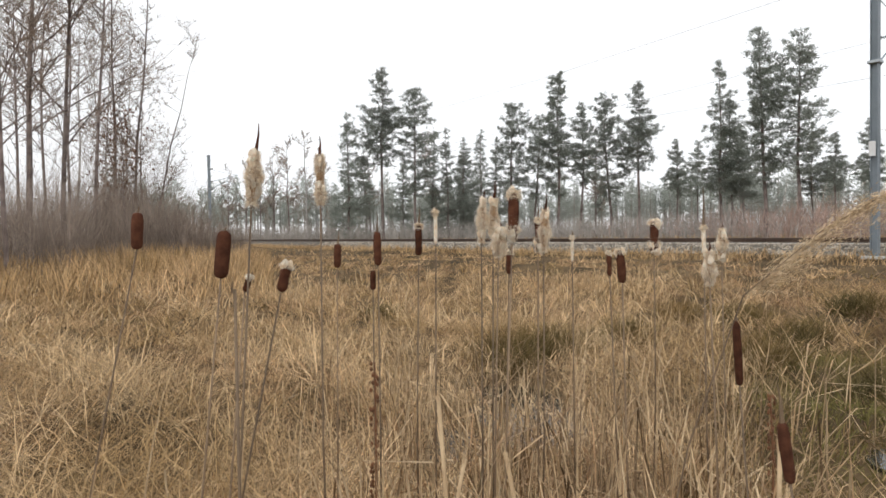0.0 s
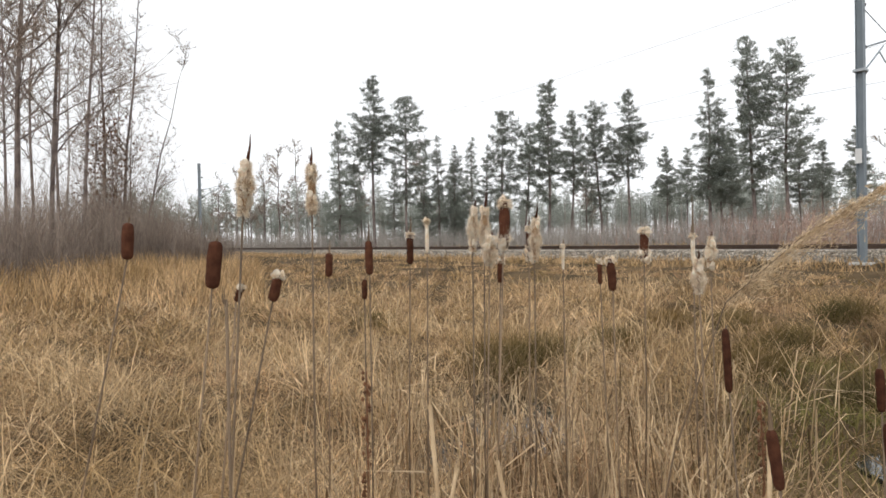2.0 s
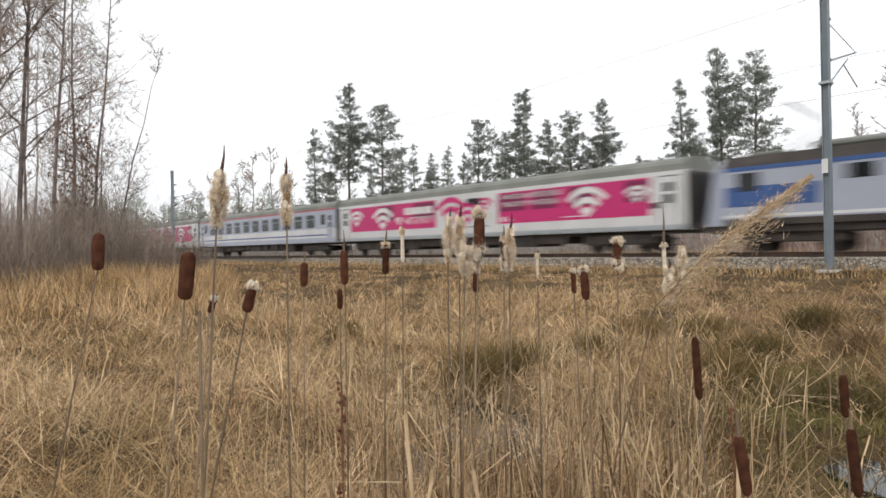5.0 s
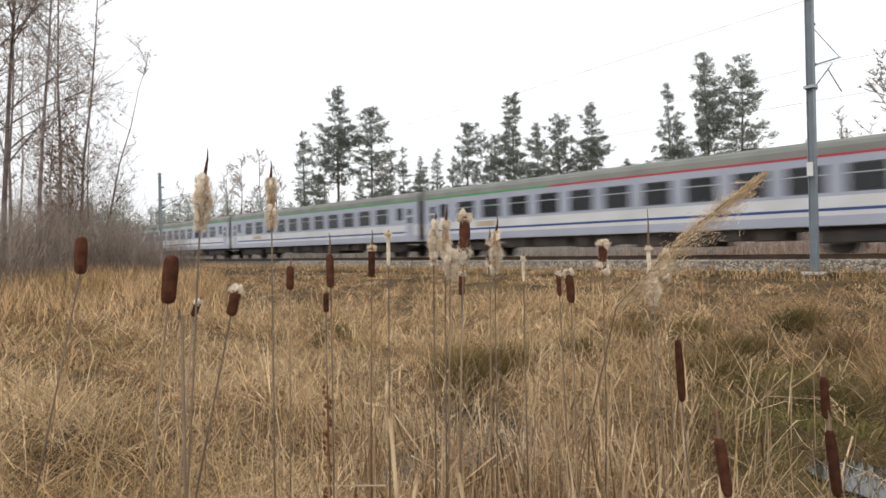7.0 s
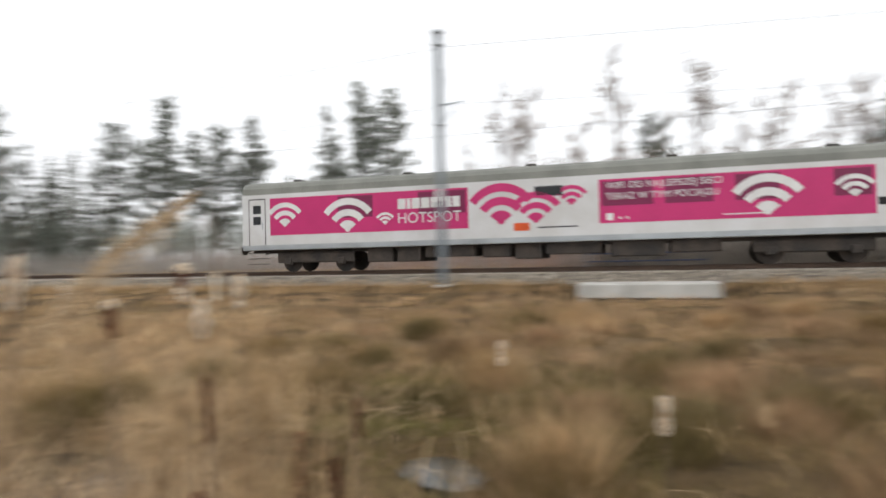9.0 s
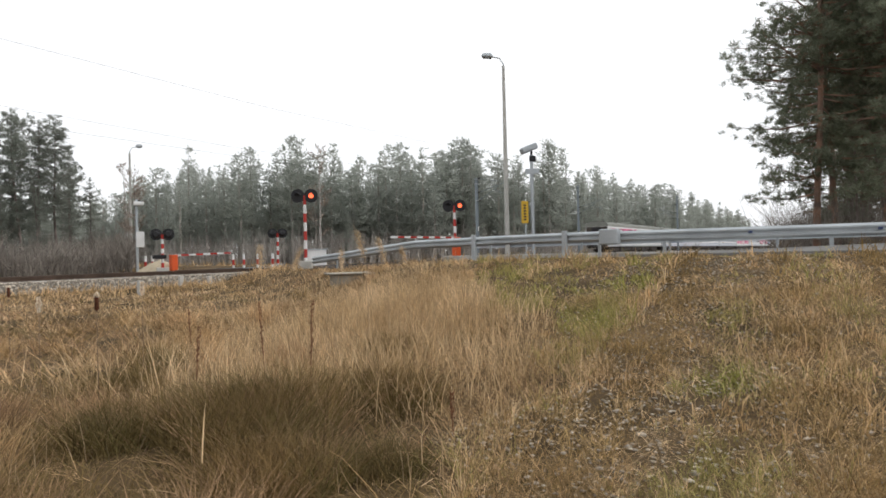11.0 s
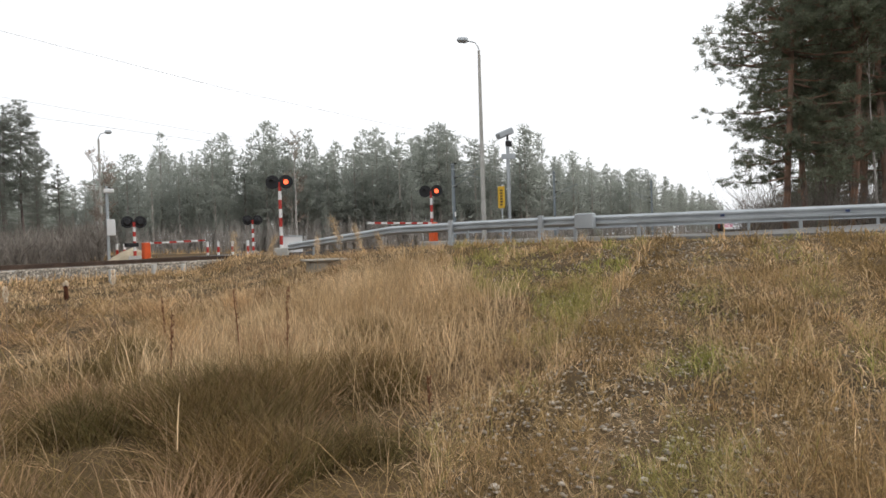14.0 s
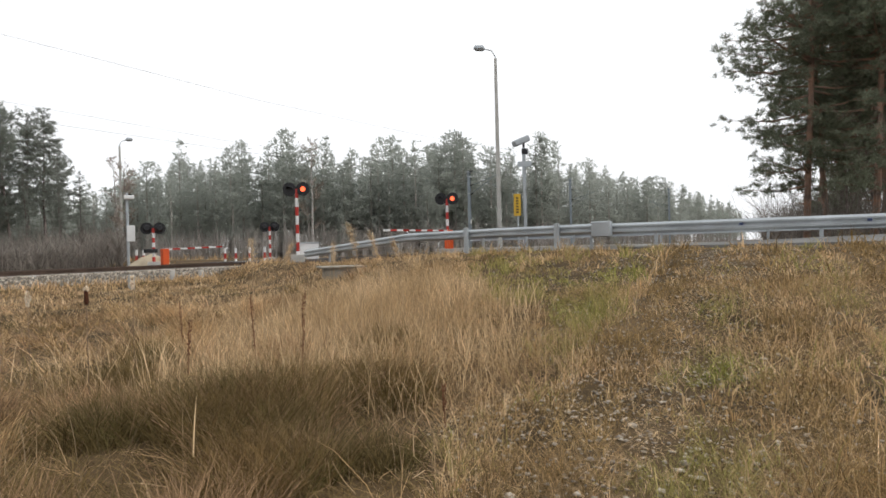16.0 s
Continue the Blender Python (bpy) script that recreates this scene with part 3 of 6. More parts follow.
        part("grey_band", Geo().box(x0, y + 0.002, 1.0, x1, y + 0.03, 1.34), M["body_grey"], c)
        split = {"green": 26.1, "red": 0.3, "mixed": 9.5}[kind]
        if split > 0.3:
            part("class_stripe", Geo().box(x0, y - 0.004, 3.36, split, y + 0.03, 3.44), M["stripe_green"], c, "thin green stripe under the roof")
        if split < 26:
            part("class_stripe", Geo().box(split, y - 0.004, 3.36, x1, y + 0.03, 3.44), M["stripe_red"], c, "thin red stripe under the roof")
        window(c, 1.65, 2.25, 2.3, 3.05, bar=False)
        for k in range(11):
            window(c, 3.15 + k * 1.88, 4.40 + k * 1.88, 2.12, 3.08)
        window(c, 24.1, 24.7, 2.3, 3.05, bar=False)
        part("emblem", Geo().box(4.6, y - 0.003, 1.66, 6.0, y + 0.01, 1.94), M["sand"], c)
        part("number_bar", Geo().box(17.2, y - 0.003, 1.12, 19.8, y, 1.18), M["frame_dark"], c)
    return c


def locomotive():
    c = thing("locomotive", Matrix(), "blue and grey electric locomotive with a white cab band", "locomotive")
    L, W = 16.7, 1.45
    prof = [(-W, 1.05), (-W, 3.2), (-W + 0.25, 3.62), (0, 3.78), (W - 0.25, 3.62), (W, 3.2), (W, 1.05)]
    g = Geo()
    rings = [(0.45, 0.86), (1.25, 0.99), (1.6, 1.0), (L - 1.6, 1.0), (L - 1.25, 0.99), (L - 0.45, 0.86)]
    n = len(prof)
    for x, k in rings:
        for y, z in prof:
            slope = 0.55 * max(0, z - 2.2) / 1.5
            xx = x + (slope if x < 1 else -slope if x > L - 1 else 0)
            g.v.append((xx, y * k, z))
    for i in range(len(rings) - 1):
        for j in range(n):
            a, b = i * n + j, i * n + (j + 1) % n
            g.f.append((a, a + n, b + n, b))
    g.f.append(tuple(range(n)))
    g.f.append(tuple((len(rings) - 1) * n + j for j in reversed(range(n))))
    part("body", g, M["body_grey"], c)
    part("side_panel", Geo().box(L - 5.2, -W - 0.012, 1.75, L - 1.3, -W + 0.02, 2.5, 0.01), M["loco_blue"], c, "blue cab panel")
    part("side_panel", Geo().box(1.3, -W - 0.012, 1.75, 4.6, -W + 0.02, 2.5, 0.01), M["loco_blue"], c, "blue cab panel")
    part("upper_band", Geo().box(1.3, -W - 0.010, 3.08, L - 1.3, -W + 0.02, 3.24), M["loco_blue"], c, "dark blue stripe under the roof")
    part("white_band", Geo().box(1.3, -W - 0.008, 1.34, L - 1.3, -W + 0.02, 1.44), M["white"], c)
    part("lower_band", Geo().box(1.3, -W - 0.016, 1.05, L - 1.3, -W + 0.02, 1.28), M["under"], c)
    part("roof", Geo().sweep([(-W - 0.01, 3.24), (-W + 0.23, 3.645), (0, 3.805), (W - 0.23, 3.645), (W + 0.01, 3.24)], 1.2, L - 1.2), M["under"], c, "dark sooty roof")
    for x in (1.75, L - 2.55):
        part("cab_window", Geo().box(x, -W - 0.02, 2.3, x + 0.8, -W + 0.02, 3.0, 0.02), M["glass"], c)
    for k in range(4):
        part("side_window", Geo().box(5.4 + k * 1.6, -W - 0.02, 2.5, 6.3 + k * 1.6, -W + 0.02, 3.0, 0.02), M["glass"], c)
    part("buffer_beam", Geo().box(L - 0.6, -1.3, 0.8, L - 0.34, 1.3, 1.3, 0.04), M["under"], c)
    nose = part("nose", Geo().box(L - 0.62, -1.2, 1.32, L - 0.36, 1.2, 2.15, 0.06), M["loco_blue"], c, "blue nose")
    ws = Geo()
    for y0, y1 in ((-1.12, -0.05), (0.05, 1.12)):
        ws.add([(L - 0.42, y0, 2.3), (L - 0.42, y1, 2.3), (L - 0.74, y1, 3.15), (L - 0.74, y0, 3.15)], [(0, 1, 2, 3)])
    part("windscreen", ws, M["glass"], c)
    for y in (-0.85, 0.85):
        part("headlight", Geo().tube([(L - 0.4, y, 1.75), (L - 0.3, y, 1.75)], 0.17, 14), M["lamp_glass"], nose)
    part("top_lamp", Geo().tube([(L - 0.9, 0, 3.5), (L - 0.75, 0, 3.5)], 0.14, 12), M["lamp_glass"], c)
    for x in (3.5, L - 3.5):
        bogie(c, x)
    part("underframe", Geo().box(0.6, -1.3, 0.75, L - 0.6, 1.3, 1.08, 0.04).box(6.6, -1.2, 0.4, 10.1, 1.2, 0.9, 0.05), M["under"], c)
    g = Geo()
    for xe, sg in ((0.45, -1), (L - 0.45, 1)):
        for y in (-0.88, 0.88):
            g.tube([(xe, y, 1.03), (xe + sg * 0.38, y, 1.03)], 0.09, 8)
            g.tube([(xe + sg * 0.38, y, 1.03), (xe + sg * 0.45, y, 1.03)], 0.24, 14)
    part("buffer", g, M["under"], c)
    roofg = Geo().box(4.2, -0.9, 3.7, L - 4.2, 0.9, 3.95, 0.08)
    for x in (2.6, L - 2.6):
        roofg.box(x - 0.6, -0.7, 3.7, x + 0.6, 0.7, 3.82, 0.03)
    part("roof_boxes", roofg, M["roof"], c)
    p = Geo()
    x = 3.2
    for y in (-0.5, 0.5):
        p.tube([(x, y, 3.85), (x + 1.3, y, 4.6), (x + 0.1, y * 1.4, 5.55)], 0.03, 6)
    p.tube([(x + 0.1, -0.85, 5.55), (x + 0.1, 0.85, 5.55)], 0.03, 6)
    part("pantograph", p, M["under"], c, "raised pantograph")
    return c


GREY = "grey and white passenger coach, blue stripe and {}"
train = []   # (vehicle, distance of its rear from the train's rear)
base = {"pink": coach("pink", "white passenger coach with magenta advertising film and arcs"),
        "green": coach("green", GREY.format("green line")), "red": coach("red", GREY.format("red line")),
        "mixed": coach("mixed", GREY.format("green and red line"))}
for k, kind in enumerate(("pink", "green", "green", "mixed", "pink", "red", "pink")):
    first = not any(v is base[kind] for v, _ in train)
    train.append((base[kind] if first else copy_thing(base[kind], Matrix()), 26.4 * k))
train.append((locomotive(), 26.4 * 7))
S_ROWS = [(0, -419.0), (3.5, -264.0), (4.0, -242.0), (6.5, -129.6), (7.0, -107.6), (7.5, -85.4), (8.0, -62.4), (8.4, -44.0), (8.6, -35.6), (8.8, -26.5),
          (9.0, -17.1), (9.2, -7.4), (9.4, 2.0), (9.6, 11.0), (9.8, 20.2), (10.0, 29.7), (10.5, 52.5), (12.5, 144), (16.0, 304)]


# ---- road, crossing ----
ROAD = Matrix.Translation((ROAD_P[0], ROAD_P[1], ROAD_Z)) @ pose(0, 0, 0, 0, 0, ROAD_ANG)   # x along the road to the track, y towards the camera
K_TRACK = 21.1 + 5.83


def road():
    g = Geo()
    xs = list(np.linspace(-60, 110, 86))
    for x in xs:
        z = 0.0 if x < 14 else float(np.interp(x, [14, K_TRACK - 2, K_TRACK + 2, K_TRACK + 14, 110], [0, RAIL_Z - ROAD_Z + 0.01, RAIL_Z - ROAD_Z + 0.01, -0.45, -0.6]))
        g.v += [(x, -0.7, z), (x, -7.9, z), (x, -7.9, z - 0.3), (x, -0.7, z - 0.3)]
    for i in range(len(xs) - 1):
        for j in range(4):
            a, b = i * 4 + j, i * 4 + (j + 1) % 4
            g.f.append((a, b, b + 4, a + 4))
    r = tagged(part("road", g, M["asphalt"]), "worn grey asphalt road over the level crossing", "road", kind="structure")
    r.matrix_world = ROAD
    e = tagged(part("road_edge", Geo().box(-60, -0.72, -0.25, 14, -0.45, 0.11, 0.02), M["concrete"]), "pale concrete edge strip of the road", "kerb", kind="structure")
    e.matrix_world = ROAD
    # worn asphalt verge that widens before the rail
    v = Geo()
    vx = list(np.linspace(-40, 6.5, 24))
    for x in vx:
        k = min(1.0, (6.5 - x) / 8)
        v.v += [(x, 0.35, -0.3), (x, 0.35, 0.04 + 0.02 * k), (x, -0.44, 0.05 + 0.2 * k), (x, -0.44, -0.3)]
    for i in range(len(vx) - 1):
        v.f += [(i * 4 + j, i * 4 + j + 1, i * 4 + j + 5, i * 4 + j + 4) for j in range(3)]
    verge = tagged(part("road_verge", v, M["verge"]), "pale worn asphalt verge before the guard rail", "verge", kind="structure")
    verge.matrix_world = ROAD


road()


def guard_rail(y, x0, x1, flip, ramp):
    gr = thing("guard_rail", ROAD @ Matrix.Translation((0, y, 0)), "galvanised steel guard rail beside the road", "guard rail", "guard rails")
    prof = [(0.0, 0.0), (0.035, 0.03), (0.08, 0.06), (0.08, 0.10), (0.03, 0.14), (0.03, 0.17), (0.08, 0.21), (0.08, 0.25), (0.035, 0.28), (0.0, 0.31)]
    prof = [(a * flip, b) for a, b in prof] + [(a * flip - 0.006 * flip, b) for a, b in reversed(prof)]

    def top(x):
        return 0.75 - 0.62 * float(smooth(x1 - ramp, x1 + 2, x)) if ramp else 0.75

    x = x0
    while x < x1 - 0.1:
        xe = min(x + 4, x1)
        g = Geo().sweep(prof, x, xe + 0.05)
        n = len(prof)
        g.v = [(vx, vy + (0.004 if vx > xe else 0), vz + top(vx) - 0.31) for vx, vy, vz in g.v]
        part("beam", g, M["galv"], gr)
        x = xe
    post = Geo().box(-0.045, -0.03, -0.5, 0.045, 0.03, 0.0, 0.008).mesh("post")
    x = x0 + 0.6
    while x < x1 - 1:
        p = part("post", post, M["galv"], gr)
        p.location = (x, -0.045 * flip, top(x) - 0.02)
        p.scale = (1, 1, 1.9)
        x += 4.0
    return gr


near = guard_rail(0, 6.9, 21.0, 1, 7.5)
# the rail goes on beside the road, a little set back
onward = guard_rail(0, -30, 0, 1, 0)
onward.matrix_world = ROAD @ Matrix.Translation((7.0, 0, 0.0)) @ pose(0, 0, -0.02, 0, -0.25, 9.0)
part("delineator_box", Geo().box(6.75, 0.09, 0.34, 7.35, 0.3, 0.80, 0.03), M["galv"], near, "grey metal cabinet on the rail")
for px in (8.56, 12.07):
    part("end_post", Geo().box(px - 0.08, 0.085, -0.7, px + 0.08, 0.2, 0.80, 0.015), M["galv"], near, "stout grey post before the beam")
for rx in (-3.6, -6.4, -11.2):
    part("reflector", Geo().box(rx - 0.05, 0.07, 0.58, rx + 0.05, 0.1, 0.64, 0.008), M["blue_rail"], onward, "dark blue reflector")
guard_rail(-8.5, -40, 18.5, -1, 0)


flashing = []   # lenses that come forward in turn as the signal flashes


def signal(x, y, z0, ztop, yaw, lit, front=True):
    """A crossing signal: red and white mast, two black round lamps with hoods."""
    s = thing("crossing_signal", pose(x, y, z0, 0, 0, yaw), "red and white crossing signal with two round black lamps" + (", one lit" if front else ""), "crossing signal", "crossing signals")
    H = ztop - z0 - 0.3
    n = 8
    for k in range(n):
        part("mast_band", Geo().tube([(0, 0, H * k / n), (0, 0, H * (k + 1) / n)], 0.075, 12), M["red" if k % 2 else "white"], s)
    part("cross_arm", Geo().box(-0.35, -0.03, H - 0.05, 0.35, 0.03, H + 0.05, 0.01), M["black"], s)
    for i, dx in enumerate((-0.3, 0.3)):
        d = part("lamp", Geo().tube([(dx, -0.02, H), (dx, -0.06, H)], 0.31, 24), M["black"], s, "round black lamp plate")
        part("housing", Geo().tube([(dx, -0.02, H), (dx, 0.2, H)], [0.2, 0.12], 14), M["black"], d)
        hood = Geo()
        a = [radians(20 + 140 * j / 12) for j in range(13)]
        vs = [(dx + math.cos(t) * 0.15, -0.062, H + math.sin(t) * 0.15) for t in a] + [(dx + math.cos(t) * 0.14, -0.32, H - 0.02 + math.sin(t) * 0.13) for t in a]
        hood.add(vs, [(j, j + 1, j + 14, j + 13) for j in range(12)])
        part("hood", hood, M["black"], d)
        lens = part("lens", Geo().tube([(dx, -0.06, H), (dx, -0.075, H), (dx, -0.09, H)], [0.115, 0.10, 0.04], 18), M["lens_red"] if front else M["lens_dark"], d)
        if front:
            flashing.append((lens, i))
    part("base_box", Geo().box(-0.3, -0.2, -0.4, 0.3, 0.2, 0.25, 0.02), M["concrete"], s, "concrete foot")
    return s


def face(x, y):
    """Turn that makes a thing's -y side look at the camera's resting place."""
    return math.degrees(math.atan2(y + 0.3, x - 0.6)) - 90


for d, lat, z0, ztop, lit in ((28.5, -7.0, 1.1, 4.6, 0), (32.6, -0.26, 1.2, 4.3, 0)):
    x, y = ahead(d, lat)
    signal(x, y, z0, ztop, face(x, y) - 12, lit)
for d, lat, z0, ztop in ((33.0, -15.7, 0.9, 3.2), (40.0, -11.6, 0.9, 3.4)):
    x, y = ahead(d, lat)
    signal(x, y, z0, ztop, face(x, y) + 180, -1, False)


def barrier(x, y, z, ang, length, rise):
    b = thing("crossing_barrier", pose(x, y, z, 0, 0, ang), "lowered red and white barrier arm beside the crossing", "barrier", "crossing barriers")
    part("drive_box", Geo().box(-0.17, -0.17, -1.3, 0.17, 0.17, 0.1, 0.03), M["orange"], b, "orange drive box")
    part("counterweight", Geo().box(-1.1, -0.06, -0.1, -0.4, 0.06, 0.1, 0.02), M["black"], b)
    n = int(length / 0.42)
    for k in range(n):
        part("arm_band", Geo().box(k * 0.42, -0.03, 0.02 + rise * k / n, (k + 1) * 0.42, 0.03, 0.11 + rise * k / n), M["red" if k % 2 else "white"], b)


x, y = ahead(32.0, -0.2)
barrier(x, y, 2.28, math.degrees(math.atan2(-ROAD_W[1], -ROAD_W[0])), 5.0, 0)
x, y = ahead(33.4, -15.3)
barrier(x, y, 1.72, math.degrees(math.atan2(ROAD_W[1], ROAD_W[0])), 3.4, 0.1)


def lamp_post(d, lat, z0, ztop, arm_lat, label):
    x, y = ahead(d, lat)
    p = thing("street_lamp", pose(x, y, z0, 0, 0, face(x, y)), label, "street lamp", "street lamps")
    H = ztop - z0
    part("pole", Geo().tube([(0, 0, 0), (0, 0, H * 0.5), (0, 0, H - 0.5)], [0.125, 0.10, 0.07], 12), M["concrete"], p, "concrete pole")
    part("arm", Geo().tube([(0, 0, H - 0.9), (0, 0, H - 0.4), (arm_lat * 0.3, 0, H - 0.1), (arm_lat, 0, H)], 0.03, 8), M["galv"], p)
    part("lamp_head", Geo().tube([(arm_lat * 0.85, 0, H), (arm_lat * 1.0, 0, H + 0.03), (arm_lat * 1.6, 0, H + 0.06), (arm_lat * 1.75, 0, H + 0.04)], [0.06, 0.15, 0.14, 0.05], 10), M["galv"], p)


lamp_post(31, 2.3, 1.1, 11.15, -0.6, "tall concrete street lamp with a short arm by the road")
lamp_post(46, -24.2, 0.8, 10.0, 0.5, "tall concrete street lamp by the crossing")


def camera_mast():
    x, y = ahead(30, 3.45)
    p = thing("camera_mast", pose(x, y, 1.1, 0, 0, face(x, y)), "grey steel pole carrying a surveillance unit and boxes", "pole")
    part("pole", Geo().tube([(0, 0, 0), (0, 0, 5.0)], 0.085, 12), M["galv"], p)
    dv = part("device", Geo().box(-0.4, -0.22, -0.15, 0.4, 0.22, 0.15, 0.05), M["galv"], p, "grey camera housing")
    dv.matrix_local = pose(-0.12, 0, 5.32, 0, -22, 20)
    part("bracket", Geo().box(-0.05, -0.05, 4.6, 0.05, 0.05, 5.2).box(-0.1, -0.15, 4.7, 0.2, 0.15, 4.95, 0.02), M["black"], p)
    part("plate", Geo().box(-0.3, -0.12, 4.1, 0.35, -0.09, 4.35, 0.01), M["galv"], p)
    x, y = ahead(29, 3.0)
    s = thing("road_sign", pose(x, y, 1.1, 0, 0, face(x, y)), "yellow rectangular road sign on a thin post", "road sign")
    part("sign_post", Geo().tube([(0, 0, 0), (0, 0.02, 2.7)], 0.035, 8), M["galv"], s)
    pl = part("sign_plate", Geo().box(-0.18, -0.05, 1.75, 0.14, -0.03, 2.75, 0.01), M["yellow"], s)
    for k in range(6):
        part("writing_bar", Geo().box(-0.08, -0.056, 1.88 + k * 0.13, 0.04, -0.05, 1.95 + k * 0.13), M["black"], pl)

    # slim pole with a control box by the far signal
    x, y = ahead(33.5, -17.3)
    c = thing("control_pole", pose(x, y, 0.75, 0, 0, face(x, y)), "slim grey pole with a white control box and camera", "pole")
    part("pole", Geo().tube([(0, 0, 0), (0, 0, 4.1)], 0.075, 10), M["galv"], c)
    part("control_box", Geo().box(-0.05, -0.2, 1.5, 0.35, 0.1, 2.35, 0.02), M["white"], c, "white control box")
    part("camera_unit", Geo().box(-0.15, -0.3, 3.75, 0.35, 0.05, 3.95, 0.03), M["white"], c)
    part("camera_arm", Geo().tube([(0, 0, 4.05), (0.3, -0.1, 3.95)], 0.03, 6), M["black"], c)
    x, y = ahead(29.2, -6.72)
    r = thing("relay_cabinet", pose(x, y, 0.9, 0, 0, face(x, y)), "low pale grey relay cabinet beside the crossing signal", "cabinet")
    part("cabinet_body", Geo().box(-0.5, -0.25, 0, 0.5, 0.25, 0.95, 0.02), M["white"], r)
    part("cabinet_lid", Geo().box(-0.54, -0.29, 0.95, 0.54, 0.29, 1.0, 0.015), M["galv"], r)
    part("cabinet_door", Geo().box(-0.44, -0.27, 0.08, 0.44, -0.252, 0.88, 0.006), M["white"], r)


camera_mast()


def bollard(d, lat, z0, h):
    x, y = ahead(d, lat)
    b = thing("bollard", pose(x, y, z0), "short red and white striped marker post", "bollard", "marker posts by the crossing")
    for k in range(3):
        part("band", Geo().tube([(0, 0, h * k / 3), (0, 0, h * (k + 1) / 3)], 0.07, 10), M["red" if k == 1 else "white"], b)


for d, xs in ((34, (219, 232)), (37, (378, 397, 422)), (35.5, (449,))):
    for px in xs:
        bollard(d, d * (px - 784) / 1122, 0.85, 0.95)


def small_works():
    for s, y, h in ((13.6, -4.6, 0.55), (16.2, -3.2, 0.6), (17.6, -3.1, 0.55)):
        st = thing("marker_stake", TRACK @ Matrix.Translation((s, y, -0.75)), "short weathered white concrete stake beside the ballast", "stake", "stakes by the track")
        part("stake_post", Geo().box(-0.09, -0.07, -0.2, 0.09, 0.07, h, 0.02), M["concrete"], st)
    x, y = ahead(20, -3.55)
    w = thing("concrete_well", pose(x, y, 0.29, 0, 0, face(x, y) + 8), "square concrete well with a flat lid in the grass", "concrete well")
    part("well_body", Geo().box(-0.55, -0.5, 0, 0.55, 0.5, 0.66, 0.03), M["old_concrete"], w)
    part("well_lid", Geo().box(-0.72, -0.65, 0.66, 0.72, 0.65, 0.715, 0.02), M["old_concrete"], w, "weathered concrete lid")
    x, y = ahead(34, -16.3)
    heap = Geo()
    rng = random.Random(3)
    heap.v = [(0, 0, 0.72)] + [(math.cos(a * 0.5236) * r * rng.uniform(0.85, 1.15), math.sin(a * 0.5236) * r * rng.uniform(0.85, 1.15), z) for r, z in ((0.5, 0.5), (1.2, 0.0)) for a in range(12)]
    heap.f = [(0, 1 + k, 1 + (k + 1) % 12) for k in range(12)] + [(1 + k, 13 + k, 13 + (k + 1) % 12, 1 + (k + 1) % 12) for k in range(12)]
    h = tagged(part("sand_heap", heap, M["sand"]), "small heap of pale sand by the crossing", "sand heap")
    h.location = (x, y, 0.86)
    # culvert under the track
    c = thing("culvert", TRACK, "pale concrete culvert slab beside the track", "culvert")
    part("slab", Geo().box(-1.9, -4.8, -0.92, 2.35, -3.1, -0.46, 0.03), M["concrete"], c)
    part("face_wall", Geo().box(-1.6, -4.55, -1.6, 2.05, -3.2, -0.925, 0.02), M["old_concrete"], c)
    part("wing_wall", Geo().box(-1.85, -4.75, -1.6, -1.605, -3.2, -0.925), M["concrete"], c)
    r = thing("blue_railing", TRACK @ Matrix.Translation((0, 3.9, -0.55)), "dark blue tubular railing over the culvert", "railing")
    for z in (0.35, 0.7, 1.05):
        part("rail_bar", Geo().tube([(-2.4, 0, z), (2.6, 0, z)], 0.03, 8), M["blue_rail"], r)
    for xx in (-2.4, -0.75, 0.9, 2.6):
        part("rail_post", Geo().tube([(xx, 0, 0), (xx, 0, 1.05)], 0.03, 8), M["blue_rail"], r)


small_works()


# ---- trees ----
def tufts(rng, centres, outs, size, per, wide=0.13):
    """Needle sprays: per thin triangles round each centre."""
    n = len(centres)
    c = np.repeat(centres, per, 0) + rng.normal(0, size * 0.33, (n * per, 3)) * (1, 1, 0.6)
    d = np.repeat(outs, per, 0) * 0.6 + rng.normal(0, 0.75, (n * per, 3)) + (0, 0, 0.25)
    d /= np.linalg.norm(d, axis=1)[:, None] + 1e-9
    side = np.cross(d, rng.normal(0, 1, d.shape))
    side /= np.linalg.norm(side, axis=1)[:, None] + 1e-9
    ln = size * rng.uniform(0.6, 1.3, (n * per, 1))
    w = size * wide * rng.uniform(0.6, 1.2, (n * per, 1))
    return np.stack([c - side * w, c + side * w, c + d * ln], 1).reshape(-1, 3)


CONIFERS = {"w": (0.20, 0.195, 80, 26), "x": (0.38, 0.18, 50, 16)}


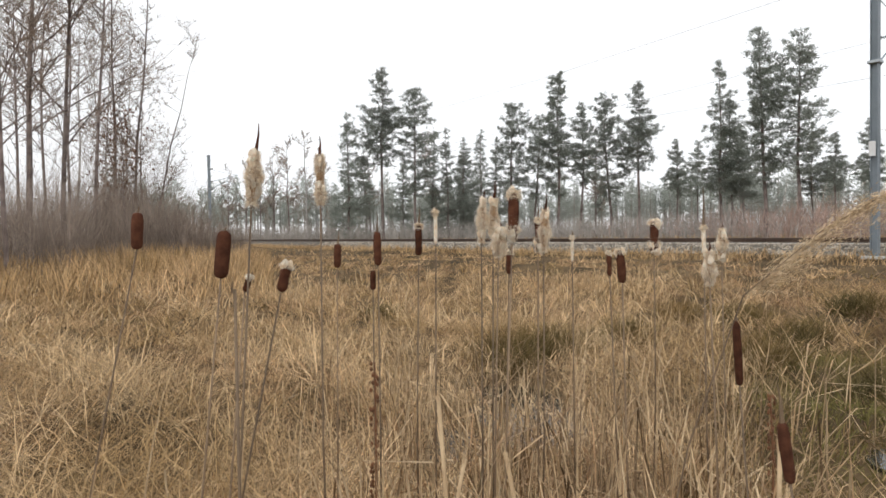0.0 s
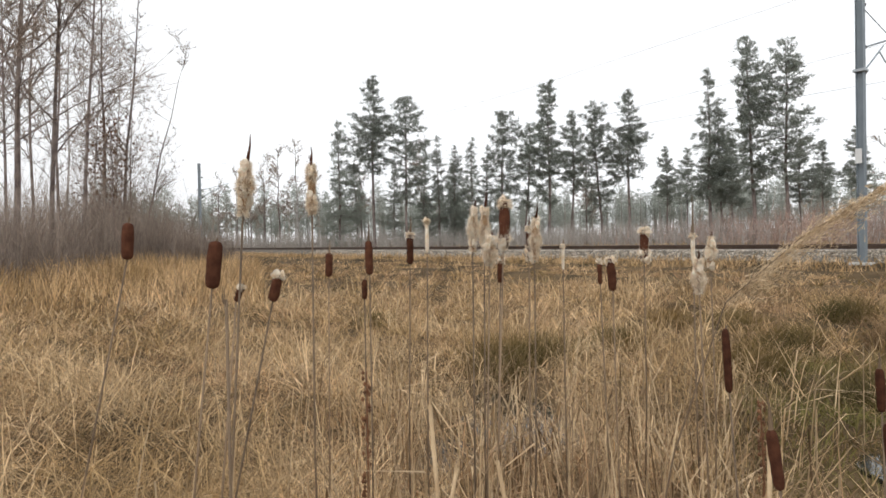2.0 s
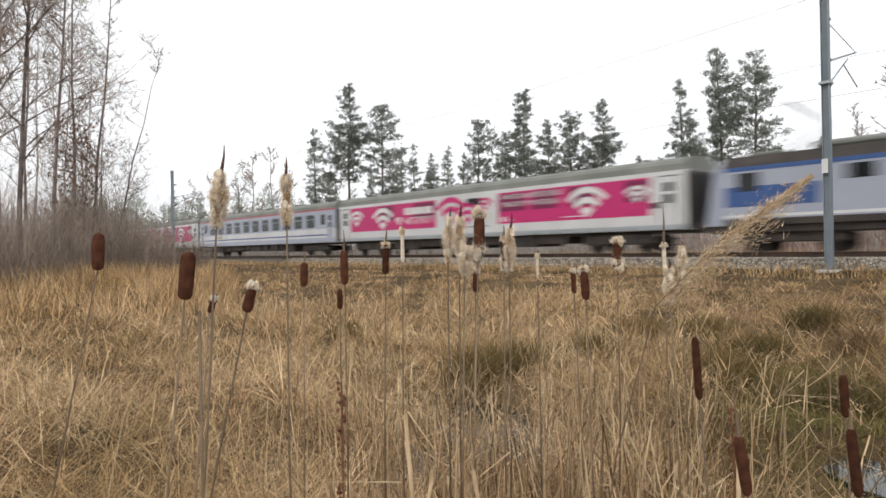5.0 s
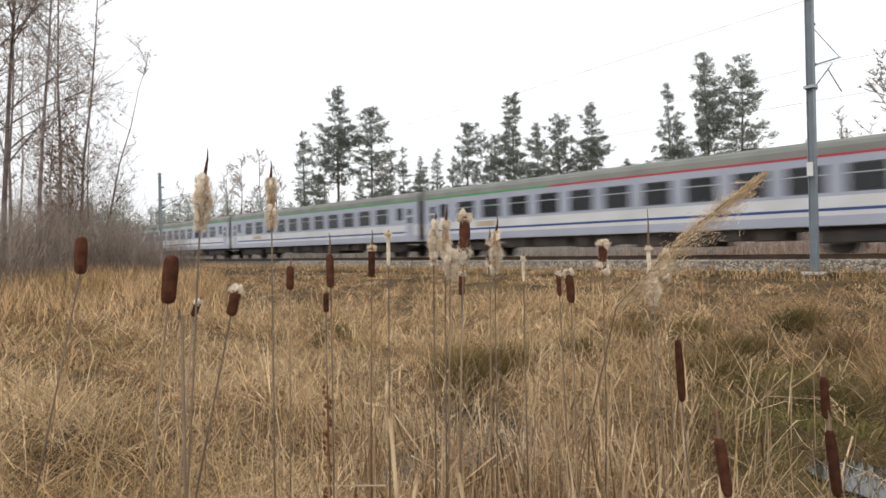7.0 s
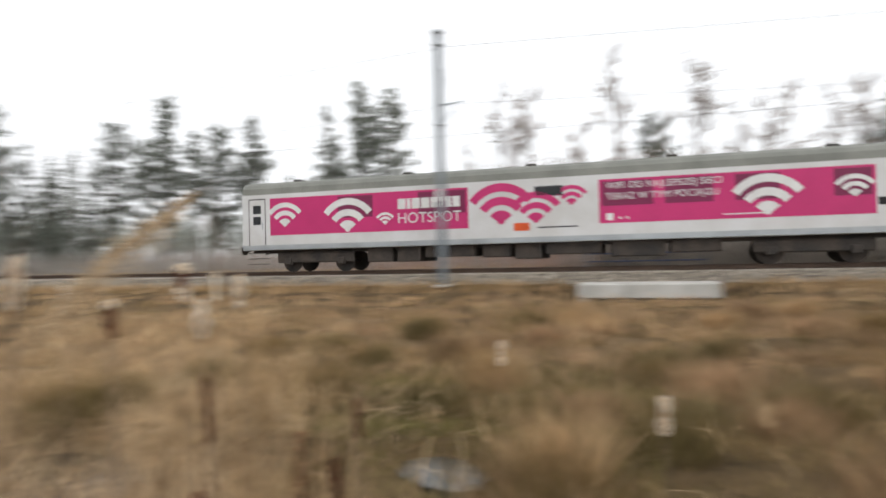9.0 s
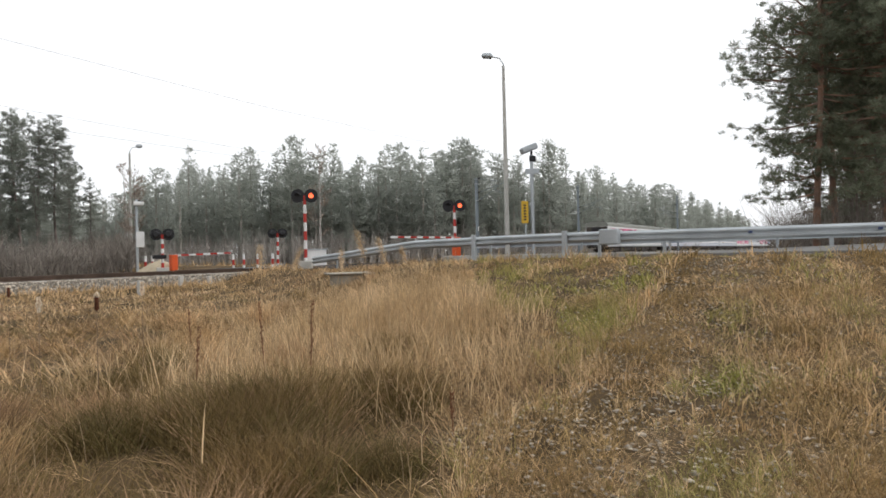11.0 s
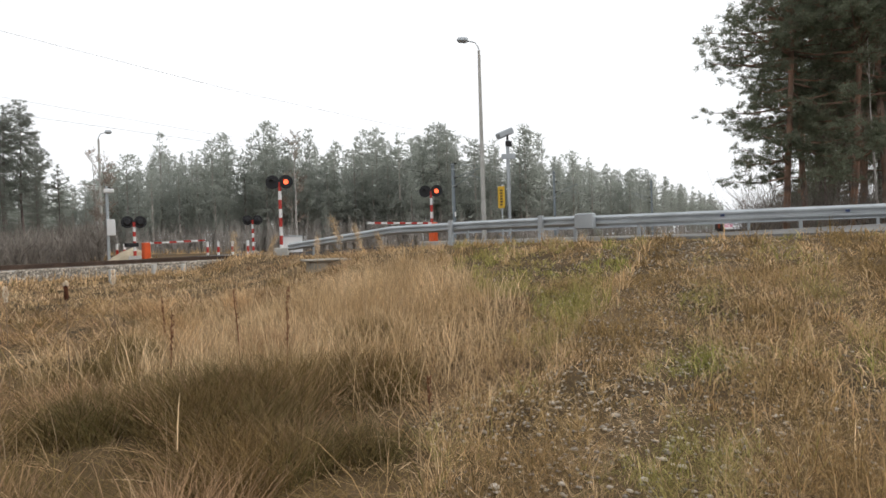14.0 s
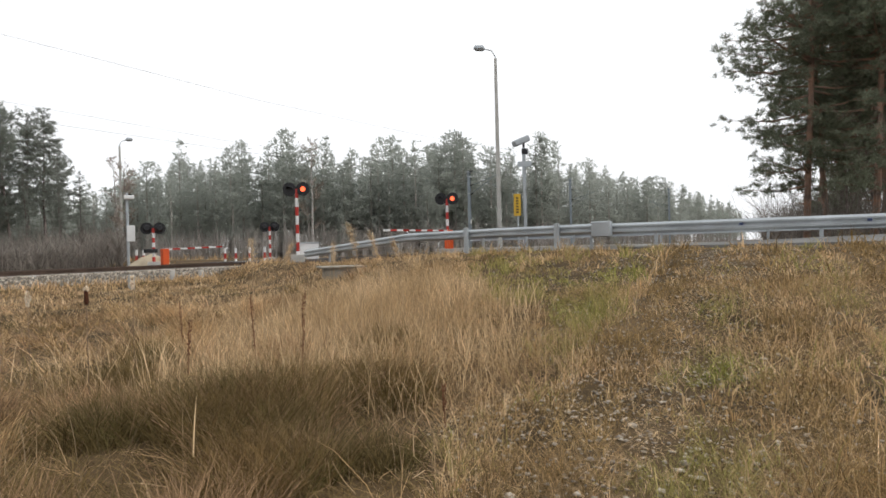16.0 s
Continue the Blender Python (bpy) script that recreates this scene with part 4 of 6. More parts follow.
def conifer_parts(kind, seed, H=16.0, size=0.42, per=9, wide=0.13, fine_twigs=False):
    rng = np.random.default_rng(seed)
    cb, width, nb, nt = CONIFERS[kind]
    g = Geo()
    bend = rng.normal(0, 0.12, (6, 2)).cumsum(0)
    zs = np.linspace(0, H * 0.985, 6)
    r0 = 0.0068 * H + 0.02
    trunk = [(bend[i, 0] * (i > 0), bend[i, 1] * (i > 0), zs[i]) for i in range(6)]
    g.tube(trunk, [r0 * 1.15, r0 * 0.9, r0 * 0.75, r0 * 0.58, r0 * 0.36, 0.02], 8)
    cs, os_ = [], []
    for k in range(nb):
        f = cb + (1 - cb) * (k + rng.uniform(0, 0.9)) / nb
        z = f * H
        x, y = np.interp(z, zs, [p[0] for p in trunk]), np.interp(z, zs, [p[1] for p in trunk])
        u = (f - cb) / (1 - cb)
        L = width * H * (0.35 + 0.65 * math.sin(math.pi * min(1, u * 0.9 + 0.12))) * (1.12 - 0.92 * u ** 2)
        L *= rng.uniform(0.55, 1.15)
        a = rng.uniform(0, 2 * math.pi)
        rise = rng.uniform(-0.15, 0.35)
        d = np.array((math.cos(a), math.sin(a), rise))
        end = np.array((x, y, z)) + d * L
        mid = np.array((x, y, z)) + d * L * 0.5 + (0, 0, -0.06 * L)
        g.tube([(x, y, z), tuple(mid), tuple(end)], [0.02 + 0.014 * L, 0.015 + 0.008 * L, 0.008], 4, caps=False)
        # side twigs that carry the needle sprays on their outer halves
        twigs = max(3, nt // 3)
        for j in range(twigs):
            t = 1.0 if j == 0 else rng.uniform(0.28, 1.0)
            s = np.array((x, y, z)) + d * L * t - (0, 0, 0.05 * L * math.sin(math.pi * t))
            e = d * 0.7 + rng.normal(0, 0.75, 3) * (1, 1, 0.3)
            e *= (0.30 * L * (1.15 - 0.7 * t) + 0.22) / (np.linalg.norm(e) + 1e-9)
            if fine_twigs:
                g.tube([tuple(s), tuple(s + e)], [0.012, 0.005], 3, caps=False)
            k3 = max(2, (nt + twigs - 1) // twigs)
            pts = s + e * rng.uniform(0.25, 1.02, (k3, 1)) + np.clip(rng.normal(0, 1, (k3, 3)), -1.5, 1.5) * (0.09 * L + 0.10) * (1, 1, 0.5)
            cs.append(pts)
            os_.append(np.repeat((e / (np.linalg.norm(e) + 1e-9))[None], k3, 0))
    # dead snags under the crown
    for k in range(7):
        z = H * rng.uniform(cb * 0.45, cb + 0.05)
        a = rng.uniform(0, 6.28)
        x, y = np.interp(z, zs, [p[0] for p in trunk]), np.interp(z, zs, [p[1] for p in trunk])
        L = rng.uniform(0.4, 1.3)
        g.tube([(x, y, z), (x + math.cos(a) * L, y + math.sin(a) * L, z + rng.uniform(-0.3, 0.2))], [0.03, 0.008], 3, caps=False)
    V = tufts(rng, np.concatenate(cs), np.concatenate(os_), size, per, wide)
    return g, V


PINES = {"d": (0.10, 0.17), "c": (0.30, 0.15), "m": (0.33, 0.19), "p": (0.46, 0.165), "s": (0.28, 0.115)}   # bare share of the trunk, reach of the limbs


def pine_parts(kind, seed, H=16.0, size=0.27, per=11, wide=0.11, sprays=1350):
    """A forest conifer: limbs in uneven whorls, lower ones drooping, upper ones rising to a pointed leader."""
    rng = np.random.default_rng(seed)
    cb, reach = PINES[kind]
    g = Geo()
    bend = rng.normal(0, 0.10, (6, 2)).cumsum(0)
    zs = np.linspace(0, H * 0.97, 6)
    r0 = 0.0095 * H
    tx, ty = np.where(np.arange(6) > 0, bend[:, 0], 0), np.where(np.arange(6) > 0, bend[:, 1], 0)
    g.tube(list(zip(tx, ty, zs)), [r0 * 1.15, r0 * 0.9, r0 * 0.75, r0 * 0.55, r0 * 0.32, 0.015], 7)
    limbs = []
    z = cb * H
    heavy = rng.uniform(0, 6.28)   # the side that got more light
    while z < H * 0.985:
        u = (z / H - cb) / (1 - cb)
        if kind in "dc":
            L = (1 - u) ** 0.8
        elif kind == "m":
            L = min(1.0, 0.5 + 1.5 * u) * (1 - u) ** 0.5
        elif kind == "p":
            L = (0.45 + 0.55 * math.sin(math.pi * min(1.0, u + 0.2))) * (1.02 - u) ** 0.4
        else:
            L = min(1.0, 0.6 + u) * (1 - u) ** 0.45
        for a in np.arange(rng.integers(4, 7)) * 1.2 + rng.uniform(0, 6.28):
            if rng.uniform() < 0.15:
                continue
            a = a + rng.normal(0, 0.25)
            Lb = 0.06 + reach * H * L * rng.uniform(0.38, 1.15) * (1 + 0.25 * math.cos(a - heavy))
            zz = z + rng.uniform(-0.022, 0.022) * H
            p = np.array((np.interp(zz, zs, tx), np.interp(zz, zs, ty), zz))
            rise = rng.normal(-0.12 + 0.75 * u ** 1.5 if kind in "dc" else 0.05 + 0.6 * u, 0.24)
            d = np.array((math.cos(a), math.sin(a), rise))
            limbs.append((p, d, Lb))
            g.tube([tuple(p), tuple(p + d * Lb * 0.55 - (0, 0, 0.05 * Lb)), tuple(p + d * Lb)], [0.014 + 0.010 * Lb, 0.010 + 0.006 * Lb, 0.006], 3, caps=False)
        z += H * rng.uniform(0.028, 0.058) * (1 - 0.2 * u)
    w = np.array([L ** 1.25 for _, _, L in limbs])
    counts = np.maximum(1, np.round(sprays * w / w.sum()).astype(int))
    cs, os_ = [], []
    for (p, d, L), k in zip(limbs, counts):
        t = 1 - 0.85 * rng.uniform(0, 1, (k, 1)) ** 1.25
        off = rng.normal(0, 1, (k, 3)) * (0.19 * L * (1.25 - t) + 0.06) * (1, 1, 0.6)
        c = p + d * L * t - (0, 0, 0.05 * L) * np.sin(np.pi * t) + off
        cs.append(c)
        o = d * 0.8 + off / (np.linalg.norm(off, axis=1)[:, None] + 1e-6) * 0.6
        os_.append(o)
    tip = np.array((tx[-1], ty[-1], H * 0.97))
    cs.append(tip + rng.uniform(0, 1, (5, 1)) * (0, 0, 0.04 * H) - (0, 0, 0.02 * H))
    os_.append(np.repeat(np.array(((0, 0, 2.5),)), 5, 0))
    for k in range(8):
        z = H * rng.uniform(cb * 0.4, cb + 0.05)
        a, L = rng.uniform(0, 6.28), rng.uniform(0.4, 1.5)
        x, y = np.interp(z, zs, tx), np.interp(z, zs, ty)
        g.tube([(x, y, z), (x + math.cos(a) * L, y + math.sin(a) * L, z + rng.uniform(-0.3, 0.15))], [0.025, 0.006], 3, caps=False)
    return g, tufts(rng, np.concatenate(cs), np.concatenate(os_), size, per, wide)


TREE_LABEL = {"c": "pointed dark green conifer over a bare lower trunk", "p": "tall pine with a bare trunk and a high loose crown", "d": "dense dark green conifer with branches low down", "m": "dark green pine with an uneven layered crown",
              "s": "slender sparse pine with thin short branches", "w": "broad old pine with reddish trunk and spreading limbs", "x": "tall rough pine in a dark stand by the road"}
made_trees = {}


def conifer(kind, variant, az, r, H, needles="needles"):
    x, y = polar(az, r)
    z = float(ground_z(x, y)) - 0.1
    rng = random.Random(int(abs(az) * 100) + variant)
    m = Matrix.LocRotScale((x, y, z), Euler((radians(rng.uniform(-1.5, 1.5)), radians(rng.uniform(-1.5, 1.5)), rng.uniform(0, 6.28))), Vector((1, 1, 1)) * (H / 16.0))
    key = (kind, variant, needles)
    if key in made_trees:
        c = copy_thing(made_trees[key], m)
        c.matrix_basis = m
        return c
    if kind in "wx":
        g, V = conifer_parts(kind, 100 + variant * 7 + ord(kind), per=28, size=0.18, wide=0.08, fine_twigs=True)
    else:
        g, V = pine_parts(kind, 100 + variant * 7 + ord(kind))
    t = thing("pine_tree", Matrix(), TREE_LABEL[kind], "tree", "conifers")
    part("trunk", g, M["pine_bark" if kind in "wx" else "bark"], t)
    part("crown", array_mesh("crown", V, [np.arange(len(V)).reshape(-1, 3)]), M[needles], t)
    t.matrix_world = m
    made_trees[key] = t
    return t


MID = [(7.8, 85, 17.3, 'd'), (4.7, 80, 21.6, 'p'), (1.7, 80, 19.5, 'm'), (-1.2, 82, 14.7, 'd'), (-4.1, 85, 14.9, 'd'), (-6.9, 75, 16.2, 'm'),
       (-8.8, 78, 14.9, 'm'), (-10.9, 75, 19.3, 's'), (-12.9, 78, 16.3, 'p'), (-15.6, 72, 15.8, 'm'), (-17.9, 70, 16.7, 'p'), (-24.4, 62, 16.0, 'c'),
       (-27.7, 58, 17.6, 's'), (-29.9, 58, 16.4, 'm'), (-20.9, 95, 13.6, 'p'), (-22.6, 90, 12.4, 'p'), (-32.5, 80, 11.1, 'p'), (-34.6, 72, 11.2, 'p')]
MID2 = [(-52.9, 52, 11.9, 'm'), (-71.3, 60, 14.6, 'm'), (-74.9, 58, 12.9, 'd'), (-76.5, 57, 12.0, 'm'), (-78.5, 60, 12.2, 'm'), (-81.0, 62, 7.9, 'd'), (-73.0, 62, 12.6, 'd'),
        (-79.6, 66, 10.5, 'm'), (-72.2, 56, 13.0, 'm'), (-75.8, 60, 12.6, 'd'), (-77.4, 58, 11.4, 'm'), (-70.4, 58, 12.0, 'm'), (-73.9, 55, 11.8, 'm'), (-26.0, 70, 11.5, 'p'), (-31.0, 66, 9.5, 'p'), (2.9, 92, 13, 'd'), (-2.6, 95, 13, 'm'), (6.2, 95, 12.5, 'm'), (-25.2, 63, 13.2, 'c'), (0.2, 84, 13.5, 'd'), (-2.4, 86, 14.0, 'd'), (-5.4, 80, 13, 'd')]
for k, (az, r, H, kind) in enumerate(MID + MID2):
    conifer(kind, k % 3, az, r, H)
for k, (az, r, H) in enumerate(((-139.6, 36, 20), (-141.2, 38.5, 21), (-143.8, 36, 20), (-146.2, 37, 21), (-148.5, 40, 20), (-142.6, 45, 21), (-145, 48, 22), (-150.5, 38, 21),
                                (-140.6, 52, 20), (-153, 36, 20), (-147.2, 55, 22), (-143.2, 58, 22), (-144.7, 41, 21), (-146.4, 44, 22), (-142.2, 48, 20), (-148.2, 43, 22))):
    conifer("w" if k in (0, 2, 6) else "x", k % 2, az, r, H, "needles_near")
for k, (az, r, H, kind) in enumerate(((-142, 42, 12, 'd'), (-145.5, 43, 14, 'm'), (-149, 46, 15, 'm'), (-144.3, 64, 19, 'm'), (-148, 66, 20, 'm'), (-151, 60, 19, 'd'), (-141.8, 68, 18, 'd'), (-146.6, 41, 9, 'd'),
                                      (-57.5, 66, 9.5, 'm'), (-60.5, 64, 9, 'd'), (-62.5, 66, 10, 'm'), (-64.5, 63, 9.5, 'd'), (-68.5, 64, 10.5, 'm'), (-69.8, 60, 11, 'd'), (-71.5, 54, 6.5, 'd'), (-73.6, 53, 7, 'd'), (-75.4, 54, 6.5, 'd'), (-77.6, 55, 7, 'd'), (-79.5, 56, 6, 'd'), (-48.5, 70, 9, 'm'), (-55, 68, 9, 'd'), (-66.5, 68, 9, 'd'))):
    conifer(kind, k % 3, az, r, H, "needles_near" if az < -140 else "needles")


def bare_tree(rng, H, r0, lean=(0, 0), levels=3, spread=1.0, n1=16, fine=0.011):
    """Trunk, limbs and twigs of a leafless tree."""
    g = Geo()
    tw = Geo()
    n = 7
    px = [lean[0] * (i / (n - 1)) ** 1.3 + rng.uniform(-0.1, 0.1) * (i > 0) for i in range(n)]
    py = [lean[1] * (i / (n - 1)) ** 1.3 + rng.uniform(-0.1, 0.1) * (i > 0) for i in range(n)]
    pz = [H * i / (n - 1) for i in range(n)]
    g.tube(list(zip(px, py, pz)), [r0 * (1 - 0.93 * (i / (n - 1)) ** 0.9) for i in range(n)], 7)

    def grow(p, d, L, r, level):
        pts = [p]
        k = 4 if level == 0 else 2
        for i in range(k):
            d = (d + Vector((rng.uniform(-1, 1), rng.uniform(-1, 1), rng.uniform(-0.5, 0.8))) * 0.2).normalized()
            pts.append(pts[-1] + d * (L / k))
        (g if level == 0 else tw).tube([tuple(q) for q in pts], [r * (1 - 0.8 * i / k) for i in range(k + 1)], 4 if level == 0 else 3, caps=False)
        if level < levels - 1:
            for _ in range(9 if level == 0 else 6):
                i = rng.randint(1, k)
                side = Vector((rng.uniform(-1, 1), rng.uniform(-1, 1), rng.uniform(-0.25, 0.8))).normalized()
                grow(pts[i], (d * 0.7 + side).normalized(), L * rng.uniform(0.3, 0.55), max(fine, r * 0.45), level + 1)

    for k in range(n1):
        f = rng.uniform(0.22, 0.97)
        p = Vector((np.interp(f * H, pz, px), np.interp(f * H, pz, py), f * H))
        a = rng.uniform(0, 6.28)
        up = rng.uniform(0.5, 1.6)
        grow(p, Vector((math.cos(a), math.sin(a), up)).normalized(), spread * H * rng.uniform(0.10, 0.24) * (1.15 - 0.6 * f), r0 * 0.34 * (1.1 - 0.6 * f), 0)
    return g, tw


bare_made = []


def leafless(az, r, H, r0, lean=(0, 0), spread=1.0, n1=16, birch=False, reuse=None, fine=0.011):
    x, y = polar(az, r)
    z = float(ground_z(x, y)) - 0.1
    rng = random.Random(int(az * 37) + int(r * 11))
    m = Matrix.LocRotScale((x, y, z), Euler((0, 0, rng.uniform(0, 6.28) if reuse is not None else 0)), None)
    if reuse is not None:
        b, h = bare_made[reuse]
        return copy_thing(b, m @ Matrix.Diagonal((H / h, H / h, H / h, 1)))
    g, tw = bare_tree(rng, H, r0, lean, 3, spread, n1, fine)
    t = thing("bare_birch" if birch else "bare_tree", m, "leafless birch with a pale trunk and fine twigs" if birch else "leafless young tree with a grey-brown trunk and fine twigs", "tree", "leafless trees")
    part("trunk", g, M["birch_bark" if birch else "bark"], t)
    tagged(part("twig_mass", tw, M["twigs"], t), kind="stuff")
    bare_made.append((t, H))
    return t


for az, r, H, r0, lean, spread, n1, birch in (
        (32.6, 28, 20, 0.21, (0.9, 0.2), 1.1, 26, False), (30.3, 30, 19, 0.18, (1.2, 0), 1.0, 22, False), (28.2, 33, 20, 0.16, (1.3, 0.3), 0.8, 22, False),
        (26.6, 36, 19, 0.16, (0.3, 0), 0.8, 20, False), (25.3, 37, 18, 0.15, (1.4, 0), 0.7, 18, False), (23.9, 38, 12.2, 0.11, (2.1, 0.9), 0.8, 15, False),
        (33.9, 22, 16, 0.12, (-0.3, 0.2), 1.1, 22, False), (29.2, 41, 18, 0.13, (0.5, 0), 0.8, 18, True), (31.5, 39, 19, 0.15, (0.3, 0.2), 0.9, 20, False),
        (27.4, 43, 17, 0.12, (0.8, 0), 0.7, 16, True), (36.0, 26, 20, 0.19, (0.4, 0), 1.0, 22, False)):
    leafless(az, r, H, r0 * 0.62, (lean[0] * 1.15, lean[1]), spread, n1, birch)
for k, (az, r, H) in enumerate(((33.0, 40, 18), (29.8, 37, 17), (27.8, 38, 14), (26.0, 42, 16), (24.7, 44, 13), (25.9, 33, 9))):
    leafless(az, r, H, 0.1, reuse=(3, 4, 7, 9, 8)[k % 5])
for k, (az, r, H) in enumerate(((-142.3, 37, 13), (-144.2, 39, 15), (-145.6, 36, 14), (-147.0, 38, 15), (-143.2, 42, 14))):
    leafless(az, r, H, 0.1, reuse=(3, 4, 7, 9, 8)[k])
leafless(-41.0, 62, 14, 0.16, (0.4, 0), 0.9, 20, False, fine=0.03)
leafless(-61.5, 58, 13, 0.15, (0.3, 0.2), 0.9, 20, False, fine=0.03)
leafless(-98.9, 70, 13.5, 0.16, (0.4, 0), 0.7, 16, True, fine=0.025)
for k, (az, r, H) in enumerate(((-39.9, 60, 16.2), (-42.3, 58, 15.5), (-50.4, 50, 15.8), (-56.3, 50, 14.6), (-63.1, 55, 14.3), (-66.2, 55, 12.4), (-67.9, 56, 13.4), (-59.5, 56, 12.0),
                                (-47.0, 60, 12.5), (-45.0, 64, 11), (-37.0, 66, 12), (-54.2, 58, 12.5), (14.2, 105, 14), (13.0, 100, 15), (11.4, 98, 17), (10.2, 105, 14), (16.5, 110, 13), (18, 120, 13),
                                (-68.8, 60, 11), (-83.5, 60, 9), (-14.2, 88, 14), (0.3, 92, 15), (5.8, 98, 14), (-84.2, 52, 7), (12.2, 112, 12), (15.4, 100, 11))):
    leafless(az, r, H, 0.1, reuse=(11, 12, 11, 12, 13)[k % 5])


def sticks(name, rng, xy, height, lean, width, mat, label, cat, forks=3, parent=None, base=None):
    """Many thin upright twigs as slim triangles, each with side forks; one object that nobody could count."""
    n = len(xy)
    z = (ground_z(xy[:, 0], xy[:, 1]) if base is None else np.full(n, base)) - 0.05
    b = np.column_stack([xy, z])
    h = height[:, None] * rng.uniform(0.6, 1.15, (n, 1))
    d = np.column_stack([rng.normal(0, lean, n), rng.normal(0, lean, n), np.ones(n)])
    d /= np.linalg.norm(d, axis=1)[:, None]
    tris = []

    def add(p, v, w):
        side = np.cross(v, rng.normal(0, 1, v.shape))
        side /= np.linalg.norm(side, axis=1)[:, None] + 1e-9
        tris.append(np.stack([p - side * w, p + side * w, p + v], 1))

    add(b, d * h, width)
    for k in range(forks):
        t = rng.uniform(0.2, 0.8, (n, 1))
        v = d * 0.8 + rng.normal(0, 0.45, (n, 3))
        add(b + d * h * t, v * h * rng.uniform(0.2, 0.5, (n, 1)), width * 0.6)
    V = np.concatenate(tris).reshape(-1, 3)
    ob = part(name, array_mesh(name, V, [np.arange(len(V)).reshape(-1, 3)]), M[mat], parent)
    return tagged(ob, label, cat, kind="stuff")


def far_wood():
    """The wooded distance as uncountable stuff: trunks and crowns joined."""
    rng = np.random.default_rng(11)
    tr, cr = Geo(), []
    variants = [pine_parts(k, 300 + i, 16.0, 0.48, 5, 0.2, 800) for i, k in enumerate("mcmcdmcs")]
    distant = [pine_parts(k, 320 + i, 16.0, 0.7, 2, 0.2, 800) for i, k in enumerate("mcpcms")]
    rows = []
    edge_az = [-84, -86.6, -91, -97, -103, -110, -116, -120.3, -124.7, -128.5, -130.3, -132.5, -134.2, -135.6]
    edge_r = [110, 95, 95, 95, 97, 97, 101, 105, 125, 140, 165, 200, 250, 380]
    edge_h = [13.5, 15.0, 15.8, 17.0, 17.2, 17.6, 17, 17, 15.4, 15.2, 14.8, 14.5, 14.5, 15]
    az = -83.5
    while az > -135.4:
        r = float(np.interp(-az, [-a for a in edge_az], edge_r))
        h = float(np.interp(-az, [-a for a in edge_az], edge_h))
        for row in range(5):
            rows.append((az + rng.uniform(-0.6, 0.6), r + row * 6 + rng.uniform(-2, 2), h * rng.choice((0.78, 0.84, 0.88, 0.94, 1.0, 1.08)) * rng.uniform(0.96, 1.04)))
        # young growth that closes the wood's edge
        rows.append((az + rng.uniform(-0.5, 0.5), r + rng.uniform(-4, 6), h * rng.uniform(0.35, 0.62)))
        rows.append((az + rng.uniform(-0.5, 0.5), r + rng.uniform(4, 14), h * rng.uniform(0.3, 0.5)))
        az -= 1.25 * 97 / r
    for az in np.arange(27, -84, -0.9):
        for row in range(4):
            rows.append((az + rng.uniform(-0.7, 0.7), rng.uniform(131, 190), rng.uniform(8, 14.5)))
    for k in range(22):
        rows.append((rng.uniform(-87.5, -76), rng.uniform(100, 128), rng.uniform(9.5, 13.5)))
    for az, r, H in rows:
        back_row = not (r < 130 or az < -84)
        g, V = distant[rng.integers(len(distant))] if back_row else variants[rng.integers(len(variants))]
        x, y = polar(az, r)
        k = H / 16.0
        a = rng.uniform(0, 6.28)
        rot = np.array(((math.cos(a), -math.sin(a), 0), (math.sin(a), math.cos(a), 0), (0, 0, 1))) * k * (np.array([[rng.uniform(0.85, 1.35)], [rng.uniform(0.85, 1.35)], [1.0]]))
        tri = V.reshape(-1, 3, 3)
        tri = tri[rng.uniform(size=len(tri)) < (0.4 if back_row else 0.46)]
        cr.append(tri.reshape(-1, 3) @ rot.T + (x, y, 0.4))
        tr.tube([(x, y, 0.2), (x, y, 0.2 + H * 0.5), (x, y, 0.2 + H * 0.95)], [0.2, 0.14, 0.02], 5, caps=False)
    V = np.concatenate(cr)
    tagged(part("far_wood_crowns", array_mesh("far_wood_crowns", V, [np.arange(len(V)).reshape(-1, 3)]), M["needles_hazed"]), "grey-green crowns of the far pine wood, paled to look hazy", "wood", kind="stuff")
    tagged(part("far_wood_trunks", tr, M["twigs_hazed"]), "trunks of the far wood, greyed to look hazy", "wood", kind="stuff")
    # undergrowth along the wood's edge and beyond the track
    n = 17000
    az = np.where(rng.uniform(size=n) < 0.4, rng.uniform(-84, -44, n), rng.uniform(-84, 22, n))
    r = rng.uniform(0, 1, n) ** 1.4 * 60 + np.interp(az, [-84, -60, -30, 0, 22], [40, 36, 42, 68, 95])
    xy = np.stack([-np.sin(np.radians(az)) * r, np.cos(np.radians(az)) * r], -1)
    hh = np.interp(az, [-84, -70, -45, -36, -20, 0, 22], [2.2, 2.6, 3.0, 3.0, 2.4, 2.4, 2.8])
    red = rng.uniform(size=n) < np.interp(az, [-50, -44, -30, -22, -12], [0, 0.75, 0.75, 0.3, 0.0])
    sticks("red_undergrowth", rng, xy[red], hh[red], 0.18, 0.024, "twigs_red", "reddish-brown leafless undergrowth beyond the track", "undergrowth", 8)
    dark = az < -48
    sticks("dark_undergrowth", rng, xy[~red & dark], hh[~red & dark], 0.16, 0.035, "twigs_dark", "dark leafless brush at the wood's edge", "undergrowth", 5)
    red = red | dark
    sticks("brown_undergrowth", rng, xy[~red], hh[~red], 0.16, 0.028, "twigs_hazed", "grey-brown leafless undergrowth at the wood's edge, paled as by haze", "undergrowth", 7)
    n = 4000
    az = rng.uniform(-136, -83, n)
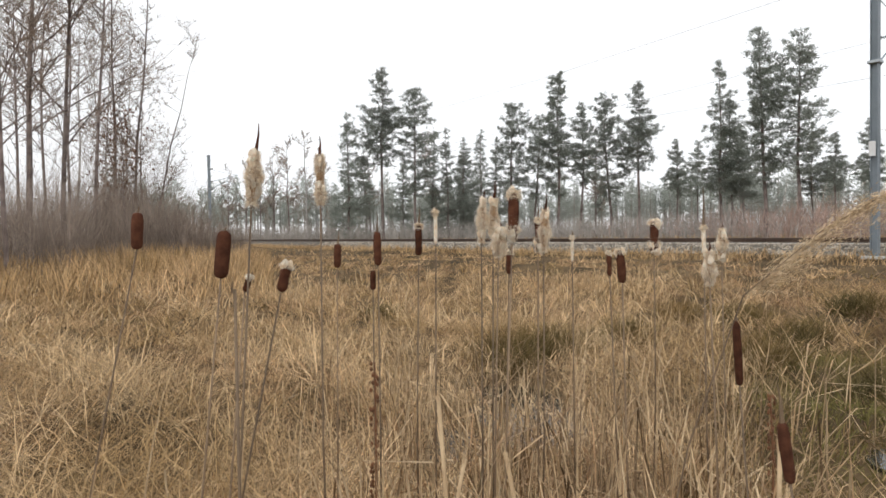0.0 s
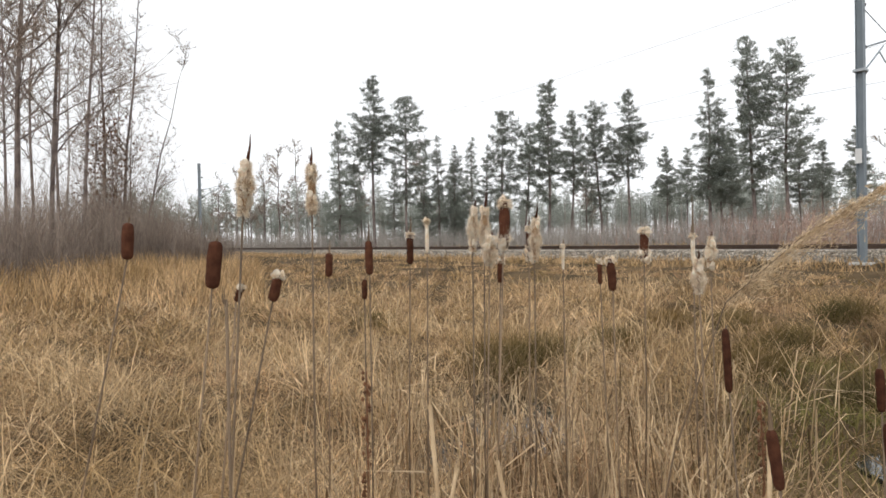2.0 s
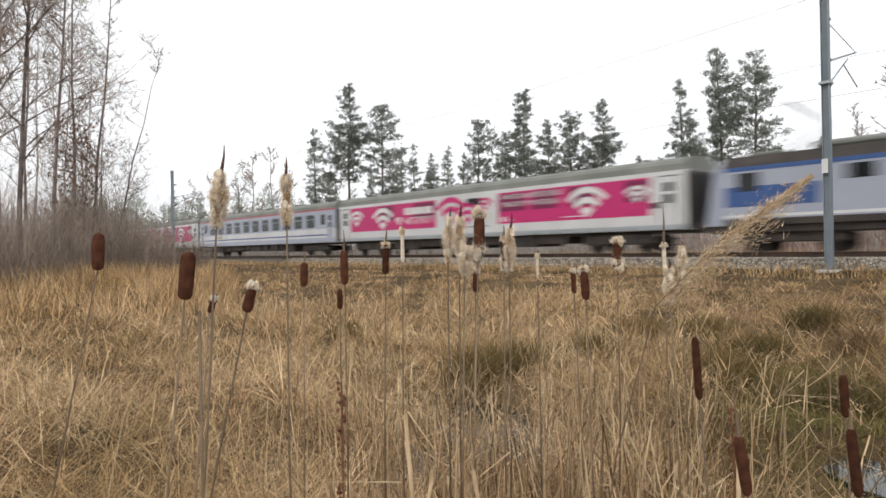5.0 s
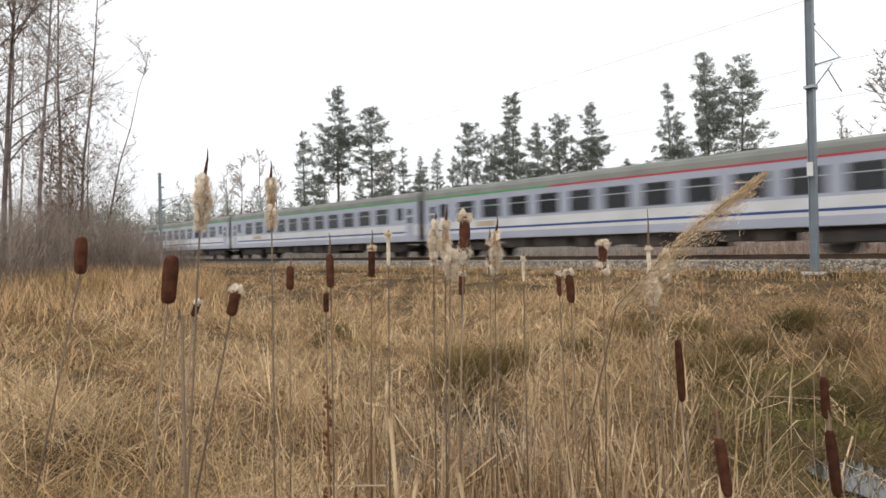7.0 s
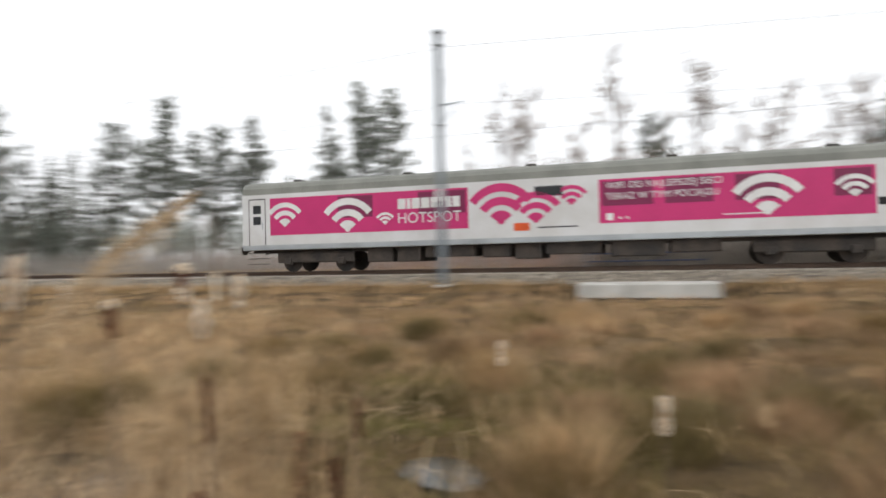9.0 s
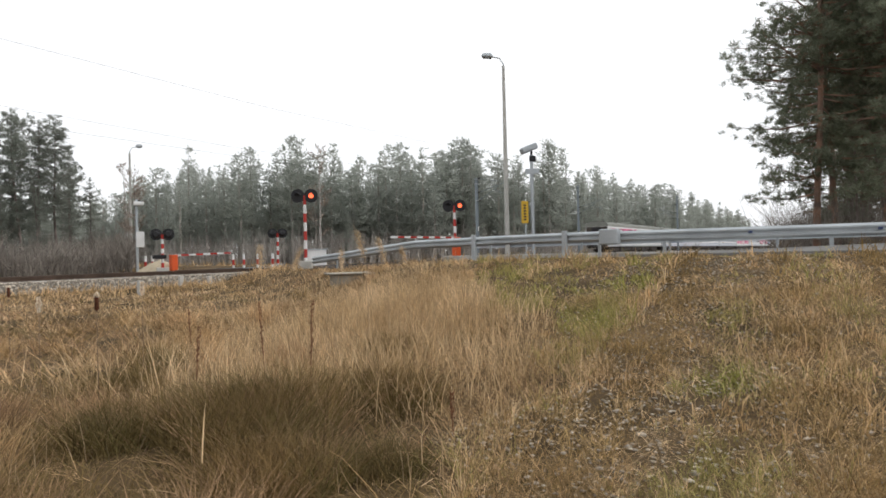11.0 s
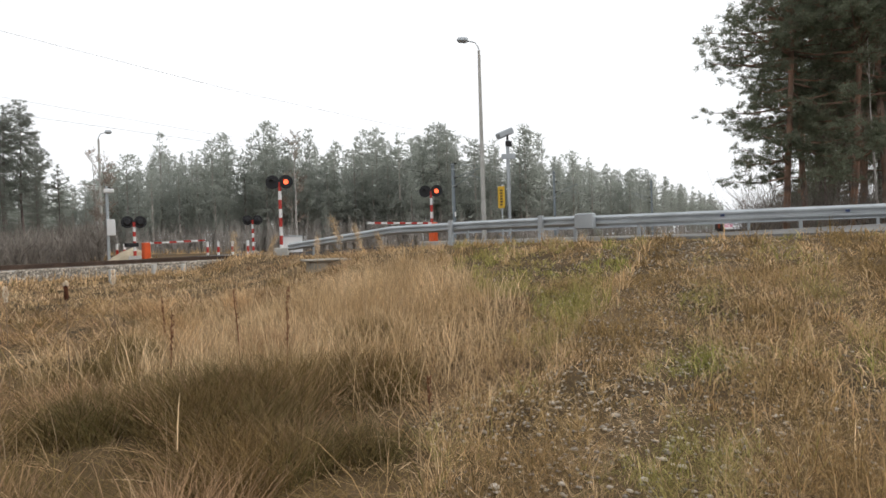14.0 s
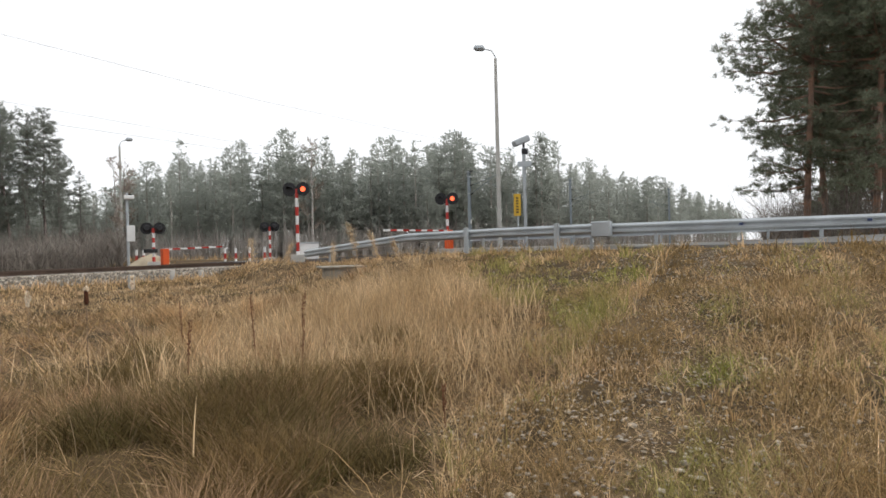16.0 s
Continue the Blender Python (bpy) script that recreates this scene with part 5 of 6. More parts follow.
    r = np.interp(-az, [-a for a in edge_az], edge_r) + rng.uniform(-9, 14, n)
    xy = np.stack([-np.sin(np.radians(az)) * r, np.cos(np.radians(az)) * r], -1)
    sticks("wood_edge_undergrowth", rng, xy, np.full(n, 4.5), 0.14, 0.05, "twigs_hazed", "leafless undergrowth under the far pines, greyed to look hazy", "undergrowth", 5)
    n = 3500
    az = rng.uniform(-156, -137, n)
    r = rng.uniform(34, 62, n)
    xy = np.stack([-np.sin(np.radians(az)) * r, np.cos(np.radians(az)) * r], -1)
    sticks("roadside_undergrowth", rng, xy, np.full(n, 4.0), 0.2, 0.02, "twigs_dark", "brown leafless brush under the roadside pines", "undergrowth", 6)


far_wood()


def shrub(az, r, h, spread, seed, leaves=False):
    x, y = polar(az, r)
    rng = np.random.default_rng(seed)
    t = thing("willow_shrub", pose(x, y, float(ground_z(x, y))), "leafless brown shrub of many thin upright stems" if not leaves else "shrub that keeps some withered brown leaves", "shrub", "leafless shrubs")
    n = 230
    a, q = rng.uniform(0, 6.28, n), spread * np.sqrt(rng.uniform(0, 1, n))
    xy = np.stack([np.cos(a) * q, np.sin(a) * q], -1)
    sticks("stem_mass", rng, xy, h * (1.2 - 0.6 * (q / spread) ** 2) * rng.uniform(0.55, 1.1, n), 0.2, 0.011, "twigs", "", "", 7, parent=t, base=-0.05)
    if leaves:
        c = np.column_stack([rng.normal(0, spread * 0.5, 420), rng.normal(0, spread * 0.5, 420), rng.uniform(h * 0.35, h * 1.05, 420)])
        V = tufts(rng, c, rng.normal(0, 1, c.shape), 0.12, 3, 0.4)
        tagged(part("withered_leaves", array_mesh("withered_leaves", V, [np.arange(len(V)).reshape(-1, 3)]), M["dead_leaf"], t), kind="stuff")


for k, (az, r, h, sp) in enumerate(((34.5, 24, 3.6, 2.6), (32, 27, 3.8, 2.8), (29.5, 30, 3.8, 2.8), (27.3, 32, 4.0, 2.9), (25, 34, 4.2, 3.0), (22.8, 36, 4.2, 3.0), (20.8, 39, 3.6, 2.9), (31, 35, 4.6, 3.0),
                                    (28.3, 38, 4.8, 3.0), (26.0, 40, 4.6, 3.1), (36.5, 23, 4.0, 2.7), (23.8, 43, 4.4, 3.1), (19.4, 42, 2.8, 2.4), (33.5, 33, 4.4, 3.0), (24.0, 31, 3.2, 2.4), (21.9, 33, 2.8, 2.2))):
    shrub(az, r, h, sp, 40 + k)
shrub(26.4, 35, 7.0, 1.4, 77, True)


# ---- grass, reeds, small plants ----

def view_of(x, y):
    """Metres ahead of and to the right of the camera's resting place."""
    return (x - 0.6) * 0.9325 - (y + 0.3) * 0.361, -(x - 0.6) * 0.361 - (y + 0.3) * 0.9325


def in_short(x, y):
    """Where the ground by the road bank is trodden: short turf and gravel."""
    d, lat = view_of(x, y)
    return (d > 0) & (lat > np.interp(d, [0, 3.2, 6, 8, 10, 13, 20, 26], [-0.9, -0.7, 0.5, 1.2, 1.1, 0.3, -0.4, -2.2]) + 0.35 * np.sin(d * 2.1))


def scatter(rng, n, r0, r1, a0=-156, a1=42, power=1.0):
    az = rng.uniform(a0, a1, n)
    r = np.sqrt(rng.uniform(r0 ** 2, r1 ** 2, n)) if power == 1 else r0 + (r1 - r0) * rng.uniform(0, 1, n) ** power
    return -np.sin(np.radians(az)) * r + 0.2, np.cos(np.radians(az)) * r - 0.1, r


def open_ground(x, y, q_max=22.3):
    q = x * NN[0] + y * NN[1]
    m = (x - ROAD_P[0]) * ROAD_W[0] + (y - ROAD_P[1]) * ROAD_W[1]
    ok = (q < q_max) & (m < -0.95)
    for px, py, rx, ry in PUDDLES:
        ok &= ((x - px) / rx) ** 2 + ((y - py) / ry) ** 2 > 1
    return ok


def ribbons(rng, x, y, length, width, lean, curl, z_off=-0.02, a=None, segs=3):
    """Bent blades: quads and a tip each. lean: slope at the foot; curl: how far the tip falls over."""
    n = len(x)
    if a is None:
        a = rng.uniform(0, 2 * np.pi, n)
    dirs = np.stack([np.cos(a), np.sin(a)], -1)
    face_a = rng.uniform(0, 2 * np.pi, n)
    side = np.stack([np.cos(face_a), np.sin(face_a), np.zeros(n)], -1)
    p = np.stack([x, y, ground_z(x, y) + z_off], -1)
    ang = lean.copy()
    pts = [p]
    for k in range(segs):
        p = p + np.stack([dirs[:, 0] * np.sin(ang), dirs[:, 1] * np.sin(ang), np.cos(ang)], -1) * (length / segs)[:, None]
        pts.append(p)
        ang = ang + curl * 3 / segs
    w = width[:, None] * side
    taper = (1, 0.9, 0.6) if segs == 3 else (1, 0.75)
    rows = [v for k in range(segs) for v in (pts[k] - w * taper[k], pts[k] + w * taper[k])] + [pts[segs]]
    V = np.stack(rows, 1).reshape(-1, 3)
    b = (np.arange(n) * (2 * segs + 1))[:, None]
    Q = np.concatenate([b + np.array((2 * k, 2 * k + 1, 2 * k + 3, 2 * k + 2)) for k in range(segs - 1)])
    T = b + np.array((2 * segs - 2, 2 * segs - 1, 2 * segs))
    return V, [Q, T]


def blades(name, mat, label, rng, x, y, length, width, lean, curl, cat="grass", a=None, segs=3):
    V, F = ribbons(rng, x, y, length, width, lean, curl, a=a, segs=segs)
    tagged(part(name, array_mesh(name, V, F), M[mat]), label, cat, kind="stuff")


def folded(name, mat, label, rng, x, y, rise, fall, width, lean, cat="reeds"):
    """Dead leaves that snapped: a straight foot, a sharp fold and a hanging or level end."""
    n = len(x)
    a1, a2 = rng.uniform(0, 6.28, n), rng.uniform(0, 6.28, n)
    drop = rng.uniform(1.0, 2.6, n)
    p0 = np.stack([x, y, ground_z(x, y) - 0.02], -1)
    p1 = p0 + np.stack([np.cos(a1) * np.sin(lean), np.sin(a1) * np.sin(lean), np.cos(lean)], -1) * rise[:, None]
    p2 = p1 + np.stack([np.cos(a2) * np.sin(drop), np.sin(a2) * np.sin(drop), np.cos(drop)], -1) * fall[:, None]
    p2[:, 2] = np.maximum(p2[:, 2], p0[:, 2] + 0.03)
    f = rng.uniform(0, 6.28, n)
    w = np.stack([np.cos(f), np.sin(f), rng.normal(0, 0.35, n)], -1) * width[:, None]
    V = np.stack([p0 - w, p0 + w, p1 - w * 0.9, p1 + w * 0.9, p2 - w * 0.25, p2 + w * 0.25], 1).reshape(-1, 3)
    b = (np.arange(n) * 6)[:, None]
    Q = np.concatenate([b + np.array((0, 1, 3, 2)), b + np.array((2, 3, 5, 4))])
    tagged(part(name, array_mesh(name, V, [Q]), M[mat]), label, cat, kind="stuff")


def patchy(x, y, f=0.45, seed=0.0):
    return 0.5 + 0.25 * np.sin(x * f * 2.1 + seed) * np.cos(y * f * 1.7 + seed * 2) + 0.25 * np.sin((x + y) * f * 3.3 + seed * 3)


def meadow():
    rng = np.random.default_rng(21)
    for n, r0, r1, w0, segs in ((44000, 0.9, 4, 0.0024, 3), (88000, 4, 9, 0.0033, 3), (100000, 9, 17, 0.0065, 2), (95000, 17, 36, 0.013, 2)):
        per = 24
        cx, cy, cr = scatter(rng, n // per, r0, r1)
        k = len(cx)
        size = rng.uniform(0.05, 0.16, k) * (1 + cr / 18)
        tall_c = rng.uniform(0.4, 1.35, k) * (0.7 + 0.6 * patchy(cx, cy, 0.9, 6.0))
        flow_c = 2.5 * patchy(cx, cy, 0.35, 1.0) + rng.normal(0, 0.5, k)
        red_c = rng.uniform(size=k)
        i = np.repeat(np.arange(k), per)
        oa, oq = rng.uniform(0, 6.28, len(i)), np.sqrt(rng.uniform(0, 1, len(i)))
        x, y = cx[i] + np.cos(oa) * oq * size[i], cy[i] + np.sin(oa) * oq * size[i]
        keep = open_ground(x, y) & ~in_short(x, y) & ((patchy(cx, cy, 1.3, 2.0) + rng.normal(0, 0.12, k))[i] > np.where(cr > 9, 0.05, 0.24)[i])
        i, x, y, oa, oq = i[keep], x[keep], y[keep], oa[keep], oq[keep]
        az = np.degrees(np.arctan2(-x, y))
        q = x * NN[0] + y * NN[1]
        L = rng.uniform(0.3, 0.68, len(x)) * tall_c[i] * (0.75 + 0.4 * patchy(x, y)) * (1 - 0.4 * smooth(13, 20, q))
        wet = (az < -26) & (az > -56) & (np.hypot(x, y) < 8.5)
        L *= np.where(wet, np.where(patchy(x, y, 1.1, 7.0) > 0.55, 0.6, 0.22), 1.0) * np.where(np.hypot(x, y) < 1.8, 0.75, 1.0)
        L *= np.where(((x - 0.7) / 0.5) ** 2 + ((y - 4.6) / 1.0) ** 2 < 1, 0.4, 1.0)   # low growth before the open water
        lean = 0.25 + 0.6 * oq + np.abs(rng.normal(0.15, 0.35, len(x)))
        curl = rng.uniform(0.05, 0.8, len(x)) + np.where((az > -4) & (np.hypot(x, y) < 9), 0.22, 0.0)   # the field's open part lies flatter
        a = np.where(rng.uniform(size=len(x)) < 0.55, oa, flow_c[i]) + rng.normal(0, 0.4, len(x))
        red = red_c[i] < np.interp(az, [-110, -95, -60, -40, -15, 40], [0.3, 0.45, 0.7, 0.65, 0.35, 0.2])
        w = w0 * rng.uniform(0.5, 1.2, len(x)) * np.clip(np.hypot(x - 0.3, y) / 3.0, 0.45, 1)  # finer close by
        vd, vl = view_of(x, y)
        sedge = (((vd > 0.8) & (vd < 6.8) & (vl > -5.5) & (vl < -0.2)) & (rng.uniform(size=k)[i] < 0.82)) | (wet & (rng.uniform(size=k)[i] < 0.5)) | (rng.uniform(size=k)[i] < np.interp(-az, [15, 30, 55, 95, 110], [0.06, 0.15, 0.28, 0.25, 0.1]))
        blades("sedge_grass", "sedge", "dark olive-brown sedge among the dry grass", rng, x[sedge], y[sedge], L[sedge] * 0.85, w[sedge], lean[sedge], curl[sedge], a=a[sedge], segs=segs)
        red = red & ~sedge
        for sel, nm, mt, lb in ((~red & ~sedge, "dry_grass", "straw", "matted straw-coloured dry grass of the wet field"), (red, "brown_grass", "straw_red", "brown dry grass of the wet field")):
            blades(nm, mt, lb, rng, x[sel], y[sel], L[sel], w[sel], lean[sel], curl[sel], a=a[sel], segs=segs)
    # flattened, tangled straw that lies on the tufts
    for n, r0, r1, w0 in ((26000, 0.9, 4, 0.0026), (38000, 4, 9, 0.0036), (20000, 9, 18, 0.0075)):
        x, y, r = scatter(rng, n, r0, r1)
        keep = open_ground(x, y) & ~in_short(x, y) & (patchy(x, y, 0.9, 4.0) + rng.normal(0, 0.12, n) > 0.5) & (rng.uniform(size=n) < np.interp(np.degrees(np.arctan2(-x, y)), [-62, -54, -50, -28, -24], [0.04, 0.06, 0.12, 0.12, 1.0]))
        x, y = x[keep], y[keep]
        n = len(x)
        V, F = ribbons(rng, x, y, rng.uniform(0.22, 0.6, n), w0 * rng.uniform(0.6, 1.4, n), rng.normal(0.95, 0.35, n), rng.normal(0.3, 0.45, n), rng.uniform(0.03, 0.26, n))
        tagged(part("matted_straw", array_mesh("matted_straw", V, F), M["straw_pale"]), "pale flattened straw tangled over the grass", "grass", kind="stuff")
    # low mossy growth in the wet hollow
    x, y, r = scatter(rng, 16000, 1.8, 9, -54, -22)
    keep = open_ground(x, y)
    x, y = x[keep], y[keep]
    n = len(x)
    gr = patchy(x, y, 0.9, 3.0) + rng.normal(0, 0.15, n) > 0.5
    for sel, nm, mt, lb in ((gr, "moss", "moss", "low yellow-green moss in the wet hollow"), (~gr, "low_sedge", "sedge", "low brown sedge in the wet hollow")):
        k = sel.sum()
        blades(nm, mt, lb, rng, x[sel], y[sel], rng.uniform(0.06, 0.24, k), rng.uniform(0.003, 0.007, k), np.abs(rng.normal(0.6, 0.4, k)), rng.uniform(0.1, 0.6, k))
    # tall grass before the left thicket
    x, y, r = scatter(rng, 9000, 15, 34, 15, 42)
    n = len(x)
    blades("thicket_grass", "straw", "tall dry grass in front of the thicket", rng, x, y, rng.uniform(0.5, 1.0, n), rng.uniform(0.008, 0.014, n), np.abs(rng.normal(0.25, 0.25, n)), rng.uniform(0.05, 0.4, n))
    # rough grass of the low bank before the crossing
    x, y, r = scatter(rng, 26000, 15, 34, -112, -66)
    keep = open_ground(x, y, 22.6)
    x, y = x[keep], y[keep]
    n = len(x)
    blades("bank_grass", "straw_pale", "rough brown grass on the low bank by the crossing", rng, x, y, rng.uniform(0.08, 0.26, n), rng.uniform(0.006, 0.012, n), np.abs(rng.normal(0.5, 0.35, n)), rng.uniform(0.05, 0.6, n), segs=2)
    # tall pale bent grass before the road bank
    x, y, r = scatter(rng, 110000, 3.5, 22, -125, -72)
    d, lat = view_of(x, y)
    keep = open_ground(x, y) & ~in_short(x, y) & (d > 5.6) & (rng.uniform(size=len(x)) < np.exp(-((d - 10.5) / 4.2) ** 2 - ((lat + 1.3) / 2.1) ** 2))
    x, y = x[keep], y[keep]
    n = len(x)
    blades("tall_grass", "straw_pale", "tall pale bunches of dry grass before the road bank", rng, x, y, rng.uniform(0.35, 0.8, n), rng.uniform(0.002, 0.0045, n), np.abs(rng.normal(0.25, 0.22, n)), rng.uniform(0.02, 0.4, n))
    # short turf on the trodden bank
    for n, r0, r1, w0 in ((100000, 1.2, 5, 0.0022), (170000, 5, 12, 0.004), (120000, 12, 27, 0.0095)):
        per = 22
        cx, cy, cr = scatter(rng, n // per, r0, r1, -156, -95)
        k = len(cx)
        d, lat = view_of(cx, cy)
        g_c = patchy(cx, cy, 0.8, 2.0) + rng.normal(0, 0.16, k) - 0.03 + 0.85 * np.exp(-((d - 12.5) / 3.2) ** 2 - ((lat - 1.2) / 1.5) ** 2)
        size = rng.uniform(0.04, 0.13, k) * (1 + cr / 12)
        tall_c = rng.choice((0.3, 0.5, 0.8, 1.2, 2.1), k, p=(0.25, 0.25, 0.25, 0.17, 0.08)) * (0.5 + patchy(cx, cy, 0.6, 5))
        i = np.repeat(np.arange(k), per)
        oa, oq = rng.uniform(0, 6.28, len(i)), np.sqrt(rng.uniform(0, 1, len(i)))
        x, y = cx[i] + np.cos(oa) * oq * size[i], cy[i] + np.sin(oa) * oq * size[i]
        keep = open_ground(x, y) & in_short(x, y) & ((patchy(cx, cy, 1.7, 8.0) + rng.normal(0, 0.1, k))[i] > 0.22)
        i, x, y = i[keep], x[keep], y[keep]
        g = g_c[i] + rng.normal(0, 0.09, len(x))
        L = rng.uniform(0.06, 0.19, len(x)) * tall_c[i] * (1 + cr[i] / 40)
        for sel, nm, mt, lb in ((g > 0.74, "green_turf", "turf", "short green turf and moss on the road bank"), ((g > 0.34) & (g <= 0.56), "short_dry_grass", "straw", "short bleached grass on the trodden bank"), ((g > 0.56) & (g <= 0.74), "bleached_grass", "straw_pale", "pale flattened grass on the trodden bank"),
                                (g <= 0.34, "short_brown_grass", "turf_brown", "short brown grass on the trodden bank")):
            k = sel.sum()
            blades(nm, mt, lb, rng, x[sel], y[sel], L[sel], w0 * rng.uniform(0.5, 1.5, k), np.abs(rng.normal(0.75, 0.5, k)), rng.uniform(0.1, 0.7, k), segs=2)
    # flattened strands on the trodden bank
    for n, r0, r1, w0 in ((7000, 1.4, 6, 0.0013), (9000, 6, 13, 0.0026)):
        x, y, r = scatter(rng, n, r0, r1, -156, -95)
        keep = open_ground(x, y) & in_short(x, y) & (patchy(x, y, 1.1, 3.0) + rng.normal(0, 0.12, n) > 0.42)
        x, y = x[keep], y[keep]
        n = len(x)
        V, F = ribbons(rng, x, y, rng.uniform(0.12, 0.4, n), w0 * rng.uniform(0.7, 1.4, n), rng.normal(1.3, 0.2, n), rng.normal(0.1, 0.2, n), rng.uniform(0.02, 0.1, n), segs=2)
        tagged(part("flat_straw", array_mesh("flat_straw", V, F), M["straw_pale"]), "pale straw trodden flat on the bank", "grass", kind="stuff")
    # grass on the far side of the track and by the crossing
    x, y, r = scatter(rng, 30000, 28, 75)
    q = x * NN[0] + y * NN[1]
    m = (x - ROAD_P[0]) * ROAD_W[0] + (y - ROAD_P[1]) * ROAD_W[1]
    keep = (((q > 29.6) & (np.abs(m - 4.3) > 4.6)) | ((q < 22) & (m < -0.6)))
    x, y = x[keep], y[keep]
    n = len(x)
    blades("far_grass", "straw", "brown dry grass beyond the track", rng, x, y, rng.uniform(0.3, 0.7, n) * np.where(x * NN[0] + y * NN[1] < 22, 0.3, np.where(x * NN[0] + y * NN[1] < 38, 0.4, 1.0)), rng.uniform(0.02, 0.035, n), np.abs(rng.normal(0.3, 0.3, n)), rng.uniform(0.05, 0.5, n))
    # grass along the foot of the ballast
    s = rng.uniform(-60, 22, 9000)
    q = rng.uniform(20.8, 22.9, 9000)
    x, y = NN[0] * q + TRAV[0] * s, NN[1] * q + TRAV[1] * s
    keep = ~((s > -2.4) & (s < 2.9) & (q > 20.0))
    x, y = x[keep], y[keep]
    n = len(x)
    blades("trackside_grass", "straw", "dry grass at the foot of the ballast", rng, x, y, rng.uniform(0.15, 0.45, n), rng.uniform(0.008, 0.016, n), np.abs(rng.normal(0.35, 0.35, n)), rng.uniform(0.05, 0.5, n))


meadow()


def tussock(x, y, spread, h, n, seed, mat="sedge", label="greenish-brown sedge tussock with fine arching blades"):
    rng = np.random.default_rng(seed)
    a, q = rng.uniform(0, 6.28, n), spread * np.sqrt(rng.uniform(0, 1, n)) * 0.6
    px, py = x + np.cos(a) * q, y + np.sin(a) * q
    r = math.hypot(x, y)
    lean = 0.15 + 0.6 * q / spread + np.abs(rng.normal(0, 0.15, n))
    V, F = ribbons(rng, px, py, rng.uniform(0.6, 1.1, n) * h, np.full(n, 0.0011 + 0.0003 * r), lean, rng.uniform(0.05, 0.35, n))
    tagged(part("sedge_tussock", array_mesh("sedge_tussock", V, F), M[mat]), label, "tussock", "sedge tussocks")


for k, (d, lat, sp, h, n) in enumerate(((5.2, -1.75, 1.15, 0.62, 2600), (4.2, -1.3, 0.8, 0.5, 1500), (6.3, -0.75, 0.8, 0.55, 1300), (5.0, -2.9, 0.8, 0.5, 1200), (8.5, -1.0, 0.8, 0.55, 900), (4.4, -0.6, 0.5, 0.35, 700))):
    x, y = ahead(d, lat)
    tussock(x, y, sp, h, int(n * 1.3), 60 + k)
    tussock(x + 0.12, y - 0.1, sp * 1.05, h * 1.05, int(n * 0.35), 260 + k, "straw_red", "brown grass clump grown through the sedge")
    tussock(x - 0.15, y - 0.2, sp * 0.6, h * 0.7, int(n * 0.3), 280 + k, "moss", "low green sedge clump at the foot of the brown blades")
for k, (az, r, sp, h) in enumerate(((-27, 7.5, 0.6, 0.62), (-30, 9.5, 0.7, 0.6), (-6.5, 7.0, 0.7, 0.72), (-11, 7.6, 0.7, 0.68), (-17, 8.4, 0.6, 0.6), (-26, 11, 0.7, 0.55), (-34, 12, 0.7, 0.6), (-21, 11, 0.6, 0.5),
                                    (-45, 6, 0.7, 0.5), (-55, 9, 0.8, 0.6), (-66, 7, 0.7, 0.55), (5, 11, 0.6, 0.5), (-36, 6.5, 0.6, 0.5), (-75, 8, 0.8, 0.6))):
    x, y = polar(az, r)
    tussock(x, y, sp, h * 0.85, 750, 80 + k)


rng_c = random.Random(17)
for k in range(46):
    x, y = polar(rng_c.uniform(-100, -34), rng_c.uniform(3.6, 15))
    if bool(open_ground(np.array([x]), np.array([y]))[0]) and not bool(in_short(np.array([x]), np.array([y]))[0]):
        tussock(x, y, rng_c.uniform(0.35, 0.75), rng_c.uniform(0.42, 0.72), 620, 120 + k, rng_c.choice(("straw_red", "straw", "straw_red", "sedge")), "coarse brown grass clump with arching dead blades")


def gravel():
    rng = np.random.default_rng(31)
    n = 6000
    d = rng.uniform(2.5, 15, n)
    lat = rng.normal(np.interp(d, [2.5, 6, 9, 15], [0.9, 1.3, 2.2, 6.5]), np.interp(d, [2.5, 15], [0.8, 2.4]), n)
    x, y = 0.6 + 0.9325 * d - 0.361 * lat, -0.3 - 0.361 * d - 0.9325 * lat
    keep = in_short(x, y)
    x, y = x[keep], y[keep]
    n = len(x)
    octa = np.array([(1, 0, 0), (-1, 0, 0), (0, 1, 0), (0, -1, 0), (0, 0, 1), (0, 0, -1)], float)
    of = np.array([(0, 2, 4), (2, 1, 4), (1, 3, 4), (3, 0, 4), (2, 0, 5), (1, 2, 5), (3, 1, 5), (0, 3, 5)])
    size = (rng.uniform(0.006, 0.024, (n, 1, 1)) * (1 + 0.6 * (rng.uniform(size=(n, 1, 1)) > 0.9))) * rng.uniform(0.6, 1.5, (n, 6, 3)) * (1.2, 1, 0.45)
    V = octa[None] * size + np.stack([x, y, ground_z(x, y) + 0.018], -1)[:, None]
    F = of[None] + (np.arange(n) * 6)[:, None, None]
    tagged(part("gravel", array_mesh("gravel", V.reshape(-1, 3), [F.reshape(-1, 3)]), M["stone"]), "scattered pale gravel on the trodden bank", "gravel", kind="stuff")


gravel()


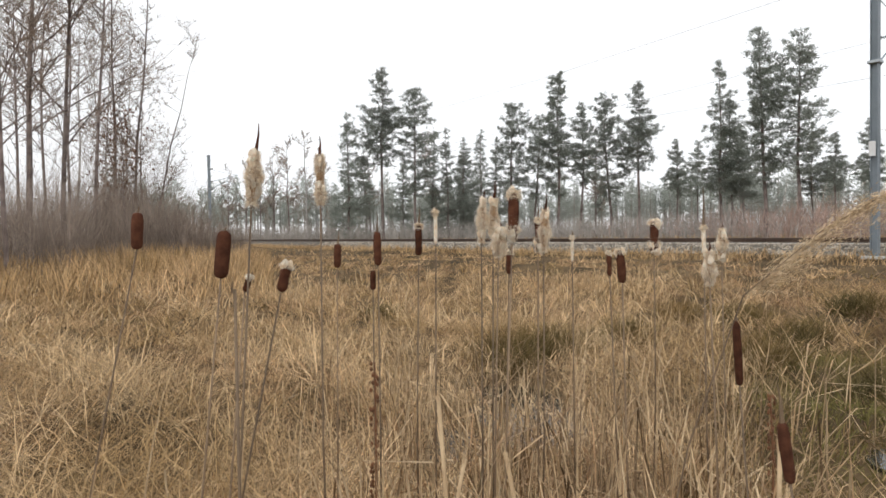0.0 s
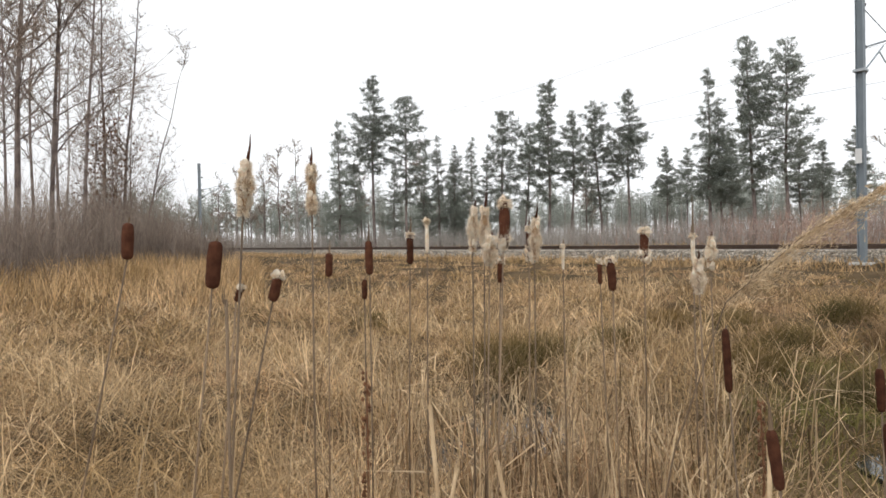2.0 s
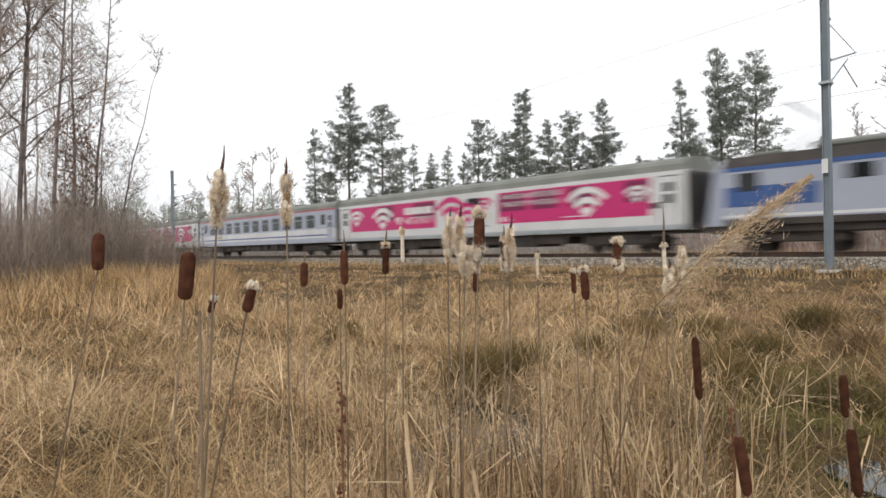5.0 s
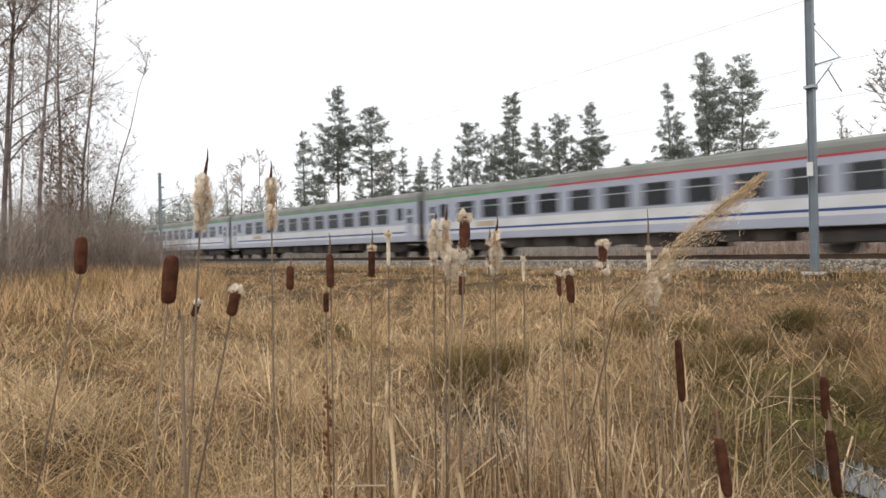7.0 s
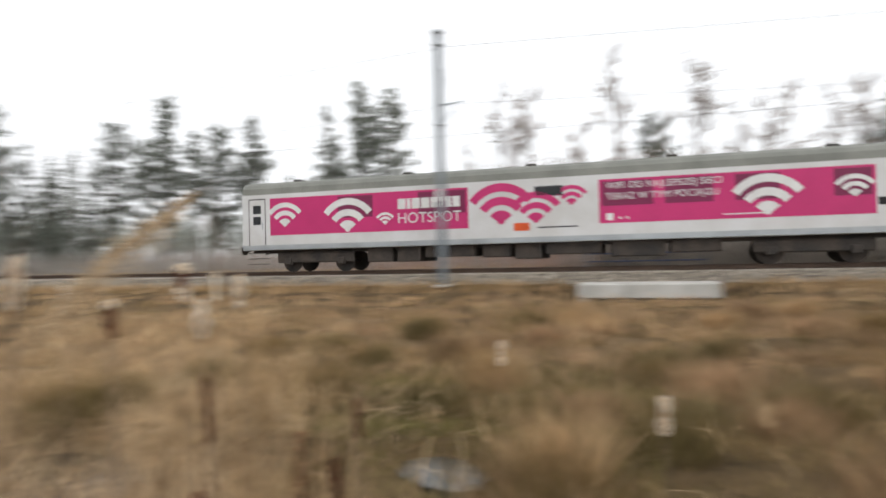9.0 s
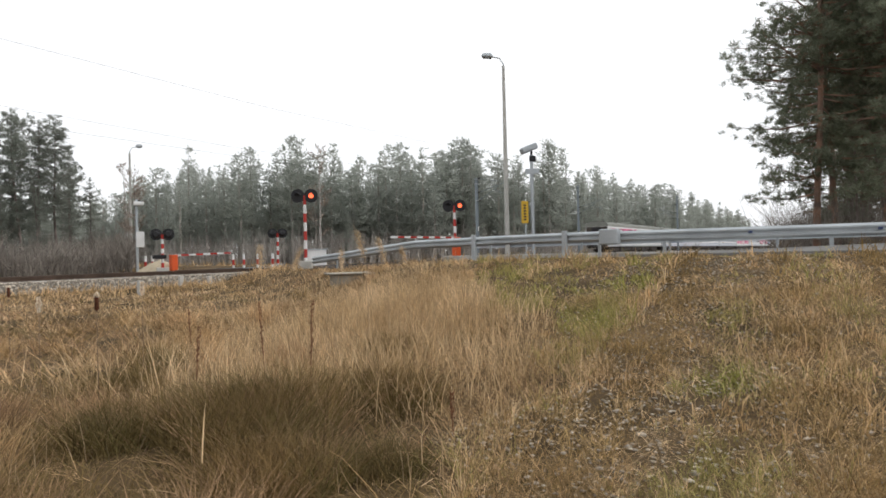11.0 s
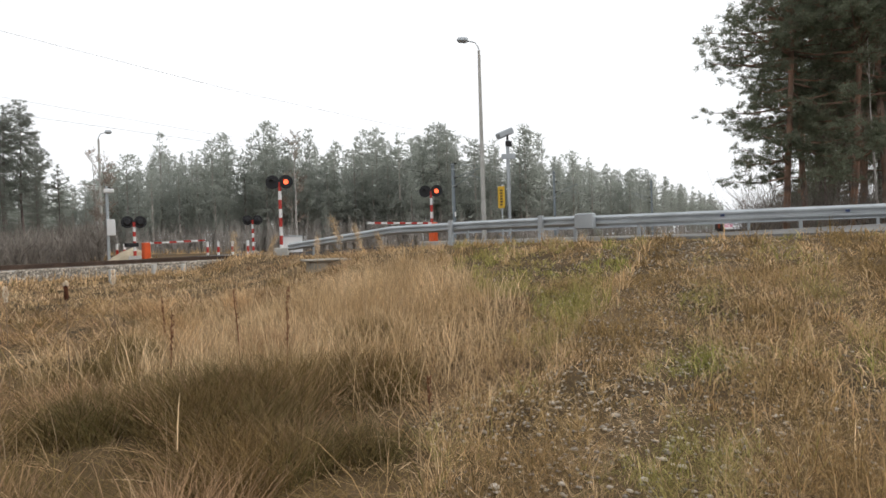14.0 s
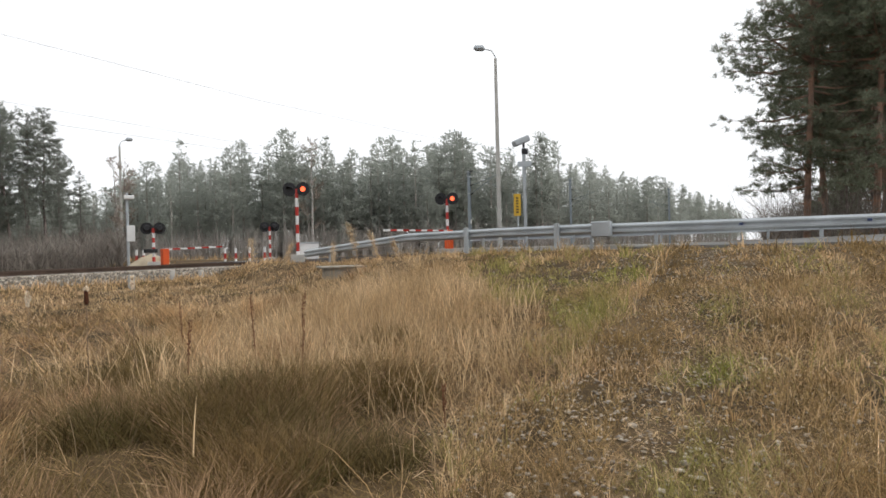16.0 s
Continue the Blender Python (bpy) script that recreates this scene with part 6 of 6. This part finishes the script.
def puddles():
    for k, (px, py, rx, ry) in enumerate(PUDDLES):
        g = Geo()
        rng = random.Random(k)
        n = 28
        ring = [(px + math.cos(6.2832 * i / n) * rx * rng.uniform(0.95, 1.3), py + math.sin(6.2832 * i / n) * ry * rng.uniform(0.95, 1.3)) for i in range(n)]
        z = sum(float(ground_z(a, b)) for a, b in ring) / n + 0.01
        g.v = [(a, b, z) for a, b in ring] + [(a, b, z - 0.2) for a, b in ring]
        g.f = [tuple(range(n))] + [(i, i + n, (i + 1) % n + n, (i + 1) % n) for i in range(n)]
        tagged(part("water", g, M["water"]), "still shallow marsh water among the grass", "water", kind="structure")


puddles()


def reeds():
    """Dead cattail leaves and stems of the stand, uncountable."""
    rng = np.random.default_rng(41)

    def stand(n, a0, a1, r0, r1, even=True):
        az = rng.uniform(a0, a1, n) if even else rng.normal((a0 + a1) / 2, (a1 - a0) / 3, n)
        r = rng.uniform(r0, r1, n)
        x, y = -np.sin(np.radians(az)) * r, np.cos(np.radians(az)) * r
        keep = open_ground(x, y)
        return x[keep], y[keep], keep.sum()

    x, y, n = stand(520, -24, 6, 1.7, 6.0, False)
    blades("reed_leaves", "reed", "upright pale dead cattail leaves", rng, x, y, rng.uniform(0.4, 1.1, n), rng.uniform(0.0022, 0.0058, n), np.abs(rng.normal(0.16, 0.17, n)), rng.uniform(0.0, 0.2, n), "reeds")
    x, y, n = stand(150, -27, 7, 1.2, 2.5)
    blades("reed_leaves", "reed", "broad pale dead cattail leaves", rng, x, y, rng.uniform(0.4, 0.9, n), rng.uniform(0.0025, 0.0058, n), np.abs(rng.normal(0.16, 0.16, n)), rng.uniform(0.0, 0.2, n), "reeds")
    x, y, n = stand(700, -27, 5, 1.3, 5.0, False)
    blades("brown_reeds", "straw_red", "brown rotting cattail leaves low in the stand", rng, x, y, rng.uniform(0.25, 0.7, n), rng.uniform(0.002, 0.0055, n), np.abs(rng.normal(0.4, 0.35, n)), rng.uniform(0.1, 0.6, n), "reeds")
    # leaves that snapped and hang or lie askew
    x, y, n = stand(760, -28, 6, 1.3, 5.2, False)
    folded("snapped_leaves", "reed", "snapped pale cattail leaves with sharp folds", rng, x, y, rng.uniform(0.2, 0.75, n), rng.uniform(0.12, 0.45, n), rng.uniform(0.0025, 0.0058, n), np.abs(rng.normal(0.25, 0.22, n)))
    x, y, n = stand(900, -30, 36, 1.3, 6.0)
    folded("snapped_straw", "straw_pale", "snapped pale grass stems with sharp folds", rng, x, y, rng.uniform(0.12, 0.42, n), rng.uniform(0.1, 0.35, n), rng.uniform(0.0013, 0.0026, n), np.abs(rng.normal(0.45, 0.3, n)), "grass")
    x, y, n = stand(240, -28, 4, 1.4, 4.0, False)
    folded("snapped_leaves", "straw_red", "snapped brown cattail leaves with sharp folds", rng, x, y, rng.uniform(0.2, 0.6, n), rng.uniform(0.15, 0.5, n), rng.uniform(0.003, 0.006, n), np.abs(rng.normal(0.3, 0.25, n)))
    x, y, n = stand(260, -26, 8, 1.5, 4.5, False)
    blades("thin_stems", "stalk", "thin dark dead stems in the stand", rng, x, y, rng.uniform(0.5, 1.05, n), rng.uniform(0.0009, 0.0018, n), np.abs(rng.normal(0.1, 0.1, n)), rng.uniform(0.0, 0.1, n), "reeds")
    # bunches further right and along the ditch
    az = rng.uniform(-112, -72, 260)
    r = rng.uniform(3.5, 7.5, 260)
    x, y = -np.sin(np.radians(az)) * r + 0.5, np.cos(np.radians(az)) * r
    keep = ~in_short(x, y)
    x, y = x[keep], y[keep]
    n = len(x)
    blades("reed_leaves", "reed", "pale dead leaves standing in brown grass", rng, x, y, rng.uniform(0.2, 0.55, n), rng.uniform(0.0015, 0.003, n), np.abs(rng.normal(0.35, 0.25, n)), rng.uniform(0.0, 0.35, n), "reeds")


reeds()


def water_sedge():
    """Thin sedge that stands in the open water."""
    rng = np.random.default_rng(43)
    for (px, py, rx, ry), n in zip(PUDDLES, (90, 70, 110, 30)):
        a, q = rng.uniform(0, 6.28, n), np.sqrt(rng.uniform(0, 1.2, n))
        x, y = px + np.cos(a) * q * rx, py + np.sin(a) * q * ry
        blades("water_sedge", "sedge", "thin brown sedge standing in shallow water", rng, x, y, rng.uniform(0.12, 0.42, n), rng.uniform(0.0012, 0.003, n), np.abs(rng.normal(0.35, 0.3, n)), rng.uniform(0.0, 0.5, n))


water_sedge()


def lathe(profile, n=12, axis=(0, 0), wob=0.0, rng=None):
    """A round body from (radius, z) pairs."""
    g = Geo()
    for r, z in profile:
        for j in range(n):
            k = 1 + (rng.uniform(-wob, wob) if rng else 0)
            g.v.append((math.cos(6.2832 * j / n) * r * k, math.sin(6.2832 * j / n) * r * k, z))
    for i in range(len(profile) - 1):
        for j in range(n):
            a, b = i * n + j, i * n + (j + 1) % n
            g.f.append((a, b, b + n, a + n))
    g.f.append(tuple(reversed(range(n))))
    g.f.append(tuple((len(profile) - 1) * n + j for j in range(n)))
    return g


def hairs(rng, L, w, z0, n, long):
    """Seed hairs that stand out of a spike, as fine triangles."""
    t = rng.uniform(0, 1, n)
    a = rng.uniform(0, 6.28, n)
    rad = w * 0.5 * (0.7 + 0.4 * np.sin(t * 9 + rng.uniform(0, 6))) * (0.6 + 0.4 * np.sin(np.pi * t))
    p = np.stack([np.cos(a) * rad, np.sin(a) * rad, z0 + t * L], -1)
    d = np.stack([np.cos(a), np.sin(a), rng.normal(-0.15, 0.5, n)], -1) + rng.normal(0, 0.4, (n, 3))
    d /= np.linalg.norm(d, axis=1)[:, None]
    side = np.cross(d, rng.normal(0, 1, (n, 3)))
    side /= np.linalg.norm(side, axis=1)[:, None]
    ln = long * rng.uniform(0.4, 1.2, (n, 1))
    return np.stack([p - side * 0.0007, p + side * 0.0007, p + d * ln], 1).reshape(-1, 3)


CAT_LABEL = {"b": "brown velvety cattail spike on a thin stalk", "f": "shedding cattail spike of pale woolly fluff", "r": "brown cattail spike with a burst fluffy top", "h": "half-shed cattail spike, brown above pale wool", "t": "bare pale core of a shed cattail spike"}


def cattail(kind, x, y, zc, L, w, foot=(0.0, 0.0), tilt=0.0, tip=0.0, seed=0):
    """zc: middle of the spike; foot: where the stalk stands, beside the spike; tilt: the spike's own lean in degrees."""
    rng = np.random.default_rng(500 + seed)
    rr = random.Random(seed)
    gx, gy = x + foot[0], y + foot[1]
    gz = float(ground_z(gx, gy)) - 0.05
    c = thing("cattail", pose(gx, gy, gz), CAT_LABEL[kind], "cattail", "cattails")
    tilt_m = pose(-foot[0], -foot[1], zc - gz, 0, tilt, 0)
    low = tilt_m @ Vector((0, 0, -L / 2))
    mid = Vector((low.x * 0.42, low.y * 0.42, low.z * 0.5)) + Vector((rr.uniform(-0.015, 0.015), 0, 0))
    part("stalk", Geo().tube([(0, 0, 0), tuple(mid), tuple(low)], [0.0046, 0.0036, 0.0026], 7), M["stalk"], c, smooth=True)
    leaf = Geo()
    z1 = rr.uniform(0.3, 0.62) * low.z
    leaf.tube([(0.004, 0, 0), (mid.x * 0.6 + 0.01, mid.y * 0.6, z1 * 0.6), (mid.x + 0.015, mid.y, z1)], [0.0065, 0.0052, 0.002], 5)
    part("sheath", leaf, M["reed"], c, "pale dried leaf sheath")
    ww = {"b": w, "r": w * 0.72, "h": w * 0.66, "f": w * 0.60, "t": w * 0.5}[kind] / 2
    prof = [(ww * 0.25, -L / 2)] + [(ww * k, -L / 2 + L * t) for t, k in ((0.012, 0.5), (0.035, 0.74), (0.09, 0.93), (0.2, 1.0), (0.4, 0.98), (0.6, 1.02), (0.8, 0.98), (0.92, 0.9), (0.965, 0.72), (0.99, 0.45), (1.0, 0.15))]
    if kind == "f":
        prof = [(r * rr.uniform(0.82, 1.12) * (1.0 if 0.2 < (z / L + 0.5) < 0.75 else 0.62), z) for r, z in prof]
    sp = lathe(prof, 14, wob=0.03 if kind == "b" else 0.16, rng=rr)
    s = part("spike", sp, M["tan_wool" if kind == "f" else "fluff" if kind == "t" else "spike"], c, smooth=True)
    s.matrix_local = tilt_m
    if kind in "frht":
        # seed hairs, and small cottony lumps that burst out of the spike
        full, cap = kind == "f", kind in "rt"
        spans = [(-0.5, 0.5)] if full else [(0.34, 0.52)] if cap else [(-0.5, 0.0), (0.36, 0.53)]
        count = 4200 if full else 1300 if cap else 1500
        V = np.concatenate([hairs(rng, L * (z1 - z0), w * (0.68 if full else 0.76), L * z0, count, w * (0.36 if full else 0.30)) for z0, z1 in spans])
        f = tagged(part("fluff", array_mesh("fluff", V, [np.arange(len(V)).reshape(-1, 3)]), M["fluff"], c, "pale cottony seed fluff"), kind="stuff")
        f.matrix_local = tilt_m
        wool = Geo()
        for z0, z1 in spans:
            for i in range(13 if full else 5):
                r = w * rr.uniform(0.13, 0.27)
                a, z, o = rr.uniform(0, 6.28), L * rr.uniform(z0, z1) * 0.94, rr.uniform(0.12, 0.30) * w
                rows_l = [(r * math.sin(math.pi * (j + 0.5) / 5), r * 1.7 * -math.cos(math.pi * (j + 0.5) / 5)) for j in range(5)]
                lump = lathe(rows_l, 7, wob=0.42, rng=rr)
                wool.add([(vx + math.cos(a) * o, vy + math.sin(a) * o, vz + z + rr.uniform(-0.3, 0.3) * r) for vx, vy, vz in lump.v], lump.f)
        wo = tagged(part("wool", wool, M["fluff"], c, "cream cottony wool"), kind="stuff")
        wo.matrix_local = tilt_m
    tl = tip or rr.uniform(0.02, 0.07)
    t = part("tip", Geo().tube([(0, 0, L / 2 - 0.005), (0.004, 0, L / 2 + tl * 0.6), (0.002, 0, L / 2 + tl)], [0.0035 if tip < 0.05 else 0.006, 0.003, 0.001], 6), M["spike"] if kind == "f" else M["stalk"], c)
    t.matrix_local = tilt_m
    return c


CATS = [("b", -0.95, 2.03, 1.52, 0.117, 0.036, (-0.30, 0), 3, 0.02), ("b", -0.57, 1.70, 1.45, 0.128, 0.039, (-0.12, 0), 6, 0.01), ("f", -0.48, 1.69, 1.65, 0.142, 0.048, (-0.12, 0), 6, 0.075),
        ("r", -0.46, 1.92, 1.37, 0.086, 0.041, (-0.24, 0), 14, 0.01), ("f", -0.38, 2.11, 1.68, 0.168, 0.042, (0.0, 0), 0, 0.06), ("b", -0.45, 2.90, 1.40, 0.109, 0.034, (-0.03, 0), 2, 0.06),
        ("b", -0.23, 2.50, 1.44, 0.134, 0.031, (-0.02, 0), -1, 0.08), ("b", -0.27, 2.70, 1.30, 0.084, 0.024, (0.0, 0), 1, 0.02), ("r", -0.07, 2.60, 1.47, 0.127, 0.040, (-0.02, 0), 1, 0.07)]
CATS += [("t", 0.0, 2.50, 1.52, 0.134, 0.030, (-0.02, 0), 0, 0.01), ("f", 0.17, 2.30, 1.54, 0.164, 0.046, (-0.02, 0), 3, 0.03), ("f", 0.22, 2.40, 1.55, 0.150, 0.048, (-0.02, 0), 2, 0.06),
         ("h", 0.27, 2.20, 1.55, 0.167, 0.056, (-0.06, 0), 3, 0.01), ("f", 0.23, 2.30, 1.46, 0.102, 0.055, (-0.03, 0), 4, 0.02), ("r", 0.30, 2.59, 1.37, 0.093, 0.037, (-0.02, 0), 2, 0.02),
         ("f", 0.43, 2.50, 1.50, 0.167, 0.050, (-0.04, 0), 3, 0.06), ("h", 0.42, 2.60, 1.48, 0.139, 0.034, (-0.01, 0), 0, 0.05), ("t", 0.58, 2.69, 1.42, 0.108, 0.024, (0.0, 0), 0, 0.02)]
CATS += [("r", 0.70, 2.39, 1.36, 0.128, 0.043, (0.04, 0), -4, 0.01), ("r", 0.71, 2.59, 1.36, 0.104, 0.028, (0.03, 0), -2, 0.01), ("h", 1.08, 3.12, 1.46, 0.153, 0.068, (-0.02, 0), 1, 0.02),
         ("t", 1.10, 2.59, 1.45, 0.116, 0.032, (0.03, 0), -1, 0.16), ("f", 1.22, 2.69, 1.43, 0.132, 0.048, (0.0, 0), 1, 0.02), ("f", 0.95, 2.19, 1.36, 0.118, 0.048, (0.02, 0), -1, 0.03),
         ("b", 0.88, 1.84, 1.13, 0.191, 0.023, (0.06, 0), -3, 0.01), ("b", 0.75, 1.35, 1.01, 0.136, 0.025, (0.12, 0), -8, 0.08), ("b", 1.37, 1.88, 1.02, 0.134, 0.026, (0.02, 0), -3, 0.05)]
CATS += [("b", 1.12, 1.50, 0.95, 0.175, 0.026, (0.04, 0), -6, 0.05), ("r", -0.55, 1.85, 1.36, 0.05, 0.025, (-0.1, 0), 20, 0.01)]
for k, (kind, x, y, z, L, w, foot, tilt, tip) in enumerate(CATS):
    cattail(kind, x, y, z, L, w, foot, tilt, tip, k)
# cattails that stand nearer the track and right of the stand
for k, (kind, az, r, z) in enumerate((("f", -44, 4.2, 0.95), ("f", -58.5, 3.0, 0.9), ("r", -84.0, 7.0, 1.15), ("f", -86.5, 8.5, 1.2), ("r", -77.5, 10.5, 1.15), ("f", -80.0, 8.0, 1.1))):
    x, y = polar(az, r)
    cattail(kind, x, y, z, 0.15, 0.05, (0.02, 0), 2, 0.02, 60 + k)


def plume():
    """A flowering reed: stem and one-sided feathery panicle; it stands at the origin and sways from the foot."""
    p = thing("reed_plume", pose(0.34, 1.33, 0.0), "pale feathery seed plume of a common reed", "reed")
    rng = np.random.default_rng(9)
    pts = [Vector(q) for q in ((0, 0, 0), (0.03, 0, 0.6), (0.08, 0, 1.05), (0.16, -0.01, 1.38), (0.30, -0.03, 1.53), (0.48, -0.04, 1.66))]
    part("stem", Geo().tube([tuple(q) for q in pts], [0.0026, 0.0022, 0.0018, 0.0014, 0.001, 0.0005], 6), M["stalk"], p)
    n = 3600
    t = rng.uniform(0, 1, n) ** 0.9
    ax = np.array([tuple(pts[3].lerp(pts[4], u * 2) if u < 0.5 else pts[4].lerp(pts[5], u * 2 - 1)) for u in t])
    d0 = np.array((0.78, 0, 0.55))
    br = d0 * 0.8 + rng.normal(0, 0.35, (n, 3)) + np.array((0.1, 0, -0.25))
    off = rng.uniform(0, 0.075, (n, 1)) ** 1.1 * np.sin(np.pi * np.clip(t * 0.9 + 0.1, 0, 1))[:, None]
    base_p = ax + br * off * 1.3
    d = d0 + rng.normal(0, 0.35, (n, 3))
    d /= np.linalg.norm(d, axis=1)[:, None]
    side = np.cross(d, rng.normal(0, 1, (n, 3)))
    side /= np.linalg.norm(side, axis=1)[:, None]
    ln = rng.uniform(0.008, 0.022, (n, 1))
    V = np.stack([base_p - side * 0.0008, base_p + side * 0.0008, base_p + d * ln], 1).reshape(-1, 3)
    tagged(part("panicle", array_mesh("panicle", V, [np.arange(len(V)).reshape(-1, 3)]), M["plume"], p, "feathery straw-coloured panicle"), kind="stuff")
    return p


reed_plume = plume()


def field_plume(x, y, ztip, seed):
    """A withered reed with a small feathery head, farther off."""
    rng = np.random.default_rng(seed)
    z = float(ground_z(x, y)) - 0.03
    h = ztip - z
    p = thing("field_reed", pose(x, y, z, 0, 0, rng.uniform(0, 360)), "withered reed with a small buff feathery head", "reed", "reeds by the road bank")
    pts = np.array([(0, 0, 0), (0.03, 0, h * 0.5), (0.06, 0, h * 0.82), (0.16, 0, h)])
    part("stem", Geo().tube([tuple(q) for q in pts], [0.006, 0.005, 0.003, 0.001], 5), M["reed"], p)
    n = 260
    t = rng.uniform(0, 1, (n, 1))
    b = pts[2] * (1 - t) + pts[3] * t + rng.normal(0, 0.022, (n, 3))
    d = np.array((0.5, 0, 0.6)) + rng.normal(0, 0.4, (n, 3))
    side = np.cross(d, rng.normal(0, 1, (n, 3)))
    side /= np.linalg.norm(side, axis=1)[:, None] + 1e-9
    V = np.stack([b - side * 0.003, b + side * 0.003, b + d * rng.uniform(0.03, 0.08, (n, 1))], 1).reshape(-1, 3)
    tagged(part("panicle", array_mesh("panicle", V, [np.arange(len(V)).reshape(-1, 3)]), M["plume"], p), kind="stuff")


for k, (d, lat, zt) in enumerate(((9.0, -2.86, 1.68), (9.5, -2.6, 1.62), (8.5, -1.24, 1.84), (8.8, -1.0, 1.72), (9.4, -0.75, 1.62), (9.2, -1.75, 1.60))):
    x, y = ahead(d, lat)
    field_plume(x, y, zt, 900 + k)


def dock(x, y, h, seed):
    """A dead dock stem with clustered dark seeds."""
    rr = random.Random(seed)
    z = float(ground_z(x, y)) - 0.03
    d = thing("dock_stalk", pose(x, y, z, rr.uniform(-4, 4), rr.uniform(-4, 4), 0), "dead dark brown dock stem with clustered seeds", "dock plant", "dock plants")
    part("stem", Geo().tube([(0, 0, 0), (0.01, 0, h * 0.5), (0.0, 0.01, h)], [0.007, 0.006, 0.003], 6), M["dead_leaf"], d)
    g = Geo()
    for k in range(46):
        t = rr.uniform(0.45, 1.0)
        a = rr.uniform(0, 6.28)
        r = 0.014
        g.add([(math.cos(a) * r + vx * 0.008, math.sin(a) * r + vy * 0.008, t * h + vz * 0.012) for vx, vy, vz in ((1, 0, 0), (-1, 0, 0), (0, 1, 0), (0, -1, 0), (0, 0, 1), (0, 0, -1))],
              [(0, 2, 4), (2, 1, 4), (1, 3, 4), (3, 0, 4), (2, 0, 5), (1, 2, 5), (3, 1, 5), (0, 3, 5)])
    tagged(part("seed_mass", g, M["dead_leaf"], d), kind="stuff")


for k, (d, lat, h) in enumerate(((6.2, -1.52, 1.05), (7.0, -2.2, 1.05), (6.4, -2.75, 0.85), (8.8, -3.8, 0.95), (5.2, -0.1, 0.4))):
    x, y = ahead(d, lat)
    dock(x, y, h, k)
for k, (az, r, h) in enumerate(((6.2, 2.6, 1.05), (-28, 3.4, 0.7))):
    x, y = polar(az, r)
    dock(x, y, h, 20 + k)


def snapped(x, y, h, r, lean, seed, mat="reed"):
    """A snapped cattail stalk with a frayed top."""
    rr = random.Random(seed)
    z = float(ground_z(x, y)) - 0.05
    s = thing("snapped_stalk", pose(x, y, z, 0, lean, 0), "snapped dry cattail stalk with a frayed top", "cattail stalk", "snapped stalks")
    part("stalk", Geo().tube([(0, 0, 0), (0.01, 0, h * 0.5), (0.004, 0.004, h)], [r * 1.2, r, r * 0.9], 8), M[mat], s, smooth=True)
    for k in range(4):
        a = rr.uniform(0, 6.28)
        part("splinter", Geo().tube([(math.cos(a) * r * 0.6, math.sin(a) * r * 0.6, h - 0.01), (math.cos(a) * r, math.sin(a) * r, h + rr.uniform(0.01, 0.04))], [r * 0.35, r * 0.08], 4), M[mat], s)


for k, (x, y, h, r, lean, mat) in enumerate(((-0.50, 1.52, 1.36, 0.0042, 0.5, "stalk"), (1.05, 1.28, 0.92, 0.011, 3, "stalk"), (1.12, 1.36, 0.95, 0.009, -6, "stalk"), (0.92, 1.75, 0.95, 0.007, 2, "reed"),
                                            (0.05, 1.9, 1.05, 0.007, -3, "reed"), (-0.12, 1.75, 0.9, 0.006, 12, "reed"), (0.35, 2.1, 0.85, 0.008, -9, "reed"), (0.62, 1.7, 0.75, 0.007, 24, "reed"))):
    snapped(x, y, h, r, lean, k, mat)


# ---- what moves ----
def motions():
    for vehicle, off in train:
        walk(vehicle, [(t, TRACK @ Matrix.Translation((s + off, 0, 0))) for t, s in S_ROWS])

    walk(reed_plume, [(t, pose(0.34, 1.33, 0.0, 0, a, 0)) for t, a in ((0, 6.0), (1.5, 5.5), (3.5, 4.5), (4.0, 3.6), (5.2, 1.6), (6.5, 0.3), (7.0, 0), (7.5, -0.3), (8.0, -2.0), (8.5, -4.0), (9.5, -2.5), (16.0, -2.0))])

    # the crossing signals flash once a second, left and right lamp in turn
    for lens, side in flashing:
        rows = [(0.0, pose(0, 0.075 if side == 0 else 0, 0))]
        for k in range(33):
            t = 0.37 + 0.5 * k
            on = (k % 2 == 0) == (side == 0)
            if t < 15.95:
                rows += [(t, pose(0, 0.075 if on else 0, 0)), (t + 0.034, pose(0, 0 if on else 0.075, 0))]
        rows.append((16.0, rows[-1][1]))
        walk(lens, rows)


motions()
